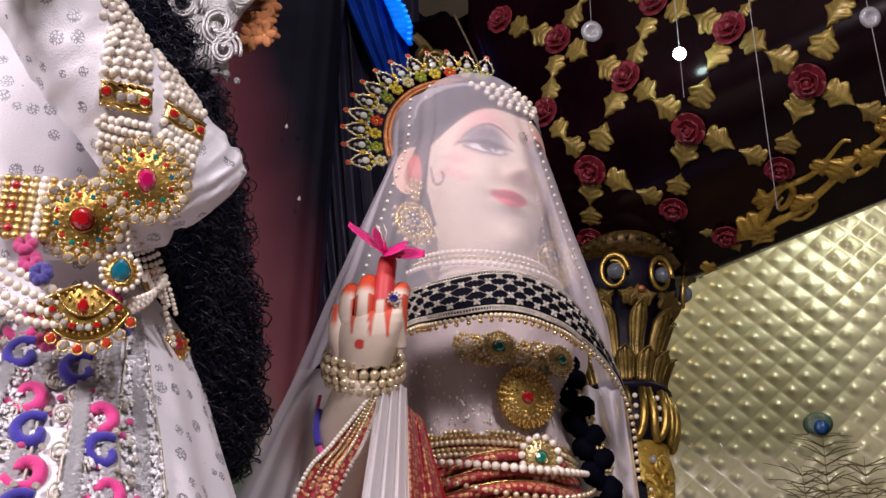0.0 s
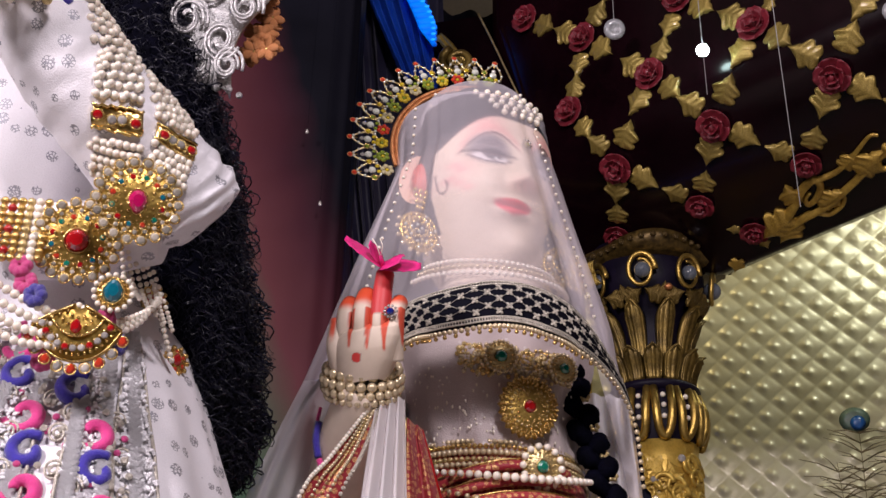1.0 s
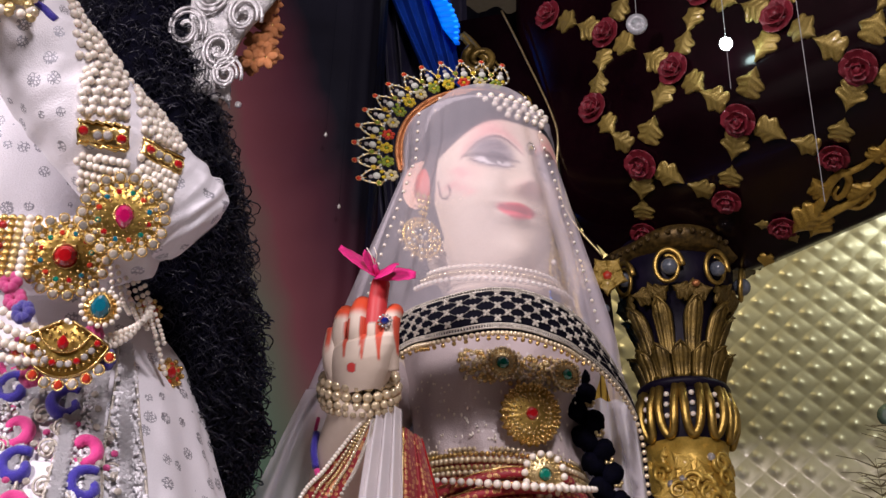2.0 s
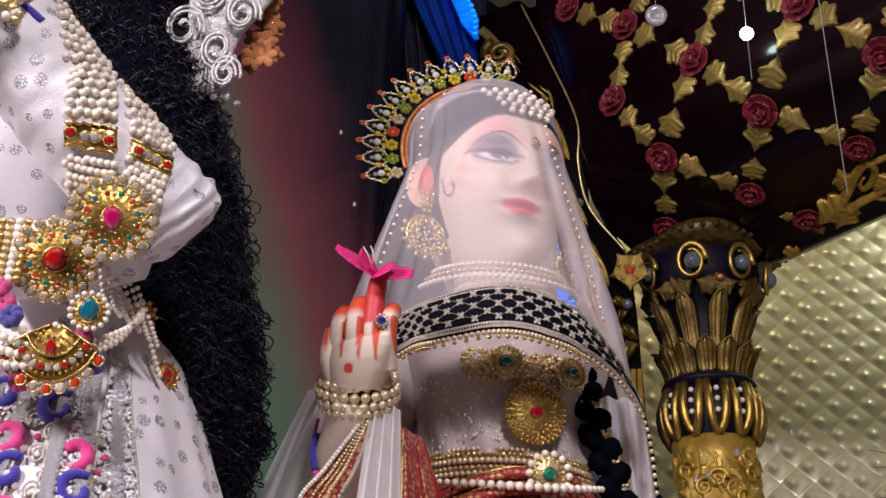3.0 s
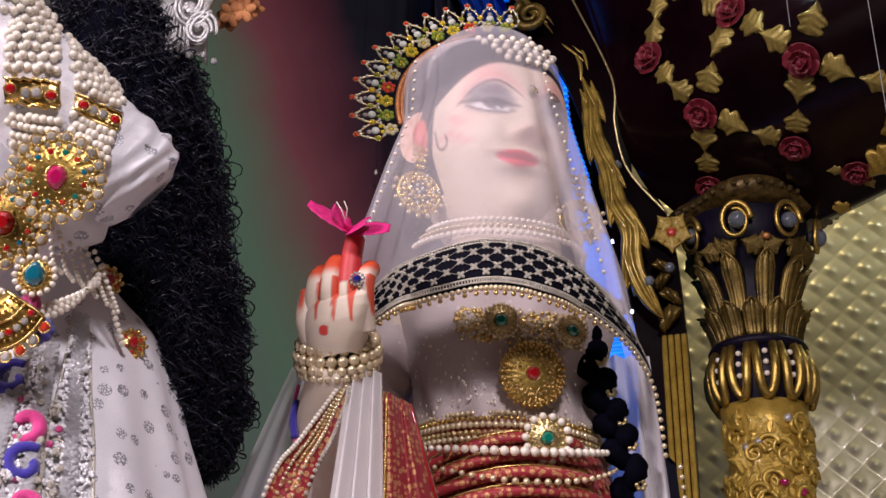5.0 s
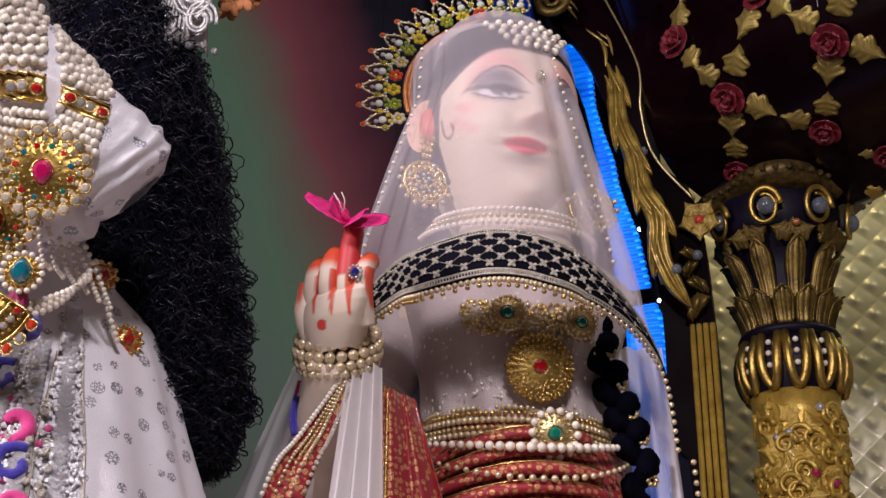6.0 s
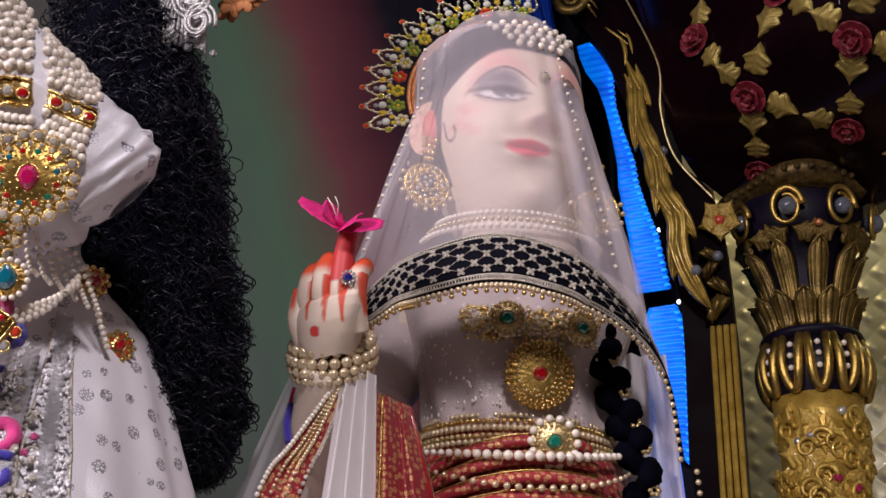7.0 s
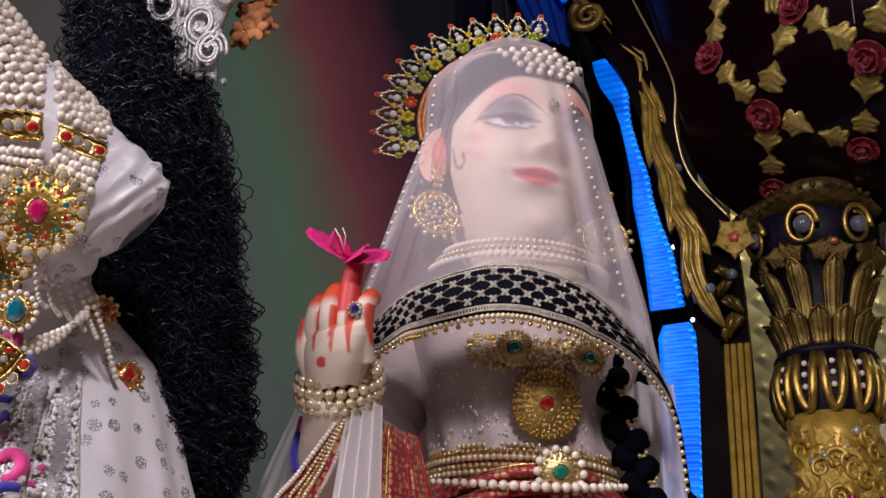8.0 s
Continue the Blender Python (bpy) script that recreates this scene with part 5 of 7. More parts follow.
def side_net(u, v):
    top = Vector((-0.27 + 0.07 * u, -0.03 - 0.08 * u, 1.03 - 0.03 * u))
    low = Vector((-0.42 + 0.2 * u, -0.02 - 0.08 * u, 0.55))
    p = top.lerp(low, v)
    p.y += 0.012 * v * math.sin(u * 26 + v * 2)
    p.x += 0.006 * v * math.sin(u * 17) - 0.02 * math.sin(math.pi * v) * (1 - u)
    return p


def right_fall(u, v):
    top = Vector((0.035 + 0.075 * u, 0.115 - 0.03 * u, 1.06 - 0.02 * u))
    low = Vector((0.05 + 0.095 * u, 0.13 - 0.03 * u, 0.55))
    p = top.lerp(low, v)
    p.y += 0.006 * math.sin(u * 24 + 2 * v)
    return p


drape("veil_fall", right_fall, 50, 40, SCARF, "mauve-white gauze falling behind the braid", "drape")
drape("net_drape", side_net, 70, 40, SIDE_NET, "sheer white net falling in folds beside the arm", "drape")


def scarf(u, v):
    top = Vector((-0.152 + 0.026 * u, -0.165 + 0.02 * u, 0.962))
    low = Vector((-0.195 + 0.085 * u, -0.15 + 0.03 * u, 0.6))
    p = top.lerp(low, v)
    p.y += (0.004 + 0.006 * v) * math.sin(u * 22 + 1.5 * v)
    return p


drape("scarf", scarf, 60, 40, SCARF, "gauzy white scarf hanging in folds under the raised hand", "scarf")


# ---------------------------------------------------------------- skirt, waist and jewels
def waist_wrap(u, v):
    deg = -180 + 360 * u
    z = 0.948 - 0.95 * v
    p, nrm = body_front(deg, max(z, 0.8), 0.008 + 0.004 * math.sin(deg * 0.4) * min(1, v * 5) + 0.1 * max(0, v - 0.15))
    p.z = z
    return p


skirt = thing("skirt", (-0.055, 0.078, 0.0), "red and gold brocade skirt wrapped round the statue's waist", "skirt")
part("cloth", mesh_of(*grid_mesh(waist_wrap, 140, 50, wrap=True)), RED_BROCADE, skirt)
# slanting pleats with gilt edges over the belly
for k in range(7):
    def pleat(u, v, k=k):
        deg = -52 + 84 * u
        z = 0.9 - 0.02 * k + 0.03 * u + 0.012 * math.sin(u * 3.2) - 0.013 * (v - 0.5)
        p, nrm = body_front(deg, z, 0.013 + 0.002 * k * 0.5 + 0.004 * math.sin(math.pi * v))
        return p
    g = grid_mesh(pleat, 40, 6)
    pl = part("pleat", mesh_of(*thick(*g, 40, 6, lambda i: Vector((0.001, 0.003, 0)))), RED_BROCADE, skirt)
    part("gilt_edge", mesh_of(*tube([pleat(i / 39, 0.0) + Vector((0, -0.0015, 0)) for i in range(40)], 0.0012, 5)), GOLD, pl)


def sari_edge(u, v):
    """Red border of the cloth that hangs over the forearm."""
    p = spline([(-0.156, -0.158, 0.948), (-0.181, -0.158, 0.9), (-0.21, -0.155, 0.85), (-0.26, -0.14, 0.7)], 30)[round(v * 29)]
    return p + Vector(((u - 0.5) * (0.014 + 0.03 * min(1, 2 * v)), -0.002 * math.cos(u * 9), 0.3 * (u - 0.5) * 0.03))


sash = thing("sash", (-0.22, -0.15, 0.7), "red brocade sash edged with gold and silver lace over the forearm", "sash")
part("cloth", mesh_of(*thick(*grid_mesh(sari_edge, 10, 30), 10, 30, (0, 0.002, 0))), RED_BROCADE, sash)
for uu, mt, r in ((0.0, PEARL, 0.0026), (0.28, GOLD_PEARL, 0.002), (0.5, PALE_GOLD, 0.0018), (0.72, GOLD_PEARL, 0.002), (1.0, SILVER_THREAD, 0.0024)):
    for i in range(44):
        k = i / 43
        a, b = sari_edge(uu, math.floor(k * 29) / 29), sari_edge(uu, min(1, math.floor(k * 29 + 1) / 29))
        part("lace_bead", bead_mesh(mt), None, sash, m=Matrix.Translation(a.lerp(b, k * 29 - math.floor(k * 29)) + Vector((0, -0.0025, 0))) @ Matrix.Scale(r, 4))


def red_fall(u, v):
    top = Vector((-0.132 + 0.014 * u, -0.13 + 0.05 * u, 0.95))
    low = Vector((-0.15 + 0.14 * u, -0.115 + 0.04 * u, 0.6))
    p = top.lerp(low, v)
    p.y += 0.006 * math.sin(u * 14 + v)
    return p


fall = thing("sari_fall", (-0.11, -0.1, 0.6), "red and gold brocade end of the sari beside the scarf", "sari")
part("cloth", mesh_of(*thick(*grid_mesh(red_fall, 24, 36), 24, 36, (0.001, 0.003, 0))), RED_BROCADE, fall)
for uu in (0.02, 0.2, 0.98):
    part("gilt_edge", mesh_of(*tube([red_fall(uu, i / 35) + Vector((0, -0.002, 0)) for i in range(36)], 0.0018, 6)), GOLD if uu < 0.5 else RUBY, fall)

# rows of beads round the waist
waist = thing("waist_belt", (-0.05, 0.0, 0.93), "waist belt of gilt and pearl bead rows", "belt")
for row, (z, r, mt) in enumerate(((0.958, 0.0034, GOLD_PEARL), (0.951, 0.0032, GOLD), (0.943, 0.004, GOLD_PEARL), (0.934, 0.0032, PALE_GOLD), (0.927, 0.0036, GOLD_PEARL))):
    for i in range(46):
        deg = -82 + 164 * (i + 0.5 * (row % 2)) / 45
        p, nrm = body_front(deg, z, 0.011 - 0.006 * max(0, (z - 0.95) / 0.008))
        part("bead", bead_mesh(mt), None, waist, m=Matrix.Translation(p) @ Matrix.Scale(r, 4))
for k, (dip, z0, r) in enumerate(((0.014, 0.917, 0.0042), (0.03, 0.9, 0.003))):
    string = thing("pearl_string", (-0.03, 0.0, 0.9), "string of cream pearls looped across the waist", "pearl string", "pearl strings at the waist")
    for i in range(25):
        f = i / 24
        deg = -52 + 108 * f
        z = z0 - dip * math.sin(math.pi * f) + 0.012 * f
        p, nrm = body_front(deg, z, 0.024)
        part("pearl", bead_mesh(PEARL if k == 0 else GOLD_PEARL), None, string, m=Matrix.Translation(p) @ Matrix.Scale(r * (0.75 + 0.5 * math.sin(math.pi * f)), 4))


def facet_gem(kind="round"):
    prof = ((0.02, 0.62), (0.55, 0.6), (0.9, 0.28), (1.0, 0.0), (0.9, -0.1))
    v, f = lathe(prof, 12)
    if kind == "drop":
        v = [Vector((p.x * (1 - 0.42 * max(0, p.y)), p.y * 1.3 + 0.12, p.z)) for p in v]
    return v, f


GEMS = {}


def gem(parent, material, m, size, kind="round", name="gem"):
    key = (material.name, kind)
    if key not in GEMS:
        GEMS[key] = mesh_of(*facet_gem(kind), smooth=False, name="gem")
        GEMS[key].materials.append(material)
    return part(name, GEMS[key], None, parent, m=m @ Matrix.Scale(size, 4))


def brooch(place, normal, radius, stone, stone_size, label, rings, plate=OLD_GOLD, kind="round", category="brooch", up=(0, 0, 1), edge=16):
    """Domed filigree plate, a central stone, and rings of (radius share, count, material, size, 'bead' or 'gem')."""
    m = basis(place, normal, up)
    t = thing("brooch", place, label, category)
    prof = ((radius, -0.002), (radius, 0.0015), (radius * 0.93, 0.003), (radius * 0.7, 0.0035), (radius * 0.62, 0.005), (radius * 0.4, 0.0055), (0.0006, 0.007))
    part("plate", mesh_of(*moved(lathe(prof, edge * 4, lambda a, r, z: 1 + 0.06 * math.cos(edge * a) * (r > radius * 0.6)), m)), plate, t)
    dots = []
    for k in range(150):
        r, a = radius * (0.25 + 0.72 * math.sqrt(k / 150)), k * 2.39996
        h = lerp_table(((0.0, 0.0065), (0.4, 0.0055), (0.62, 0.005), (0.7, 0.0035), (1.0, 0.002)), r / radius)
        dots.append(moved(ball((0, 0, 0), (1, 1, 0.9), 6, 4), m @ Matrix.Translation((r * math.cos(a), r * math.sin(a), h)) @ Matrix.Scale(radius * (0.03 + 0.022 * (k % 3 == 0)), 4)))
    part("filigree", mesh_of(*join(*dots)), GOLD if plate != PALE_GOLD else PALE_GOLD, t)["kind"] = "stuff"
    g = gem(t, stone, m @ Matrix.Translation((0, 0, 0.006)), stone_size, kind, "stone")
    part("setting", mesh_of(*tube([m @ Vector((stone_size * 1.08 * math.cos(k * 0.3142) * (1 - 0.42 * max(0, math.sin(k * 0.3142)) if kind == "drop" else 1), stone_size * (1.08 * math.sin(k * 0.3142) * (1.3 if kind == "drop" else 1) + (0.12 if kind == "drop" else 0)), 0.006)) for k in range(21)], stone_size * 0.09, 6)), GOLD, t)
    for share, count, mt, size, what in tuple(rings) + ((0.88, edge * 2, GOLD, radius * 0.035, "bead"), (0.58, edge * 2, GOLD, radius * 0.035, "bead"), (0.36, edge, GOLD, radius * 0.04, "bead")):
        for k in range(count):
            a = 2 * math.pi * (k + 0.5 * (share < 0.8)) / count
            q = m @ Matrix.Translation((radius * share * math.cos(a), radius * share * math.sin(a), 0.004))
            mats = mt if isinstance(mt, tuple) else (mt,)
            use = mats[k % len(mats)]
            if what == "gem":
                gem(t, use, q, size)
                part("claw_ring", RING, None, t, m=q @ Matrix.Scale(size, 4))
            else:
                part("bead", bead_mesh(use), None, t, m=q @ Matrix.Scale(size, 4))
    return t


RING = mesh_of(*tube([Vector((1.12 * math.cos(k * 0.4488), 1.12 * math.sin(k * 0.4488), 0.1)) for k in range(15)], 0.2, 5), name="claw_ring")
RING.materials.append(GOLD)

FRONT = Vector((math.sin(BODY_TURN), -math.cos(BODY_TURN), -0.12))
SIDE_A = Vector((0.25, -0.95, -0.1))
brooch((-0.037, -0.0195, 1.0565), SIDE_A, 0.02, GREEN_GEM, 0.0073, "round gilt brooch with a green stone on the blouse", ((0.93, 22, GOLD_PEARL, 0.0022, "bead"), (0.7, 16, GOLD, 0.0017, "bead"), (0.52, 12, PALE_GOLD, 0.0015, "bead")), PALE_GOLD)
brooch((0.0335, 0.012, 1.0505), (0.55, -0.83, -0.1), 0.019, GREEN_GEM, 0.0065, "round gilt brooch with a green stone on the blouse", ((0.93, 20, GOLD_PEARL, 0.0022, "bead"), (0.7, 14, GOLD, 0.0017, "bead")), PALE_GOLD)
brooch((-0.006, -0.006, 0.998), FRONT, 0.036, RUBY, 0.0075, "large round gilt medallion with a red stone", ((0.96, 34, GOLD, 0.0019, "bead"), (0.8, 30, GOLD, 0.0017, "bead"), (0.64, 24, PALE_GOLD, 0.0017, "bead"), (0.48, 18, GOLD, 0.0017, "bead"), (0.33, 14, GOLD, 0.0016, "bead")), OLD_GOLD, edge=24)
brooch((0.0075, -0.002, 0.9275), FRONT, 0.024, GREEN_GEM, 0.0073, "gilt and pearl belt brooch with a green stone", ((0.98, 14, PEARL, 0.0043, "bead"), (0.72, 16, PALE_GOLD, 0.0022, "bead"), (0.52, 12, GOLD, 0.0016, "bead")), PALE_GOLD)
# gilt trim between the brooches
trim = thing("bead_trim", (0.0, -0.02, 1.06), "gilt beaded trim joining the brooches", "trim")
rnd = random.Random(21)
for i in range(380):
    deg, z = -36 + 72 * rnd.random(), 1.034 + 0.042 * rnd.random() ** 0.8
    p, nrm = body_front(deg, z, 0.006)
    part("bead", bead_mesh((GOLD, PALE_GOLD, GOLD_PEARL)[i % 3]), None, trim, m=Matrix.Translation(p) @ Matrix.Scale(rnd.uniform(0.0018, 0.0036), 4))


# bracelet: three rows of pearls round the wrist
def bracelet():
    t = thing("bracelet", (-0.17, -0.15, 0.955), "three-row cream pearl bracelet on the raised wrist", "bracelet")
    c, ax = Vector((-0.173, -0.146, 0.986)), Vector((0.1, -0.75, 1.0)).normalized()
    m = basis(c, ax, (0, -1, 0))
    for row, (h, r, n, b) in enumerate(((0.0085, 0.0385, 21, 0.0058), (0.0005, 0.041, 23, 0.0056), (-0.007, 0.0405, 25, 0.005), (-0.0135, 0.038, 28, 0.0042))):
        for k in range(n):
            a = 2 * math.pi * (k + 0.5 * (row % 2)) / n
            part("pearl", bead_mesh(GOLD_PEARL), None, t, m=Matrix.Translation(Vector((0, -0.3 * h, 1.2 * h))) @ m @ Matrix.Translation((r * math.cos(a), r * 0.92 * math.sin(a), 0)) @ Matrix.Scale(b, 4))


bracelet()

ring = thing("finger_ring", (-0.1325, -0.2215, 1.0388), "gilt finger ring with a dark blue stone", "ring")
m = basis((-0.134, -0.206, 1.036), (0.1, -1, -0.1))
gem(ring, BLUE_GEM, m, 0.0042, name="stone")
for k in range(10):
    part("crystal", bead_mesh(CRYSTAL), None, ring, m=m @ Matrix.Translation((0.0062 * math.cos(k * 0.628), 0.0062 * math.sin(k * 0.628), 0)) @ Matrix.Scale(0.0017, 4))
part("band", mesh_of(*tube([Vector((-0.145 + 0.0112 * math.cos(k * 0.3142), -0.192 + 0.0112 * math.sin(k * 0.3142), 1.034)) for k in range(21)], 0.0015, 6)), GOLD, ring)


def butterfly():
    t = thing("butterfly", (-0.147, -0.19, 1.088), "bright pink feather butterfly perched on the raised finger", "butterfly")
    c = Vector((-0.145, -0.205, 1.09))
    for ang, size, tip, nm in ((-1, 0.05, Vector((-0.78, -0.35, 0.62)), "wing"), (1, 0.041, Vector((0.93, 0.1, 0.08)), "wing"), (-1, 0.03, Vector((-0.3, -0.5, 0.62)), "wing"), (1, 0.03, Vector((0.7, -0.5, 0.05)), "wing")):
        across = Vector((0.0, 0.65, 0.65)) if ang > 0 else Vector((0.35, 0.8, 0.25))
        across = (across - tip.normalized() * across.dot(tip.normalized())).normalized()

        def wing(u, v, tip=tip.normalized(), size=size, across=across, wide=0.5 if ang > 0 else 0.34):
            w = wide * size * math.sin(math.pi * min(1, 0.12 + 0.8 * v)) ** 0.55 * (1 + 0.07 * math.sin(v * 25))
            s = (u - 0.5) * 2
            return c + tip * (size * v) + across * (s * w) + Vector((0, 0, -0.004 * v * v * abs(s)))
        g = grid_mesh(wing, 9, 12)
        part(nm, mesh_of(*thick(*g, 9, 12, (0, 0, -0.0009))), BUTTERFLY_PINK, t)
    part("abdomen", mesh_of(*tube([c + Vector((0, 0.012, -0.003)), c, c + Vector((0, -0.014, 0.004))], [0.001, 0.0028, 0.0014], 8)), BUTTERFLY_PINK, t)
    for s in (-1, 1):
        part("antenna", mesh_of(*tube([c + Vector((0, -0.012, 0.003)), c + Vector((0.003 * s, -0.018, 0.014)), c + Vector((0.004 * s - 0.004, -0.02, 0.022))], 0.0006, 5)), PEARL, t)


butterfly()


# crown
def crown():
    c = Vector((-0.075, 0.1, 1.411))
    e1 = Vector((0.94, 0.33, -0.07)).normalized()
    e2 = Vector((-0.05, 0.13, 0.98))
    e2 = (e2 - e1 * e2.dot(e1)).normalized()
    out = e1.cross(e2)
    t = thing("crown", c + e2 * 0.13, "fan-shaped jewelled crown of crystals and coloured flowers", "crown")
    at = lambda r, a, h=0.0: c + e1 * (r * math.cos(a)) + e2 * (r * math.sin(a)) + out * h
    for r, rr in ((0.1225, 0.0036), (0.1285, 0.0034)):
        part("cord", mesh_of(*tube([at(r, radians(80 + 122 * i / 90), 0.002) for i in range(91)], rr, 8)), COPPER, t, "twisted copper cord")
    n = 13
    for k in range(n):
        a = radians(86 + 116 * k / (n - 1))
        rad = e1 * math.cos(a) + e2 * math.sin(a)
        m = basis(at(0.166, a), out, rad)
        loop = []
        for i in range(19):
            w = 2 * math.pi * i / 18
            loop.append(m @ Vector((0.0122 * math.sin(w) * (1 + 0.38 * math.cos(w)), -0.0175 * math.cos(w) + 0.001, 0)))
        leaf = part("frame", mesh_of(*tube(loop, 0.0013, 6)), PALE_GOLD, t)
        for i in range(0, 18, 2):
            part("crystal", bead_mesh(WHITE_STONE), None, leaf, m=Matrix.Translation(loop[i] + out * 0.001) @ Matrix.Scale(0.002, 4))
        gem(t, WHITE_STONE, m @ Matrix.Translation((0, -0.003, 0)), 0.0056)
        gem(t, CRYSTAL, m @ Matrix.Translation((0, 0.0055, 0)), 0.0034)
        part("spike", mesh_of(*tube([m @ Vector((0, 0.012, 0)), m @ Vector((0, 0.021, 0))], 0.0011, 5)), GOLD, t)
        for sx in (-1, 1):
            gem(t, (YELLOW_GEM, LIME_GEM)[k % 2], m @ Matrix.Translation((sx * 0.0048, -0.0115, 0.001)), 0.0032)
        gem(t, RED_GEM, m @ Matrix.Translation((0, 0.0225, 0)), 0.0033)
        part("claw_ring", RING_COPPER, None, t, m=m @ Matrix.Translation((0, 0.0225, 0)) @ Matrix.Scale(0.0034, 4))
        a2 = a + radians(58 / (n - 1))
        q = basis(at(0.164, a2, 0.001), out, rad)
        gem(t, (LIME_GEM, YELLOW_GEM)[k % 2], q, 0.0036)
        part("claw_ring", RING, None, t, m=q @ Matrix.Scale(0.0038, 4))
        if k % 1 == 0:
            mt = (LIME_GEM, PALE_FLOWER, RED_GEM, YELLOW_GEM, LIME_GEM, PALE_FLOWER, YELLOW_GEM)[k % 7]
            f = basis(at(0.1435, a + radians(2), 0.002), out, rad)
            for j in range(6):
                b = j * math.pi / 3
                gem(t, mt, f @ Matrix.Translation((0.0064 * math.cos(b), 0.0064 * math.sin(b), 0.001)), 0.0037, name="petal_gem")
            gem(t, YELLOW_GEM if mt != YELLOW_GEM else LIME_GEM, f @ Matrix.Translation((0, 0, 0.001)), 0.0026)
            part("flower_plate", mesh_of(*moved(lathe(((0.0085, -0.001), (0.0085, 0.0), (0.001, 0.0006)), 24, lambda w, r, z: 1 + 0.12 * math.cos(6 * w)), f)), GOLD, t)


RING_COPPER = RING.copy()
RING_COPPER.materials.clear()
RING_COPPER.materials.append(COPPER)
WHITE_STONE = pbr("white_stone", (0.72, 0.74, 0.66), (0.5, 0.52, 0.44), rough=0.15, coat=0.8, metal=0.15)
PALE_FLOWER = pbr("pale_stone", (0.5, 0.45, 0.28), (0.34, 0.3, 0.16), rough=0.12, coat=0.8)
crown()

EAR_GOLD = pbr("earring_gold", (0.86, 0.66, 0.24), (0.62, 0.42, 0.1), rough=0.25, metal=0.9, scale=90, bump=0.3, bump_scale=500)
# forehead pearls, forehead mark, earrings, necklaces
hm = Matrix.Translation(HEAD) @ Matrix((EAR, Vector((0, 0, 1)), FACE)).transposed().to_4x4() @ Matrix.Diagonal((1.26, 1.14, 1.04, 1))
tikka = thing("forehead_ornament", hm @ Vector((0, 0.085, 0.08)), "cluster of white pearls on the statue's forehead", "ornament")
rnd = random.Random(3)
for row in range(5):
    for k in range(9 - row):
        x = (k - (8 - row) / 2) * 0.0105 + (row % 2) * 0.002
        y = 0.086 - row * 0.0085 + 0.3 * x * x * 40 * 0.02
        z = 0.1 * math.sqrt(max(0.02, 1 - (y / 0.138) ** 2 - (x / 0.085) ** 2)) + 0.004
        part("pearl", bead_mesh(PEARL), None, tikka, m=Matrix.Translation(hm @ Vector((x, y, z))) @ Matrix.Scale(0.0046, 4))
mark = thing("forehead_mark", hm @ Vector((0, 0.03, 0.1)), "small silver and crystal forehead mark", "ornament")
m = basis(hm @ Vector((0.0, 0.008, 0.106)), FACE)
gem(mark, PALE_FLOWER, m, 0.0038)
for k in range(10):
    part("crystal", bead_mesh(SILVER), None, mark, m=m @ Matrix.Translation((0.006 * math.cos(k * 0.628), 0.0075 * math.sin(k * 0.628), 0)) @ Matrix.Scale(0.0015, 4))
for s in (1, -1):
    e = thing("earring", hm @ Vector((s * 0.095, -0.1, 0.0)), "round gilt filigree earring with pearl drops", "earring", "pair of earrings")
    stud = hm @ Vector((0.086, -0.058, 0.02) if s > 0 else (-0.07, -0.07, 0.06))
    nrm = EAR * s * 0.35 + Vector((0.1, -1, 0)) if s < 0 else FACE
    up = basis(stud, nrm)
    for k in range(4):
        for j in range(-1, 2):
            part("filigree", bead_mesh(EAR_GOLD), None, e, m=up @ Matrix.Translation((j * 0.0055 * (1.4 - k * 0.25), 0.014 - 0.0085 * k, 0.001)) @ Matrix.Scale(0.0034, 4))
    cm = up @ Matrix.Translation((0, -0.046, 0)) @ Matrix.Scale(1.12, 4)
    disc = [cm @ Vector((r * math.cos(a), r * math.sin(a), -0.001)) for r in (0.013, 0.022) for a in [k * math.pi / 12 for k in range(24)]]
    for k in range(24):
        part("lattice", mesh_of(*tube([disc[k], disc[24 + (k + 3) % 24]], 0.0008, 5)), EAR_GOLD, e)
        part("lattice", mesh_of(*tube([disc[k], disc[24 + (k - 3) % 24]], 0.0008, 5)), EAR_GOLD, e)
    part("hoop", mesh_of(*tube([cm @ Vector((0.0235 * math.cos(k * 0.2094), 0.0235 * math.sin(k * 0.2094), 0)) for k in range(31)], 0.0024, 7)), EAR_GOLD, e)
    part("hoop", mesh_of(*tube([cm @ Vector((0.012 * math.cos(k * 0.2094), 0.012 * math.sin(k * 0.2094) + 0.006, 0)) for k in range(31)], 0.0022, 7)), EAR_GOLD, e)
    for k in range(46):
        r, a = 0.0034 * math.sqrt(k), k * 2.39996
        part("filigree", bead_mesh(PALE_GOLD if k % 3 else WHITE_STONE), None, e, m=cm @ Matrix.Translation((r * math.cos(a), r * math.sin(a), 0.001)) @ Matrix.Scale(0.0021, 4))
    for k in range(16):
        a = k * math.pi / 8
        part("filigree", bead_mesh(EAR_GOLD), None, e, m=cm @ Matrix.Translation((0.0178 * math.cos(a), 0.0178 * math.sin(a), 0)) @ Matrix.Scale(0.0032, 4))
        if math.sin(a) < 0.45:
            part("pearl", bead_mesh(GOLD_PEARL), None, e, m=cm @ Matrix.Translation((0.0282 * math.cos(a), 0.0282 * math.sin(a), 0)) @ Matrix.Scale(0.0029, 4))
nose = thing("nose_chain", hm @ Vector((-0.02, -0.1, 0.09)), "fine nose chain of small pearls", "nose chain")
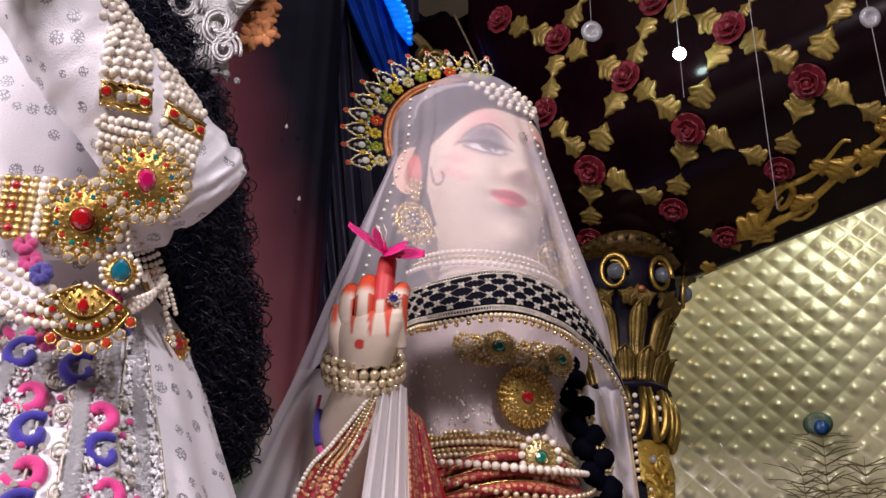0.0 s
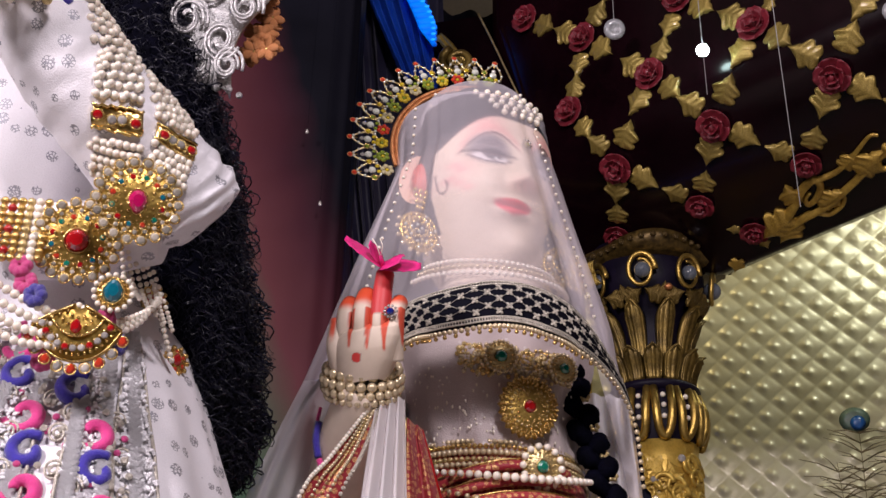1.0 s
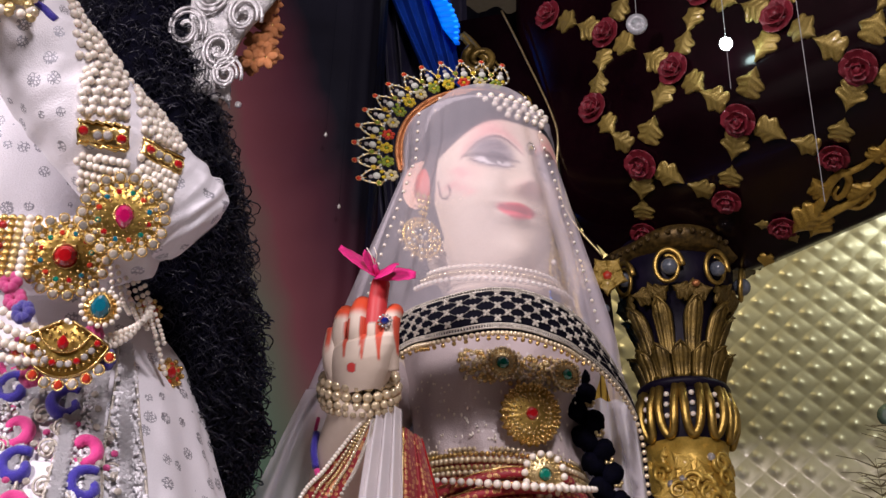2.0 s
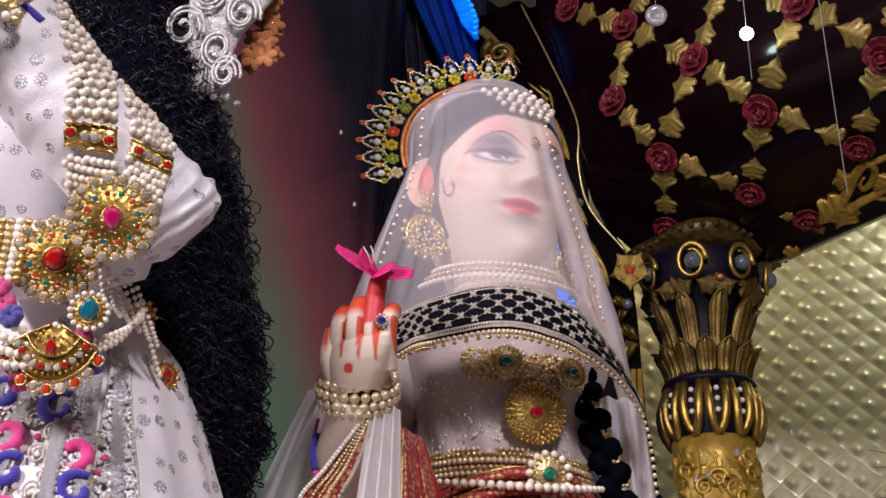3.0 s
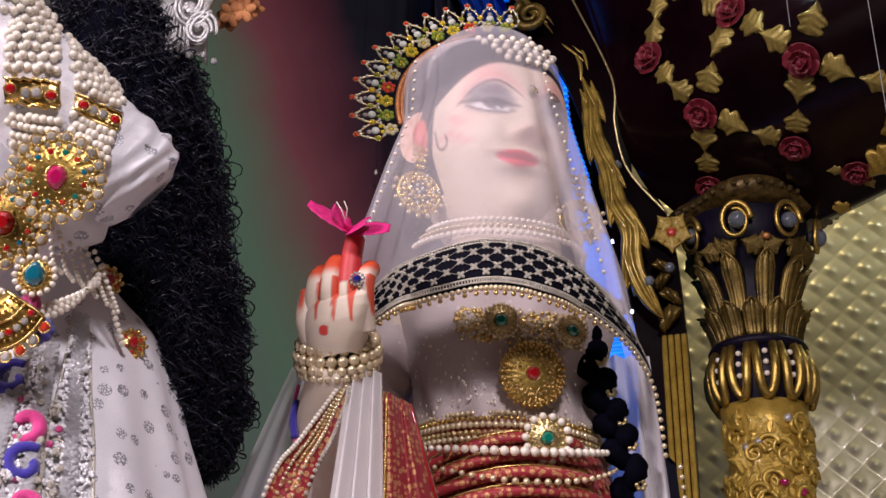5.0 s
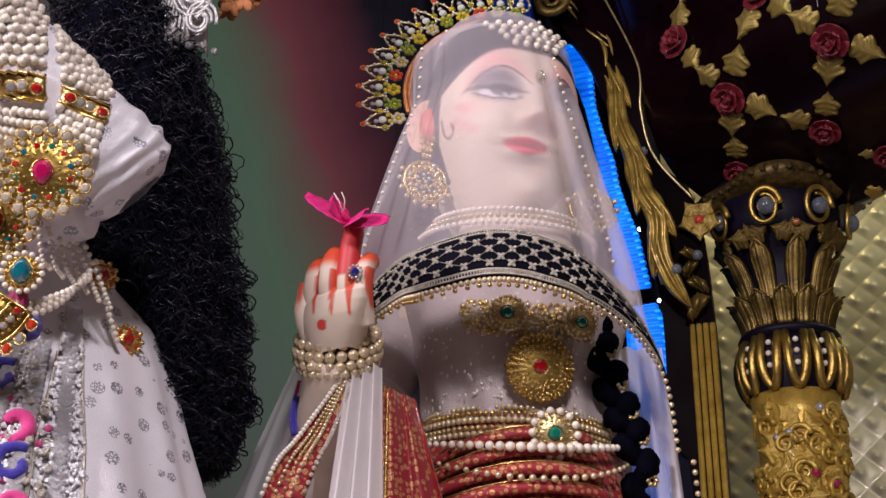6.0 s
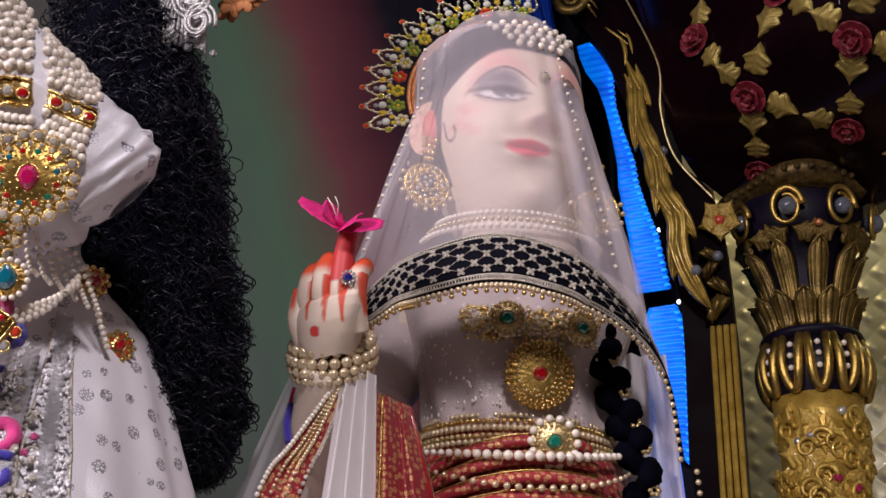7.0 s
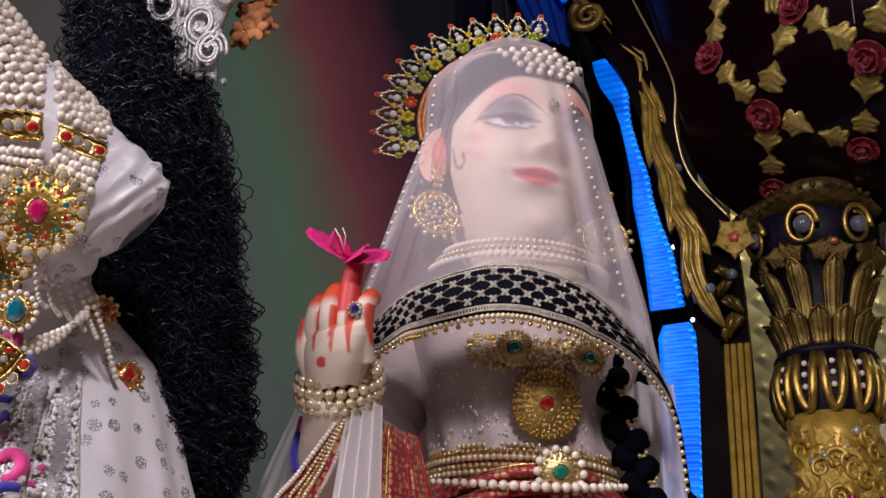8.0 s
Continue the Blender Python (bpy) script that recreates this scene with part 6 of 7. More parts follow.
for k in range(12):
    f = k / 11
    part("pearl", bead_mesh(PEARL if k == 11 else GOLD_PEARL), None, nose, m=Matrix.Translation(hm @ Vector((-0.014 - 0.012 * f, -0.05 - 0.08 * f, 0.112 - 0.006 * f))) @ Matrix.Scale(0.0034 if k == 11 else 0.0016, 4))
for row, (r, z, mt, b) in enumerate(((0.084, 1.2, PEARL, 0.0034), (0.092, 1.188, GOLD_PEARL, 0.0034), (0.1, 1.176, PEARL, 0.0036))):
    nk = thing("necklace", (BODY.x, BODY.y - r, z - 0.02), "bead necklace round the statue's neck under the veil", "necklace", "necklaces under the veil")
    for k in range(36):
        a = radians(-172 + 164 * k / 35) + BODY_TURN
        dip = 0.012 * math.sin(math.pi * k / 35)
        part("bead", bead_mesh(mt), None, nk, m=Matrix.Translation((BODY.x - 0.01 + r * 1.05 * math.cos(a), BODY.y - 0.005 + r * math.sin(a), z - dip)) @ Matrix.Scale(b, 4))


# braid
def braid():
    t = thing("braid", (0.08, 0.09, 0.75), "thick black braid with small gold flowers hanging beside the body", "braid")
    path = spline([(0.03, 0.1, 1.09), (0.043, 0.075, 1.045), (0.062, 0.078, 0.975), (0.08, 0.08, 0.915), (0.09, 0.085, 0.8)], 80)
    for k in range(16):
        i = 3 + k * 5
        if i + 4 > 79:
            break
        s = 1 if k % 2 else -1
        p, q = path[i], path[min(79, i + 7)]
        a = p + Vector((0.009 * s, -0.003, 0.004))
        b = q + Vector((-0.007 * s, -0.006, 0))
        pts = spline([a, a.lerp(b, 0.45) + Vector((0.008 * s, -0.012, 0.0)), b], 12)
        part("strand", mesh_of(*tube(pts, [0.0055 + 0.007 * math.sin(math.pi * (j + 0.5) / 12) + 0.0012 * math.sin(j * 2.6 + k) for j in range(12)], 12)), HAIR, t)
    for k in range(5):
        p = path[24 + k * 10] + Vector((0.012, -0.018, 0))
        m = basis(p, (0.4, -0.9, 0))
        for j in range(6):
            part("flower_petal", bead_mesh(PALE_GOLD), None, t, m=m @ Matrix.Translation((0.0045 * math.cos(j * 1.047), 0.0045 * math.sin(j * 1.047), 0)) @ Matrix.Scale(0.0028, 4))


braid()


# coloured tassel threads under the arm
tassel = thing("tassel", (-0.21, -0.11, 0.85), "blue and pink embroidered tassel below the bracelet", "tassel")
for k, (mt, pts, r) in enumerate(((PINK_CORD, [(-0.222, -0.125, 0.962), (-0.224, -0.126, 0.945), (-0.222, -0.126, 0.93)], 0.002), (BLUE_CORD, [(-0.222, -0.127, 0.945), (-0.223, -0.13, 0.925), (-0.219, -0.13, 0.905)], 0.004), (PINK_CORD, [(-0.218, -0.13, 0.903), (-0.212, -0.132, 0.89), (-0.206, -0.132, 0.882)], 0.0035))):
    part("cord", mesh_of(*tube(spline(pts, 14), r, 8)), mt, tassel)

# ---------------------------------------------------------------- second statue: robe, sleeve and hair
ROBE_AXIS = Vector((-0.46, -0.21, 0))


def robe_radius(z):
    return lerp_table(((0.0, 0.42), (0.5, 0.31), (0.7, 0.245), (0.78, 0.195), (0.845, 0.17), (0.9, 0.148), (0.945, 0.134), (0.98, 0.117), (1.03, 0.1), (1.06, 0.104), (1.12, 0.115), (1.2, 0.12), (1.26, 0.11), (1.3, 0.06)), z)


def robe_point(deg, z, lift=0.0):
    """On the robe at an angle from the altar's front."""
    a = radians(deg - 90)
    flare = max(0.0, 1.0 - z)
    fold = flare * 0.055 * math.sin(deg * 0.24 + 1.2 * math.sin(deg * 0.07)) + 0.0035 * noise.noise((deg * 0.05, z * 14, 1.0))
    r = robe_radius(z) + fold * 0.45 + lift
    lean = Vector((-0.06, -0.075, 0)) * smooth(0.99, 1.1, z)
    nrm = Vector((math.cos(a), math.sin(a), 0.25 * (z < 1.0)))
    return ROBE_AXIS + lean + Vector((r * math.cos(a), r * math.sin(a), z)), nrm.normalized()


robe = thing("robe", (ROBE_AXIS.x, ROBE_AXIS.y, 0.0), "white and silver brocade robe with flared skirt on a statue", "robe")
part("skirt", mesh_of(*grid_mesh(lambda u, v: robe_point(-180 + 360 * u, 1.3 * v)[0], 220, 110, wrap=True)), WHITE_BROCADE, robe)

SHOULDER = [(-0.48, -0.52, 1.325), (-0.438, -0.48, 1.245), (-0.393, -0.436, 1.18), (-0.345, -0.385, 1.125), (-0.312, -0.35, 1.095), (-0.293, -0.33, 1.075)]
ARM = spline(SHOULDER, 90)
ARM_R = [lerp_table(((0, 0.047), (30, 0.052), (60, 0.054), (72, 0.054), (78, 0.0515), (82, 0.047), (85, 0.0395), (87, 0.031), (88, 0.022), (89, 0.004)), i) for i in range(90)]


def arm_frame(s):
    i = max(1, min(88, round(s * 89)))
    p = ARM[i]
    t = (ARM[i + 1] - ARM[i - 1]).normalized()
    eye = Vector((0.55, -1.0, -0.7))
    n = (eye - t * eye.dot(t)).normalized()
    return p, t, n, t.cross(n), ARM_R[i]


def arm_point(s, deg, lift=0.0):
    """On the sleeve: s along it, deg round it from the side that faces the altar's front."""
    p, t, n, b, r = arm_frame(s)
    a = radians(deg)
    d = n * math.cos(a) + b * math.sin(a)
    wr = 0.0028 * noise.noise((s * 30, a * 1.5, 0.0)) + 0.0022 * math.sin(s * 70 + 2 * math.sin(a * 2)) * smooth(0.55, 0.95, s)
    return p + d * (r + wr + lift), d, t


part("sleeve", mesh_of(*grid_mesh(lambda u, v: arm_point(v, 360 * u)[0], 60, 90, wrap=True)), WHITE_BROCADE, robe)
fore = spline([(-0.325, -0.35, 1.072), (-0.355, -0.357, 1.062), (-0.4, -0.362, 1.052), (-0.47, -0.37, 1.048)], 30)
part("forearm_sleeve", mesh_of(*tube(fore, [0.037 * math.sqrt(min(1, (i + 0.3) / 5)) for i in range(30)], 24)), WHITE_BROCADE, robe)

LACE_NET = pbr("lace_net", (0.88, 0.87, 0.9), (0.55, 0.55, 0.58), rough=0.45, metal=0.15, scale=160, bump=1.0, bump_scale=420)
# silver lace panels down the robe
for deg, wide, z1, z0 in ((47, 6.5, 0.99, 0.45), (33, 7.0, 0.95, 0.45), (10, 8.0, 0.97, 0.45), (-12, 8.0, 0.97, 0.45)):
    g = grid_mesh(lambda u, v, d=deg, w=wide, a=z1, b=z0: robe_point(d + w * (u - 0.5) * 2 * min(1, 0.45 + 2.2 * (1 - v)), b + (a - b) * v, 0.004)[0], 8, 60)
    lace = part("lace_panel", mesh_of(*thick(*g, 8, 60, (0.001, 0.002, 0))), LACE_NET, robe, "raised silver lace panel")
    rnd = random.Random(deg + 50)
    sequins = []
    for k in range(620):
        z = z1 - (z1 - 0.68) * rnd.random()
        u = rnd.uniform(-0.95, 0.95)
        p, nrm = robe_point(deg + wide * u * min(1, 0.45 + 2.2 * (z1 - z) / (z1 - z0)), z, 0.0085)
        nrm = (nrm + Vector((rnd.uniform(-0.5, 0.5), rnd.uniform(-0.5, 0.5), rnd.uniform(-0.5, 0.5)))).normalized()
        r = rnd.uniform(0.0014, 0.0026)
        sequins.append(moved(ball((0, 0, 0), (r, r * rnd.uniform(0.8, 1.7), r * 0.5), 6, 4), basis(p, nrm) @ Matrix.Rotation(rnd.uniform(0, 3), 4, "Z")))
    dots = part("sequin", mesh_of(*join(*sequins), smooth=False), SILVER_LACE, lace, "scattered silver sequin trim")
    dots["kind"] = "stuff"
    for k in range(40):
        z = z1 - 0.01 - (z1 - 0.72) * k / 40
        for off in ((0.0,) if deg == 47 else (-0.75, 0.75)):
            p, nrm = robe_point(deg + off * wide * 0.8, z, 0.008)
            for s in (-1, 1):
                m = basis(p, nrm) @ Matrix.Rotation(s * 0.75, 4, "Z") @ Matrix.Translation((0, 0.0035, 0)) @ Matrix.Diagonal((0.0032, 0.0066, 0.0026, 1))
                part("lace_leaf", bead_mesh(SILVER_LACE), None, lace, m=m)
    for s in (-1, 1):
        part("lace_edge", mesh_of(*tube([robe_point(deg + s * wide * min(1, 0.45 + i / 18), z1 - (z1 - z0) * i / 40, 0.006)[0] for i in range(41)], 0.0016, 6)), SILVER_THREAD, lace)


def curl(deg, z, size, material, turn, parent):
    p, nrm = robe_point(deg, z, 0.007)
    m = basis(p, nrm) @ Matrix.Rotation(radians(turn), 4, "Z")
    pts = []
    for i in range(26):
        w = i * 0.235
        r = size * (1.0 - 0.68 * i / 25)
        pts.append(m @ Vector((r * math.cos(w), r * math.sin(w), 0)))
    return part("curl", mesh_of(*tube(pts, [size * (0.24 + 0.12 * math.sin(math.pi * i / 25)) for i in range(26)], 10)), material, parent)


embroidery = thing("embroidery", (-0.42, -0.38, 0.8), "blue and pink corded curls embroidered on silver lace", "embroidery")
COLUMNS = (((27, 0.905), (34, 0.862), (36, 0.826), (37, 0.79), (38, 0.752)), ((5, 0.952), (8, 0.917), (13, 0.876), (17, 0.84), (18, 0.803), (19, 0.765)), ((-16, 0.95), (-14, 0.91), (-13, 0.87), (-12, 0.83), (-12, 0.79)))
SPOTS = [(deg, z, 0.0175, (BLUE_CORD, PINK_CORD)[(k + (c == 1)) % 2], 60 + 140 * ((k + c) % 2)) for c, col in enumerate(COLUMNS) for k, (deg, z) in enumerate(col)]
for deg, z, s, mt, turn in SPOTS:
    curl(deg, z, s, mt, turn, embroidery)
    for off in (-7, 7):
        q = basis(robe_point(deg + off, z + 0.018, 0.007)[0], robe_point(deg + off, z, 0.0)[1])
        part("lace_scroll", mesh_of(*tube([q @ Vector((0.009 * (1 - i / 30) * math.cos(i * 0.5), 0.011 * (1 - i / 30) * math.sin(i * 0.5), 0)) for i in range(26)], 0.0013, 5)), SILVER_THREAD, embroidery)
    p, nrm = robe_point(deg, z, 0.006)
    for k in range(10):
        a = k * 0.628
        q = basis(p, nrm) @ Matrix.Translation((s * 1.55 * math.cos(a), s * 1.45 * math.sin(a), 0))
        part("scallop", bead_mesh(SILVER_THREAD if mt is BLUE_CORD or k % 3 else PINK_CORD), None, embroidery, m=q @ Matrix.Diagonal((s * 0.2, s * 0.2, s * 0.12, 1)))


# pearl armlets: two mats of pearls with gilt bars
def armlet(left, right, bar, rows, cols):
    """left and right: edges of the mat as (along, round) on the sleeve; bar: where the gilt bar crosses, 0 to 1."""
    def at(u, v, lift):
        k = [(i / (len(left) - 1), i) for i in range(len(left))]
        a = (lerp_table([(f, left[i][0]) for f, i in k], v), lerp_table([(f, left[i][1]) for f, i in k], v))
        b = (lerp_table([(f, right[i][0]) for f, i in k], v), lerp_table([(f, right[i][1]) for f, i in k], v))
        return arm_point(a[0] + (b[0] - a[0]) * u, a[1] + (b[1] - a[1]) * u, lift)
    t = thing("armlet", at(0.5, 0.5, 0)[0], "mat of cream pearls with a gilt ruby bar on the sleeve", "armlet", "pearl armlets on the sleeve")
    for j in range(rows):
        v = (j + 0.5) / rows
        if abs(v - bar) < 0.075:
            continue
        for i in range(cols):
            p, d, tt = at((i + 0.25 + 0.5 * (j % 2)) / cols, v, 0.002)
            part("pearl", bead_mesh(PEARL), None, t, m=Matrix.Translation(p) @ Matrix.Scale(0.0041, 4))
    g = grid_mesh(lambda u, v: at(-0.03 + 1.06 * u, bar - 0.055 + 0.11 * v, 0.0035)[0], 12, 5)
    plate = part("gilt_bar", mesh_of(*thick(*g, 12, 5, lambda i: Vector((-0.001, 0.003, 0.001)))), GOLD, t)
    for v in (0.0, 1.0):
        part("rim", mesh_of(*tube([at(-0.03 + 1.06 * i / 11, bar - 0.055 + 0.11 * v, 0.0045)[0] for i in range(12)], 0.0016, 6)), GOLD, plate)
    for k in range(4):
        p, d, tt = at((k + 0.5) / 4, bar, 0.0045)
        q = basis(p, d, tt)
        gem(plate, RUBY if k in (0, 3) else CRYSTAL, q, 0.0045)
        part("claw_ring", RING, None, plate, m=q @ Matrix.Scale(0.0045, 4))


armlet(((0.2, -75), (0.383, -27), (0.475, 9), (0.56, 58)), ((0.3, -125), (0.42, -82), (0.542, -18), (0.65, 20)), 0.68, 22, 8)
armlet(((0.43, -105), (0.483, -60), (0.575, -27), (0.64, 10)), ((0.55, -135), (0.6, -92), (0.683, -42), (0.76, 3)), 0.68, 19, 7)


# large jewelled brooches
CLEAR_STONE = pbr("clear_stone", (0.62, 0.58, 0.5), (0.3, 0.26, 0.2), rough=0.1, rough_var=0.05, metal=0.3, scale=300, coat=1.0, ior=1.8, vary=0.45)
STONES = (GREEN_GEM, RUBY, TEAL_GEM, RED_GEM)


def jewel(place, normal, radius, stone, size, kind, label, up=(0, 0, 1)):
    return brooch(place, normal, radius, stone, size, label, ((1.0, 18, CLEAR_STONE, radius * 0.115, "gem"), (0.8, 20, CLEAR_STONE, radius * 0.06, "gem"), (0.62, 12, STONES, radius * 0.085, "gem"), (0.46, 16, CLEAR_STONE, radius * 0.05, "gem"), (0.9, 26, PALE_GOLD, radius * 0.04, "bead"), (0.71, 26, PALE_GOLD, radius * 0.04, "bead")), OLD_GOLD, kind, up=up, edge=18)


jewel((-0.328, -0.4185, 1.0565), (0.5, -0.82, -0.25), 0.036, PINK_GEM, 0.0085, "drop", "large round gilt brooch with a pink drop stone", up=(0.1, 0, -1))
jewel((-0.389, -0.3975, 1.03), (0.35, -0.9, -0.25), 0.036, RUBY, 0.0105, "round", "large round gilt brooch with a red oval stone")
brooch((-0.3455, -0.3985, 0.9755), (0.4, -0.9, -0.15), 0.0155, TEAL_GEM, 0.0085, "gilt drop pendant with a teal stone and pearls", ((1.05, 16, PEARL, 0.0026, "bead"), (0.85, 18, GOLD, 0.0014, "bead")), GOLD, "drop", "pendant")


def crescent():
    c = Vector((-0.37, -0.404, 0.93))
    m = basis(c, (0.3, -0.95, -0.1)) @ Matrix.Scale(1.1, 4)
    t = thing("crescent_pendant", c, "gilt fan pendant hung with red and clear drops", "pendant")
    fan = lambda u, v, h=0.0: m @ Vector(((0.004 + 0.034 * v) * math.cos(math.pi * (1.14 + 0.72 * u)), (0.004 + 0.044 * v) * math.sin(math.pi * (1.14 + 0.72 * u)) + 0.03, 0.003 * math.sin(math.pi * v) + h))
    g = grid_mesh(lambda u, v: fan(u, v), 26, 8)
    part("plate", mesh_of(*thick(*g, 26, 8, lambda i: Vector((0, 0.003, 0)))), OLD_GOLD, t)
    dots = []
    for r in range(5):
        for k in range(5 + 3 * r):
            dots.append(ball(fan((k + 0.5) / (5 + 3 * r), 0.2 + 0.17 * r, 0.002), (0.0017, 0.0017, 0.0017), 6, 4))
    part("filigree", mesh_of(*join(*dots)), GOLD, t)["kind"] = "stuff"
    for v in (0.0, 1.0):
        part("rib", mesh_of(*tube([fan(v, i / 11, 0.002) for i in range(12)], 0.0015, 6)), GOLD, t)
    for v in (0.55, 1.0):
        part("rim", mesh_of(*tube([fan(i / 25, v, 0.002) for i in range(26)], 0.0012, 6)), GOLD, t)
    for k in range(9):
        q = Matrix.Translation(fan((k + 0.5) / 9, 1.14, 0.002)) @ m.to_3x3().normalized().to_4x4()
        gem(t, (RED_GEM, CRYSTAL)[k % 2], q, 0.0038, "drop")
        part("claw_ring", RING, None, t, m=q @ Matrix.Scale(0.0042, 4))
    for k in range(11):
        q = Matrix.Translation(fan((k + 0.5) / 11, 0.78, 0.004)) @ m.to_3x3().normalized().to_4x4()
        gem(t, (CRYSTAL, RUBY, CRYSTAL)[k % 3], q, 0.0032)
    gem(t, RUBY, Matrix.Translation(fan(0.5, 0.4, 0.005)) @ m.to_3x3().normalized().to_4x4(), 0.0052, "drop")


crescent()


def strand(points, r, n, material, label, dims=None):
    t = thing("pearl_strand", points[len(points) // 2], label, "pearl strand", "pearl strands at the robe's waist")
    for p in spline(points, n):
        part("pearl", bead_mesh(material), None, t, m=Matrix.Translation(p) @ Matrix.Scale(r, 4))


for k in range(4):
    lift = -0.013 * k
    strand([(-0.5, -0.42, 1.02 + lift), (-0.455, -0.428, 0.985 + lift), (-0.415, -0.424, 0.962 + lift), (-0.385, -0.408, 0.95 + lift * 0.7)], 0.0042, 16, PEARL, "string of cream pearls draped across the robe's waist")
for k in range(3):
    strand([(-0.372, -0.405, 0.962 - 0.009 * k), (-0.35, -0.39, 0.952 - 0.006 * k), (-0.335, -0.36, 0.972 - 0.004 * k), (-0.33, -0.335, 0.995 + 0.004 * k)], 0.0032, 20, PEARL, "short string of small cream pearls at the robe's waist")
for k in range(6):
    strand([(-0.352 + 0.002 * k, -0.385 + 0.011 * k, 1.03), (-0.347 + 0.003 * k, -0.378 + 0.013 * k, 1.0), (-0.343 + 0.003 * k, -0.37 + 0.014 * k, 0.992 - 0.002 * k)], 0.0025, 11, PEARL, "fine string of seed pearls beside the robe's waist")
strand([(-0.352, -0.3, 1.03), (-0.345, -0.285, 0.995), (-0.336, -0.272, 0.962)], 0.003, 13, PEARL, "string of cream pearls down the robe's side")
for p in ((-0.367, -0.268, 1.03), (-0.345, -0.245, 0.972)):
    brooch(p, (0.8, -0.55, 0.0), 0.014, RUBY, 0.005, "small gilt side pendant with red stones", ((0.95, 10, GOLD, 0.0028, "bead"), (0.62, 6, RED_GEM, 0.0026, "gem")), GOLD, "drop", "pendant")

# gilt belt and pink rosettes at the waist
belt = thing("robe_belt", (-0.43, -0.39, 1.02), "gilt belt of bead rows with red stones round the robe", "belt")
for row in range(9):
    for k in range(9):
        p = Vector((-0.478 + 0.0078 * k, -0.425 + 0.0016 * k, 1.064 - 0.0072 * row))
        part("bead", bead_mesh((GOLD, PALE_GOLD, PEARL, GOLD, RUBY)[k % 5] if k % 5 != 4 or row % 3 == 1 else GOLD), None, belt, m=Matrix.Translation(p) @ Matrix.Scale(0.0041, 4))
for p, mt in (((-0.425, -0.405, 0.985), PINK_CORD), ((-0.405, -0.42, 0.965), BLUE_CORD), ((-0.355, -0.385, 0.955), PINK_CORD), ((-0.345, -0.375, 0.935), BLUE_CORD), ((-0.4, -0.395, 0.915), PINK_CORD), ((-0.43, -0.41, 1.0), PINK_CORD)):
    pom = thing("pompon", p, "small soft corded pompon at the robe's waist", "pompon", "pompons at the waist")
    for k in range(7):
        q = Vector(p) + Vector((0.006 * math.cos(k * 0.9), -0.003, 0.006 * math.sin(k * 0.9)))
        part("tuft", bead_mesh(mt), None, pom, m=Matrix.Translation(q) @ Matrix.Scale(0.0055, 4))

# gilt necklace end at the shoulder
collar = thing("shoulder_collar", (-0.44, -0.52, 1.27), "cluster of gilt and cream beads over the shoulder", "necklace")
rnd = random.Random(8)
for k in range(190):
    a, b = rnd.random(), rnd.random()
    p = Vector((-0.47 + 0.08 * a, -0.553 - 0.008 * math.sin(9 * b) + 0.03 * a, 1.187 + 0.075 * b + 0.02 * a))
    part("bead", bead_mesh((GOLD_PEARL, PEARL, PALE_GOLD)[k % 3]), None, collar, m=Matrix.Translation(p) @ Matrix.Scale(0.0048, 4))
knot = thing("cord_knot", (-0.4, -0.49, 1.24), "small blue corded knot on the shoulder", "knot")
part("cord", mesh_of(*tube(spline([(-0.405, -0.512, 1.235), (-0.396, -0.507, 1.23), (-0.386, -0.498, 1.222)], 10), 0.005, 8)), BLUE_CORD, knot)


# ---------------------------------------------------------------- curly hair
def hair():
    t = thing("hair", (-0.33, -0.1, 0.9), "long mass of glossy black curls hanging behind the robe", "hair")
    spine = [(-0.52, -0.2, 1.62), (-0.47, -0.185, 1.45), (-0.43, -0.16, 1.28), (-0.4, -0.145, 1.13), (-0.378, -0.125, 1.0), (-0.368, -0.115, 0.93), (-0.366, -0.11, 0.895)]
    pts = spline(spine, 60)
    rad = [lerp_table(((0, 0.075), (10, 0.075), (20, 0.086), (34, 0.09), (46, 0.08), (53, 0.06), (57, 0.045), (59, 0.02)), i) for i in range(60)]
    v, f = tube(pts, [r * 0.86 for r in rad], 28)
    v = [p + 0.012 * Vector((noise.noise(p * 40), noise.noise(p * 40 + Vector((7, 0, 0))), noise.noise(p * 40 + Vector((0, 9, 0))))) for p in v]
    part("core", mesh_of(v, f), HAIR, t)
    rnd = random.Random(17)
    verts, faces = [], []
    for k in range(15000):
        i = rnd.randint(3, 58)
        a = rnd.uniform(0, 2 * math.pi)
        d = Vector((math.cos(a), math.sin(a) * 0.9, rnd.uniform(-0.2, 0.2)))
        lump = 0.9 + 0.16 * noise.noise(pts[i] * 45 + d * 2.2)
        base = pts[i] + d * rad[i] * lump * rnd.uniform(0.85, 1.06)
        turn = rnd.choice((-1, 1))
        side = d.cross(Vector((0, 0, 1))).normalized()
        big = k % 7 == 0
        r0 = rnd.uniform(0.006, 0.0095) if big else rnd.uniform(0.0022, 0.0058)
        path = []
        n = 11
        for j in range(n):
            w = turn * j * 0.75 + rnd.uniform(-0.1, 0.1)
            drop = rnd.uniform(0.7, 1.0) * 0.0028 * j
            path.append(base + d * (0.004 + r0 * (1 - math.cos(w)) * 0.9) + side * (r0 * math.sin(w)) + Vector((0, 0, -drop)))
        thin = rnd.uniform(0.001, 0.0016) if big else rnd.uniform(0.0004, 0.0007)
        pv, pf = tube(path, [thin * (1 - 0.6 * j / (n - 1)) for j in range(n)], 3, caps=False)
        o = len(verts)
        verts.extend(pv)
        faces.extend(tuple(o + q for q in g) for g in pf)
    curls = part("curly_lock", mesh_of(verts, faces), CURL, t)
    curls["kind"] = "stuff"


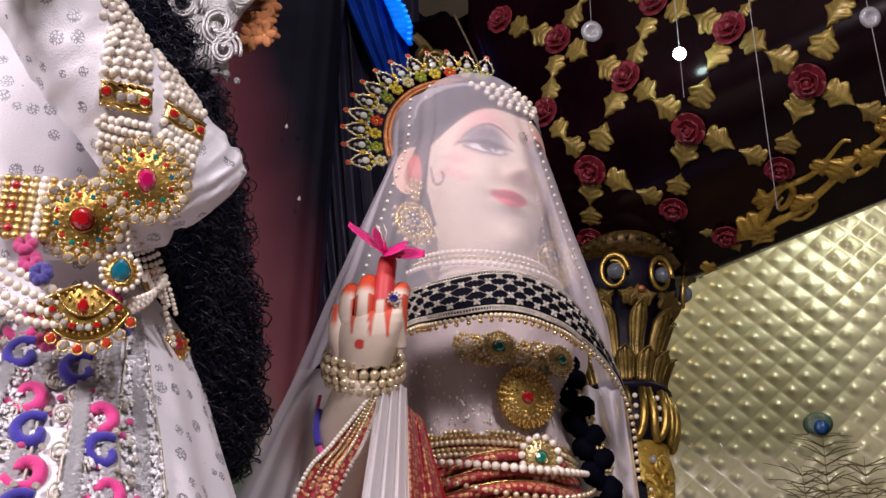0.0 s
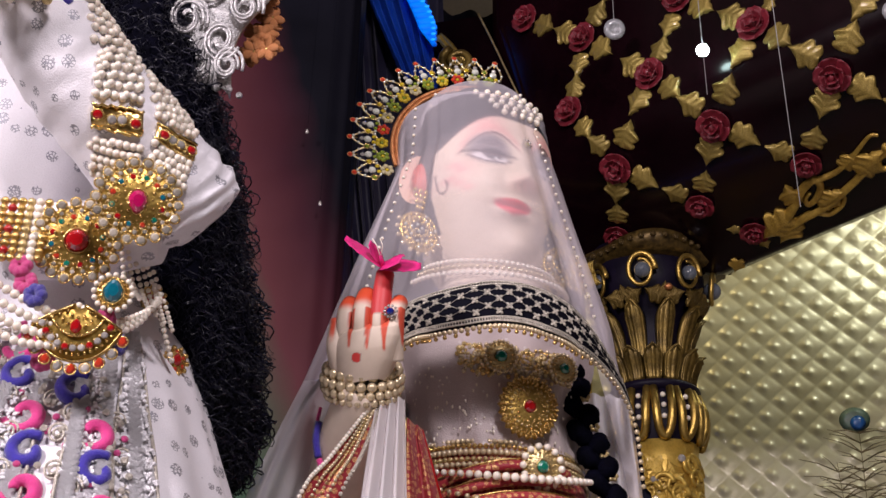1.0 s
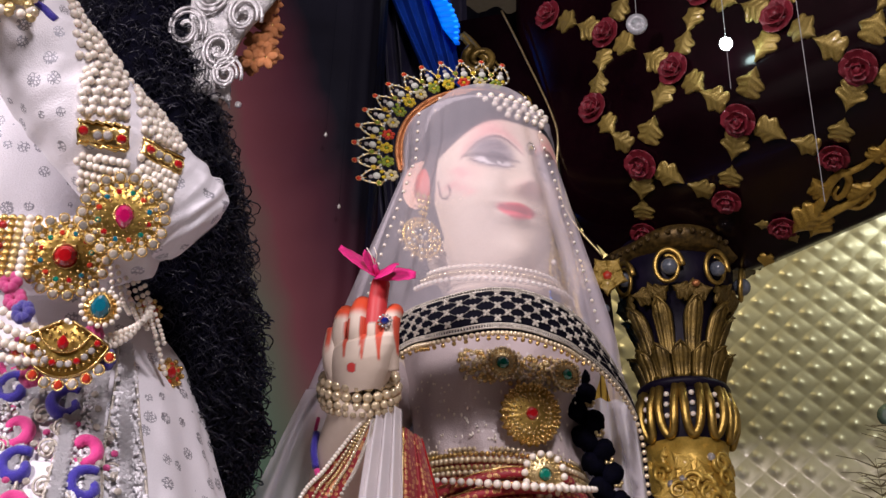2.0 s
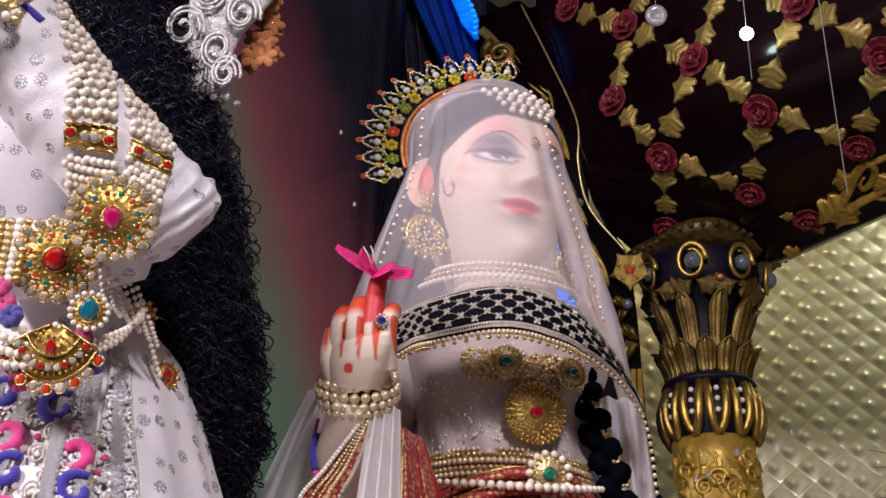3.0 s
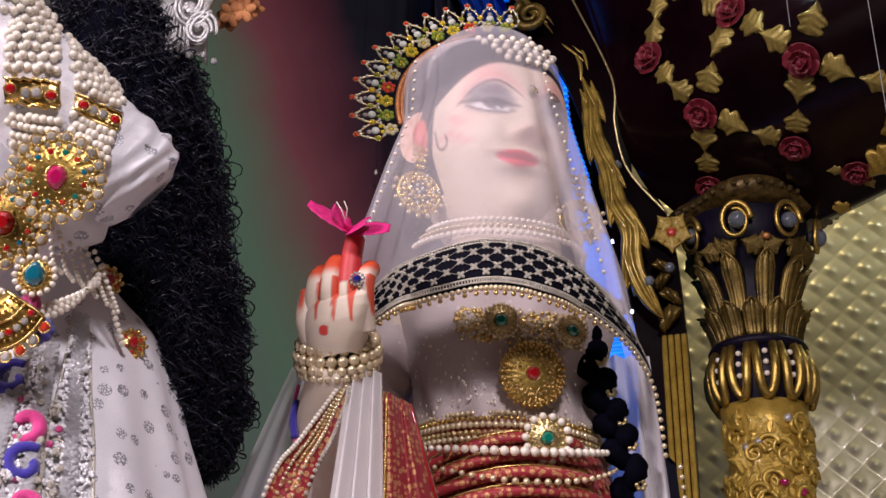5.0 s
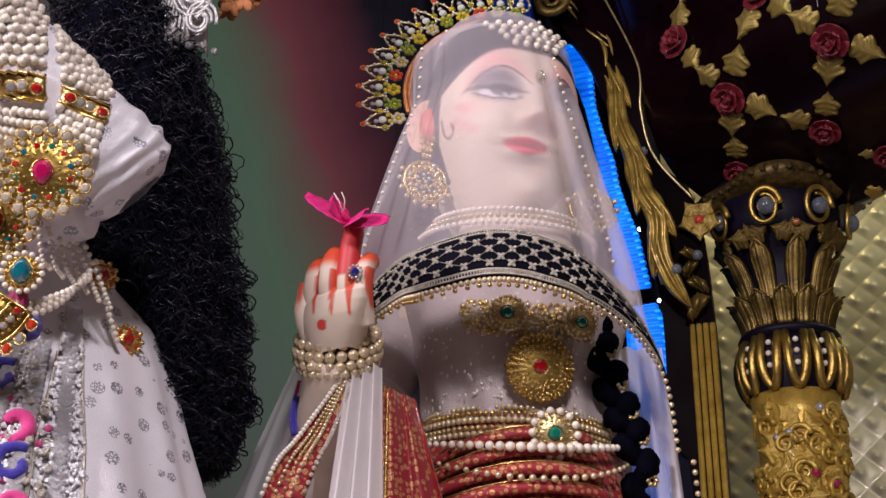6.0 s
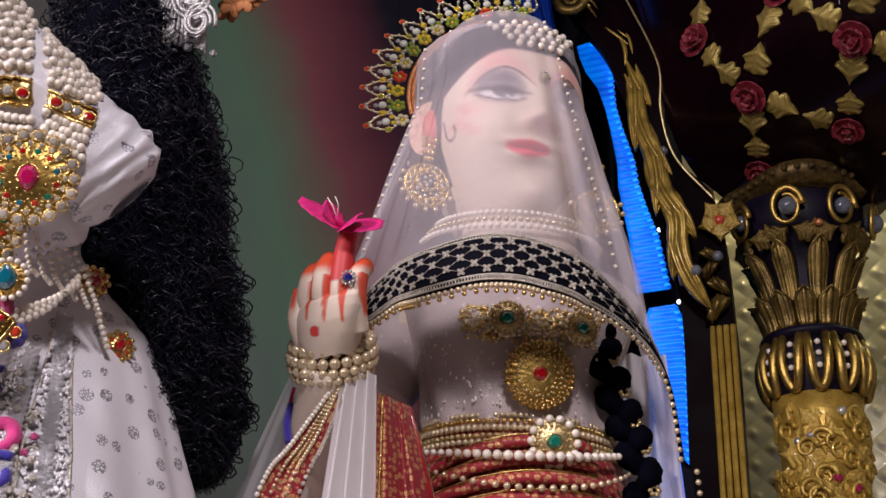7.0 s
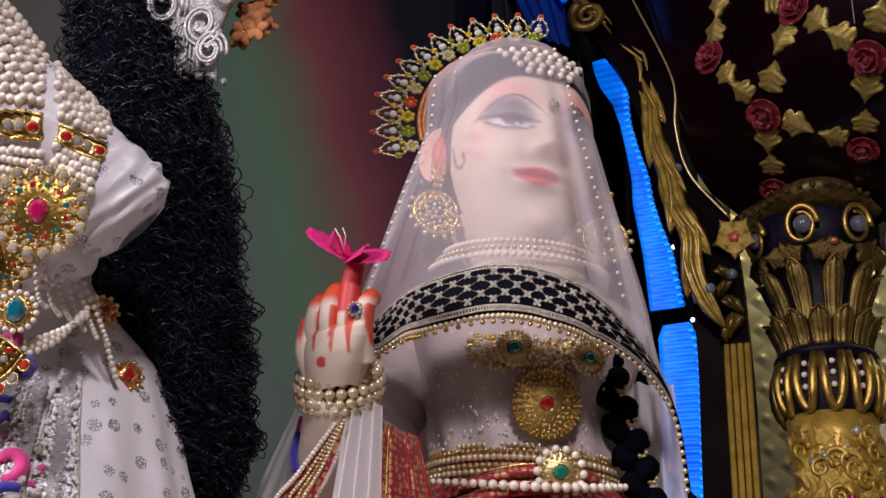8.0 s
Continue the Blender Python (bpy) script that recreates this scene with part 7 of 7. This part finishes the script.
hair()


def crest():
    t = thing("silver_crest", (-0.37, -0.2, 1.4), "embossed silver headdress ornament with paisley scrolls and orange flowers", "headdress")
    m = basis((-0.374, -0.2, 1.428), (0.45, -0.85, -0.25), (0.25, 0, 1)) @ Matrix.Scale(1.15, 4)
    g = grid_mesh(lambda u, v: m @ Vector(((u - 0.5) * (0.075 + 0.02 * math.sin(v * 7)), 0.13 - 0.2 * v + 0.012 * math.sin(u * 9), 0.006 * math.sin(math.pi * u))), 20, 24)
    part("plate", mesh_of(*thick(*g, 20, 24, lambda i: Vector((0, 0.004, 0)))), CREST, t)
    for cx, cy, r, s in ((-0.028, -0.005, 0.022, 1), (0.012, -0.012, 0.02, -1), (0.028, -0.035, 0.017, 1), (0.0, -0.05, 0.015, -1), (-0.02, 0.045, 0.02, -1), (0.022, 0.035, 0.02, 1)):
        for off in (0.0, 0.005):
            pts = [m @ Vector((cx + (r - off) * (1 - i / 40) * math.cos(i * 0.3 * s), cy + (r - off) * 1.3 * (1 - i / 40) * math.sin(i * 0.3 * s), 0.011)) for i in range(32)]
            part("paisley", mesh_of(*tube(pts, 0.0022, 6)), CREST, t)
    for k in range(9):
        x = -0.03 + 0.0055 * k
        part("fluting", mesh_of(*tube([m @ Vector((x * 0.5 + 0.004, -0.02, 0.008)), m @ Vector((x + 0.012, -0.07 - 0.006 * math.sin(k * 0.7), 0.009))], [0.001, 0.0032], 6)), CREST, t)
    for k in range(7):
        p = m @ Vector((-0.02 + 0.012 * k, -0.068 - 0.009 * math.sin(k * 0.9), 0.01))
        part("bead", bead_mesh(CREST), None, t, m=Matrix.Translation(p) @ Matrix.Scale(0.0042, 4))
    rnd = random.Random(2)
    for k in range(26):
        f = rnd.random()
        p = Vector((-0.345 + 0.028 * rnd.random(), -0.16 + 0.03 * rnd.random(), 1.42 + 0.13 * f))
        q = basis(p, (rnd.uniform(-0.2, 0.8), -1, rnd.uniform(-0.6, 0.3)))
        fl = part("flower", bead_mesh(GOLD), None, t, m=q @ Matrix.Scale(0.003, 4))
        for j in range(5):
            part("petal", bead_mesh(ORANGE_PETAL), None, t, m=q @ Matrix.Translation((0.0085 * math.cos(j * 1.257), 0.0085 * math.sin(j * 1.257), 0.001)) @ Matrix.Rotation(j * 1.257, 4, "Z") @ Matrix.Diagonal((0.0085, 0.006, 0.0034, 1)))


crest()
